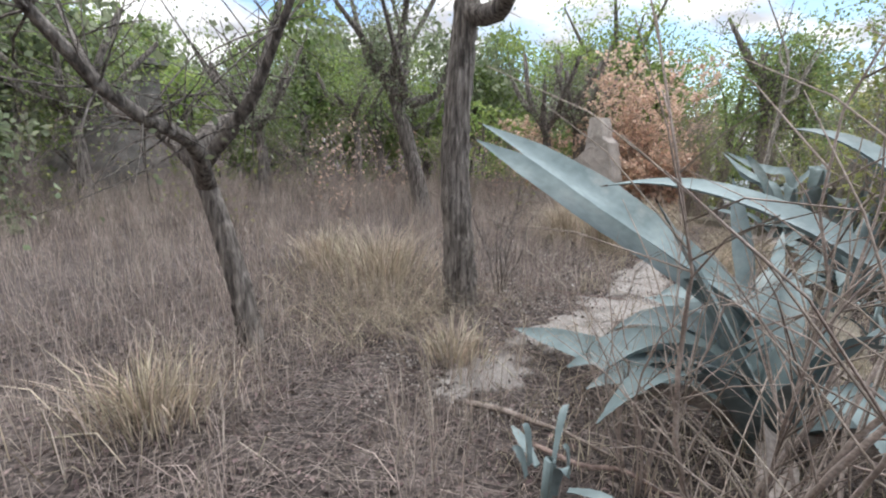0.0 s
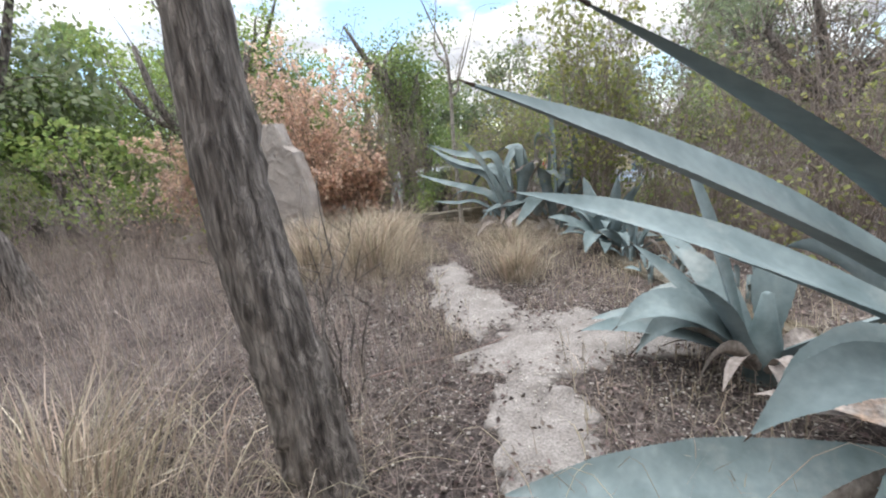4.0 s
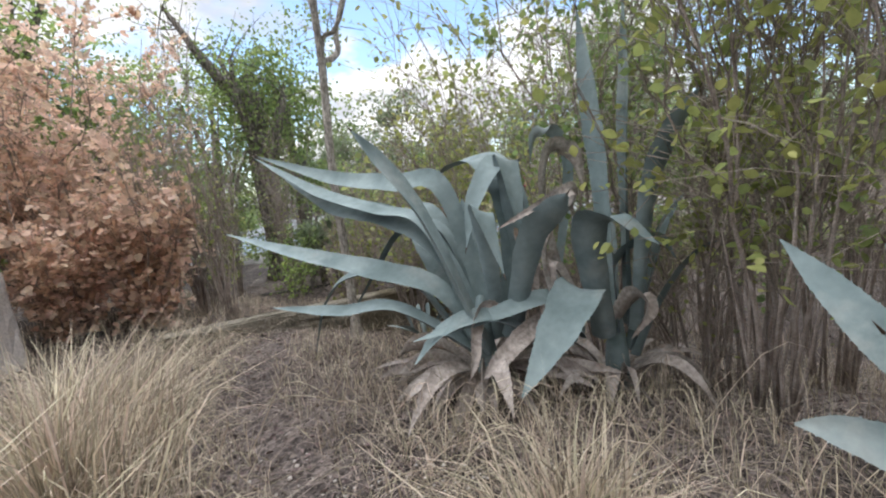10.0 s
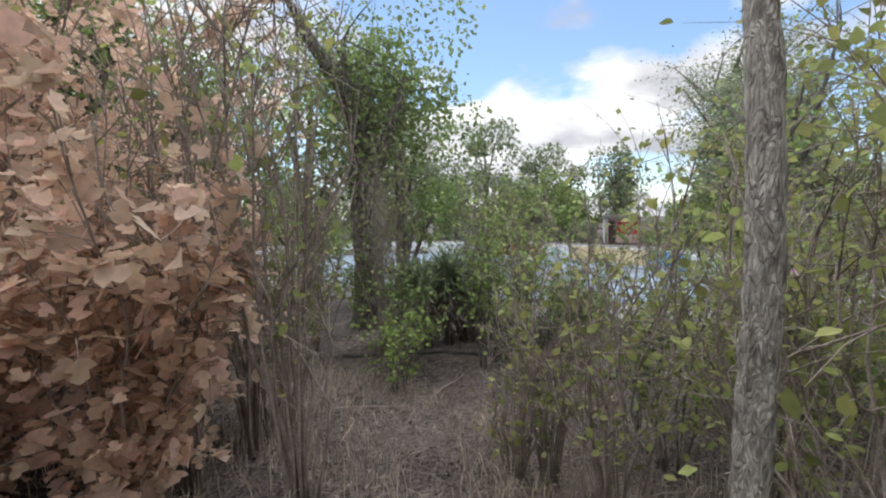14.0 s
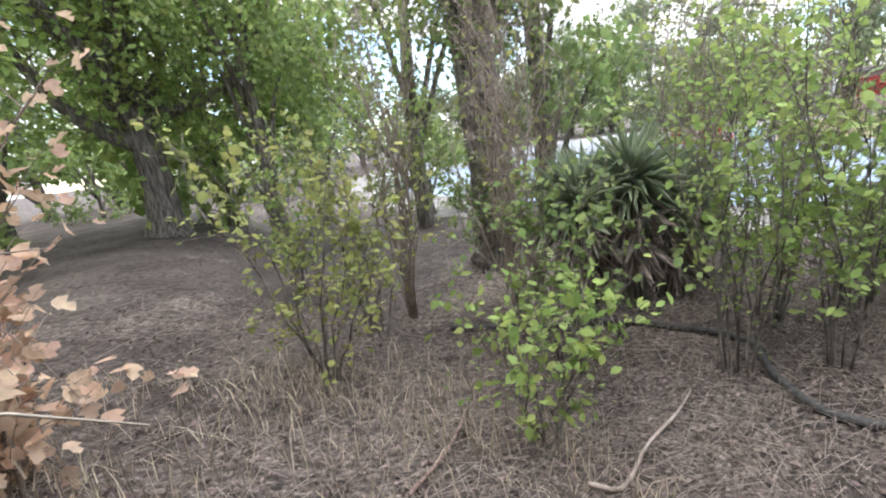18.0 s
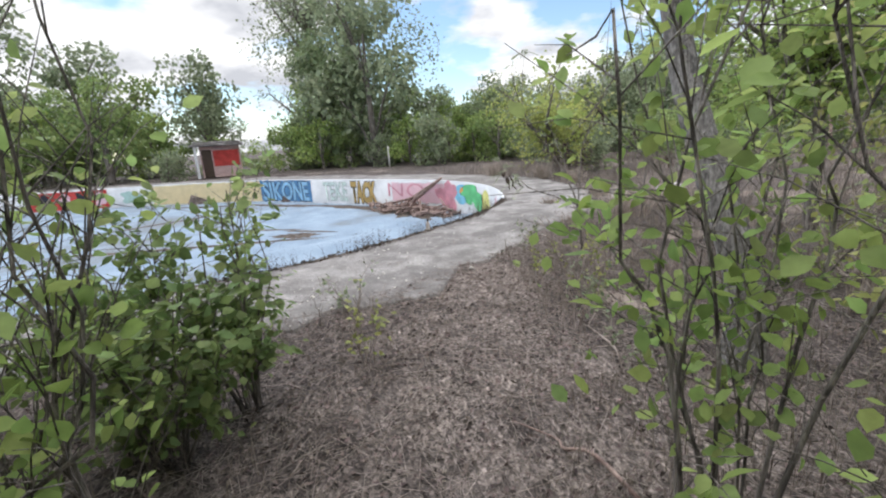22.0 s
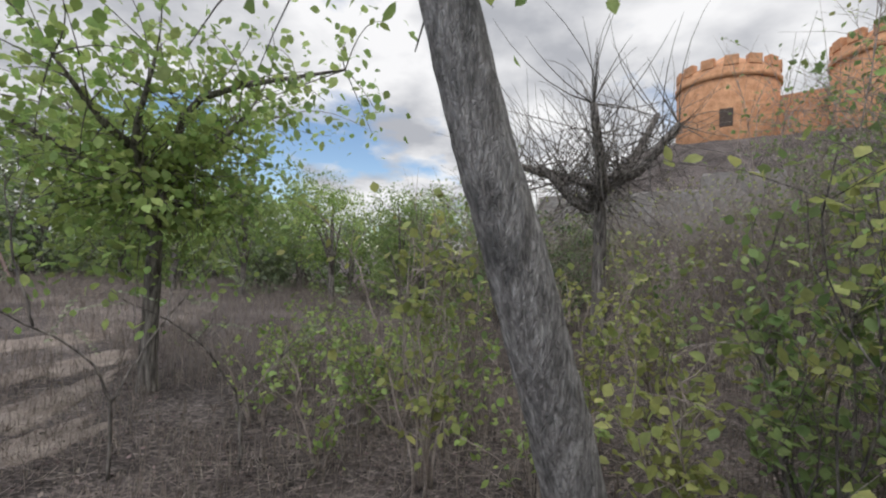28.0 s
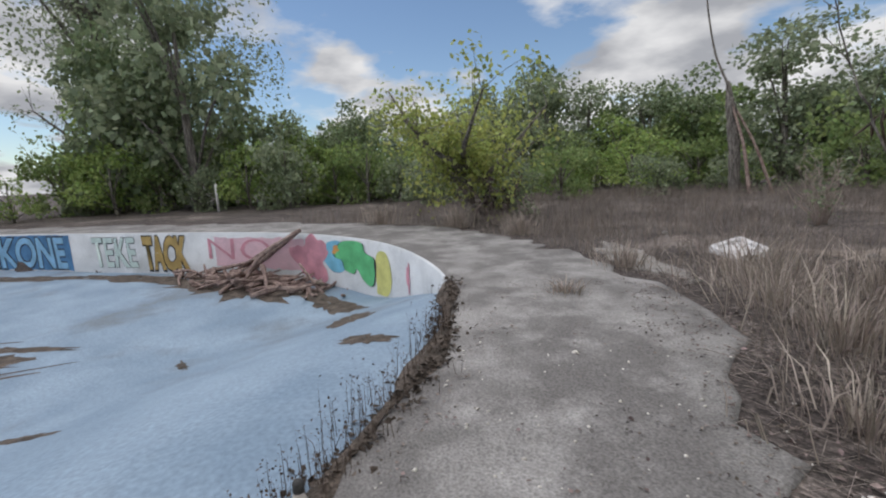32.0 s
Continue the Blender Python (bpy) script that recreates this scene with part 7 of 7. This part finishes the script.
rng = np.random.default_rng(5)
north = lambda p: (p[:, 0] < 0.7 + (p[:, 1] - 3) * 0.42)
g = Geo()
xy = scatter(70000, -12, 5, 0.3, 19, lambda p: (wave(p[:, 0], p[:, 1], 1.3, 3) + rng.normal(0, 0.5, len(p)) > -0.35) & north(p) & (from_walk(p) > 0.25), rng)
blades(g, xy, rng.uniform(0.08, 0.42, len(xy)) * (0.6 + 0.4 * rng.random(len(xy))), np.full(len(xy), 0.0055), 0.55, rng)
xy = scatter(9000, -12, 5, 1.2, 18, lambda p: (wave(p[:, 0], p[:, 1], 1.7, 6) > -0.5) & north(p) & (from_walk(p) > 0.35), rng)
stalks(g, xy, rng.uniform(0.25, 0.7, len(xy)) + 0.45 * step(from_walk(xy), 3, 8) * rng.random(len(xy)), rng)
tagged(part("dry_weeds", g, M_WEED), "dense grey-brown dry weeds", "weeds", kind="stuff")
g = Geo()
xy = scatter(70000, 0.2, 9.5, 1.5, 15, lambda p: ~north(p) & (wave(p[:, 0], p[:, 1], 0.9, 5) + rng.normal(0, 0.6, len(p)) > 0.25) & (from_walk(p) > 0.15) & (on_slab(p) < 0.05), rng)
blades(g, xy, rng.uniform(0.05, 0.3, len(xy)), np.full(len(xy), 0.005), 0.8, rng)
xy = scatter(6000, 3.6, 6.6, 5.8, 10.5, lambda p: (from_walk(p) > 0.15), rng)
blades(g, xy, rng.uniform(0.04, 0.2, len(xy)), np.full(len(xy), 0.005), 0.9, rng)
xy = scatter(1500, 0.2, 9.5, 1.5, 15, lambda p: ~north(p) & (from_walk(p) > 0.4), rng)
stalks(g, xy, rng.uniform(0.15, 0.4, len(xy)), rng)
tagged(part("dry_grass", g, M_STRAW), "thin straw-coloured grass in the clearing", "grass", kind="stuff")
g = Geo()
off_path = lambda p: (rim_gap(p[:, 0], p[:, 1]) > 2.2) & (from_walk(p) > 0.2)
xy = scatter(80000, 8.5, 32, -8, 13, lambda p: off_path(p) & (wave(p[:, 0], p[:, 1], 1.1, 5) + rng.normal(0, 0.5, len(p)) > 0.45 - 0.6 * step(from_walk(p), 3, 10)), rng)
hh = rng.uniform(0.03, 0.14, len(xy)) + 0.34 * step(from_walk(xy), 2.5, 9) * rng.random(len(xy))
blades(g, xy, hh, np.full(len(xy), 0.0055), 0.5, rng)
xy = scatter(14000, 7, 18, 8, 15, lambda p: off_path(p) & (wave(p[:, 0], p[:, 1], 0.8, 4) + rng.normal(0, 0.5, len(p)) > 0.1), rng)
blades(g, xy, rng.uniform(0.03, 0.15, len(xy)), np.full(len(xy), 0.0045), 0.8, rng)
xy = scatter(1600, 7, 18, 8, 15, lambda p: off_path(p) & (from_walk(p) > 0.5), rng)
stalks(g, xy, rng.uniform(0.1, 0.3, len(xy)), rng, 3)
xy = scatter(9000, 9.5, 19, 2, 10.5, lambda p: off_path(p) & (from_walk(p) > 0.6) & (wave(p[:, 0], p[:, 1], 1.2, 4) > -0.4), rng)
stalks(g, xy, rng.uniform(0.06, 0.3, len(xy)), rng, 3)
xy = scatter(8000, 12, 32, -8, 12, lambda p: off_path(p) & (from_walk(p) > 1.0) & (wave(p[:, 0], p[:, 1], 1.6, 2) > -0.2), rng)
stalks(g, xy, rng.uniform(0.12, 0.3, len(xy)) + 0.25 * step(from_walk(xy), 4, 7), rng)
tagged(part("dry_grass", g, M_FIELD), "short dry grass stalks and dead weeds", "grass", kind="stuff")
g = Geo()
xy = scatter(380000, -4, 24, -2, 17, lambda p: (from_walk(p) < 1.2 + 6 * rng.random(len(p)) ** 2) & (rim_gap(p[:, 0], p[:, 1]) > 1.9) & (on_slab(p) + 0.35 * wave(p[:, 0], p[:, 1], 0.3, 2) < rng.uniform(-0.1, 0.5, len(p)) + 1.2 * (wave(p[:, 0], p[:, 1], 0.21, 7) + rng.normal(0, 0.15, len(p)) > 0.5)), rng)
n = len(xy)
p = np.column_stack([xy, ground_z(xy[:, 0], xy[:, 1]) + rng.uniform(0.003, 0.03, n) + 0.03 * (on_slab(xy) > 0.02)])
leaves(g, p, rng.normal(0, 1, (n, 3)) * np.array([1, 1, 0.3]), rng.uniform(0.016, 0.052, n), (LEAF_QUAD[0] * np.array([0.75, 1, 1.6]), [], LEAF_QUAD[2]), rng, 0.75)
tagged(part("fallen_leaves", g, M_LITTER), "brown fallen leaves and bark scraps", "litter", kind="stuff")
g = Geo()
xy = scatter(150000, 8, 24, 5, 16, lambda p: (rim_gap(p[:, 0], p[:, 1]) > 0.05) & (rim_gap(p[:, 0], p[:, 1]) < 2.15) & (from_walk(p) < 5) & (0.6 * wave(p[:, 0], p[:, 1], 0.45, 4) + 0.5 * wave(p[:, 0], p[:, 1], 0.16, 2) + rng.normal(0, 0.22, len(p)) + 0.5 * step(rim_gap(p[:, 0], p[:, 1]), 1.3, 2.2) > 0.5), rng)
n = len(xy)
p = np.column_stack([xy, RIM_Z + 0.008 + rng.uniform(0.002, 0.012, n)])
leaves(g, p, rng.normal(0, 1, (n, 3)) * np.array([1, 1, 0.12]), rng.uniform(0.008, 0.03, n), LEAF_QUAD, rng, 0.9)
tagged(part("path_litter", g, M_LITTER), "dark leaf scraps and dirt blown on to the concrete path", "litter", kind="stuff")
g = Geo()
xy = scatter(95000, -4, 21, -1, 17, lambda p: (from_walk(p) < 1.0 + 6 * rng.random(len(p)) ** 2) & (rim_gap(p[:, 0], p[:, 1]) > 1.9) & (on_slab(p) < 0.1), rng)
n = len(xy)
p = np.column_stack([xy, ground_z(xy[:, 0], xy[:, 1]) + rng.uniform(0.01, 0.05, n)])
ax = unit(rng.normal(0, 1, (n, 3)) * np.array([1, 1, 0.12])) * rng.uniform(0.05, 0.2, n)[:, None]
thin_lines(g, np.stack([p - ax, p + ax], axis=1), 0.0022, 0.0013)
tagged(part("fallen_twigs", g, M_BRUSH), "fallen dry twigs and straw", "litter", kind="stuff")
g = Geo()
xy = scatter(5200, 0, 21, 2, 13, lambda p: (from_walk(p) < 3.2) & (rim_gap(p[:, 0], p[:, 1]) > 0.2) & ((rim_gap(p[:, 0], p[:, 1]) < 2.2) | (p[:, 0] < 5)), rng)
n = len(xy)
d = rim_gap(xy[:, 0], xy[:, 1])
z = np.where(d < 2.15, RIM_Z + 0.004, ground_z(xy[:, 0], xy[:, 1]) + 0.012)
s = rng.uniform(0.005, 0.016, n) * np.where(rng.random(n) < 0.04, 2.2, 1)
oct_v = np.array([[1, 0, 0], [0, 1, 0], [-1, 0, 0], [0, -1, 0], [0, 0, 0.7], [0, 0, -0.5]])
v = np.column_stack([xy, z])[:, None] + s[:, None, None] * oct_v[None] * rng.uniform(0.7, 1.3, (n, 6, 1))
base = (np.arange(n) * 6)[:, None, None]
g.add(v, None, np.array([[0, 1, 4], [1, 2, 4], [2, 3, 4], [3, 0, 4], [1, 0, 5], [2, 1, 5], [3, 2, 5], [0, 3, 5]])[None] + base)
xy = scatter(16000, -0.5, 5.2, 2.5, 8, lambda p: (from_walk(p) < 2.6) & (wave(p[:, 0], p[:, 1], 0.7, 3) + rng.normal(0, 0.3, len(p)) > 0.1), rng)
n = len(xy)
s = rng.uniform(0.004, 0.012, n)
v = np.column_stack([xy, ground_z(xy[:, 0], xy[:, 1]) + 0.012 + 0.02 * (on_slab(xy) > 0.02)])[:, None] + s[:, None, None] * oct_v[None] * rng.uniform(0.7, 1.3, (n, 6, 1))
g.add(v, None, np.array([[0, 1, 4], [1, 2, 4], [2, 3, 4], [3, 0, 4], [1, 0, 5], [2, 1, 5], [3, 2, 5], [0, 3, 5]])[None] + (np.arange(n) * 6)[:, None, None])
tagged(part("gravel", g, M_PEBBLE), "small pale stones strewn on the ground", "gravel", kind="stuff")
# black weeds along the pool edge
g = Geo()
k = rng.integers(6, 75, 260) % RIM_N
xy = RIM_P[k] + RIM_OUT[k] * rng.normal(-0.02, 0.09, 260)[:, None]
zz = np.full(260, RIM_Z - 0.03)
for j in range(4):
    blades(g, xy + rng.normal(0, 0.05, xy.shape), rng.uniform(0.06, 0.28, 260) * (0.4 + 0.6 * (rng.random(260) > 0.6)), np.full(260, 0.005), 0.7, rng, zz)
k = (rng.choice([12, 17, 21, 26, 33, 41, 52, 60], 900) + rng.integers(-1, 2, 900)) % RIM_N
q = RIM_P[k] + RIM_OUT[k] * rng.normal(-0.06, 0.07, 900)[:, None] + _t[k] * rng.uniform(-0.25, 0.25, 900)[:, None]
h = rng.uniform(0.05, 0.34, 900)
blades(g, q, h, np.full(900, 0.004), 0.12, rng, np.full(900, RIM_Z - 0.04))
for j in range(3):
    leaves(g, np.column_stack([q + rng.normal(0, 0.018, q.shape), RIM_Z - 0.04 + h * rng.uniform(0.6, 1.05, 900)]), rng.normal(0, 1, (900, 3)), rng.uniform(0.008, 0.02, 900), LEAF_QUAD, rng, 0.2)
tagged(part("edge_weeds", g, M_SPINE), "thin blackened weeds in the crack along the pool", "weeds", kind="stuff")
# long fallen straw arching over the ground near the clumps
g = Geo()
c = np.array([(3.1, 7.3), (3.9, 8.7), (4.6, 6.9), (2.3, 8.4), (3.6, 5.8), (4.2, 9.6), (-0.7, 5.1), (0.2, 3.6), (5.0, 10.0), (-0.3, 3.7), (0.05, 4.1), (-0.9, 4.3), (4.4, 7.9), (3.7, 7.6), (4.6, 8.5), (4.7, 9.2)])
n = 4600
q = c[rng.integers(0, len(c), n)] + rng.normal(0, 0.45, (n, 2))
q = q[(from_walk(q) > 0.42) & (on_slab(q) < 0.2)]
n = len(q)
a, L = rng.uniform(0, 6.28, n), rng.uniform(0.3, 0.8, n)
d = np.column_stack([np.cos(a), np.sin(a)])
f = np.linspace(0, 1, 6)
line = np.empty((n, 6, 3))
line[:, :, :2] = q[:, None] + d[:, None] * (L[:, None] * f[None] ** 0.9)[..., None] * 0.8
line[:, :, 2] = ground_z(q[:, 0], q[:, 1])[:, None] + (L * rng.uniform(0.15, 0.75, n))[:, None] * (np.sin(f * 2.6) * 0.8)[None] + 0.01
thin_lines(g, line, 0.0022, 0.001)
tagged(part("fallen_straw", g, M_STRAW), "long arching stalks of dry straw", "straw", kind="stuff")
# crumpled bottle left standing at the pool edge
bottle = thing("bottle", (18.735, 10.69, RIM_Z + 0.012), "crumpled dirty pale plastic bottle with a dark cap", "bottle")
g = Geo()
tube(g, [(0, 0, 0), (0, 0, 0.006), (0.004, 0, 0.05), (-0.004, 0.004, 0.09), (0, 0, 0.125), (0.002, 0, 0.15), (0.002, 0, 0.165)], [0.028, 0.042, 0.04, 0.03, 0.033, 0.024, 0.017], 14, 0.3, rng)
part("body", g, M_BLOCK, bottle)
g = Geo()
tube(g, [(0.002, 0, 0.16), (0.002, 0, 0.168), (0.003, 0, 0.2), (0.003, 0, 0.206)], [0.016, 0.021, 0.021, 0.016], 12, 0.03, rng)
part("cap", g, M_HOSE, bottle, "dark plastic cap")
# black debris along the pool edge
g = Geo()
n = 5200
k = rng.integers(5, 75, n) % RIM_N
q = RIM_P[k] + _t[k] * rng.uniform(-0.2, 0.2, n)[:, None] + RIM_OUT[k] * (rng.normal(0.0, 0.07, n) + 0.05 * np.sin(_ar[k] * 2.3))[:, None]
d = rim_gap(q[:, 0], q[:, 1])
z = np.where(d > 0, RIM_Z + 0.01, np.maximum(floor_z(q[:, 0], q[:, 1]) + 0.01, RIM_Z - 0.09)) + rng.uniform(0, 0.02, n)
leaves(g, np.column_stack([q, z]), rng.normal(0, 1, (n, 3)) * np.array([1, 1, 0.5]), rng.uniform(0.015, 0.06, n), LEAF_QUAD, rng, 0.5)
tagged(part("rim_debris", g, M_DIRT), "dark rotting leaves along the pool edge", "litter", kind="stuff")
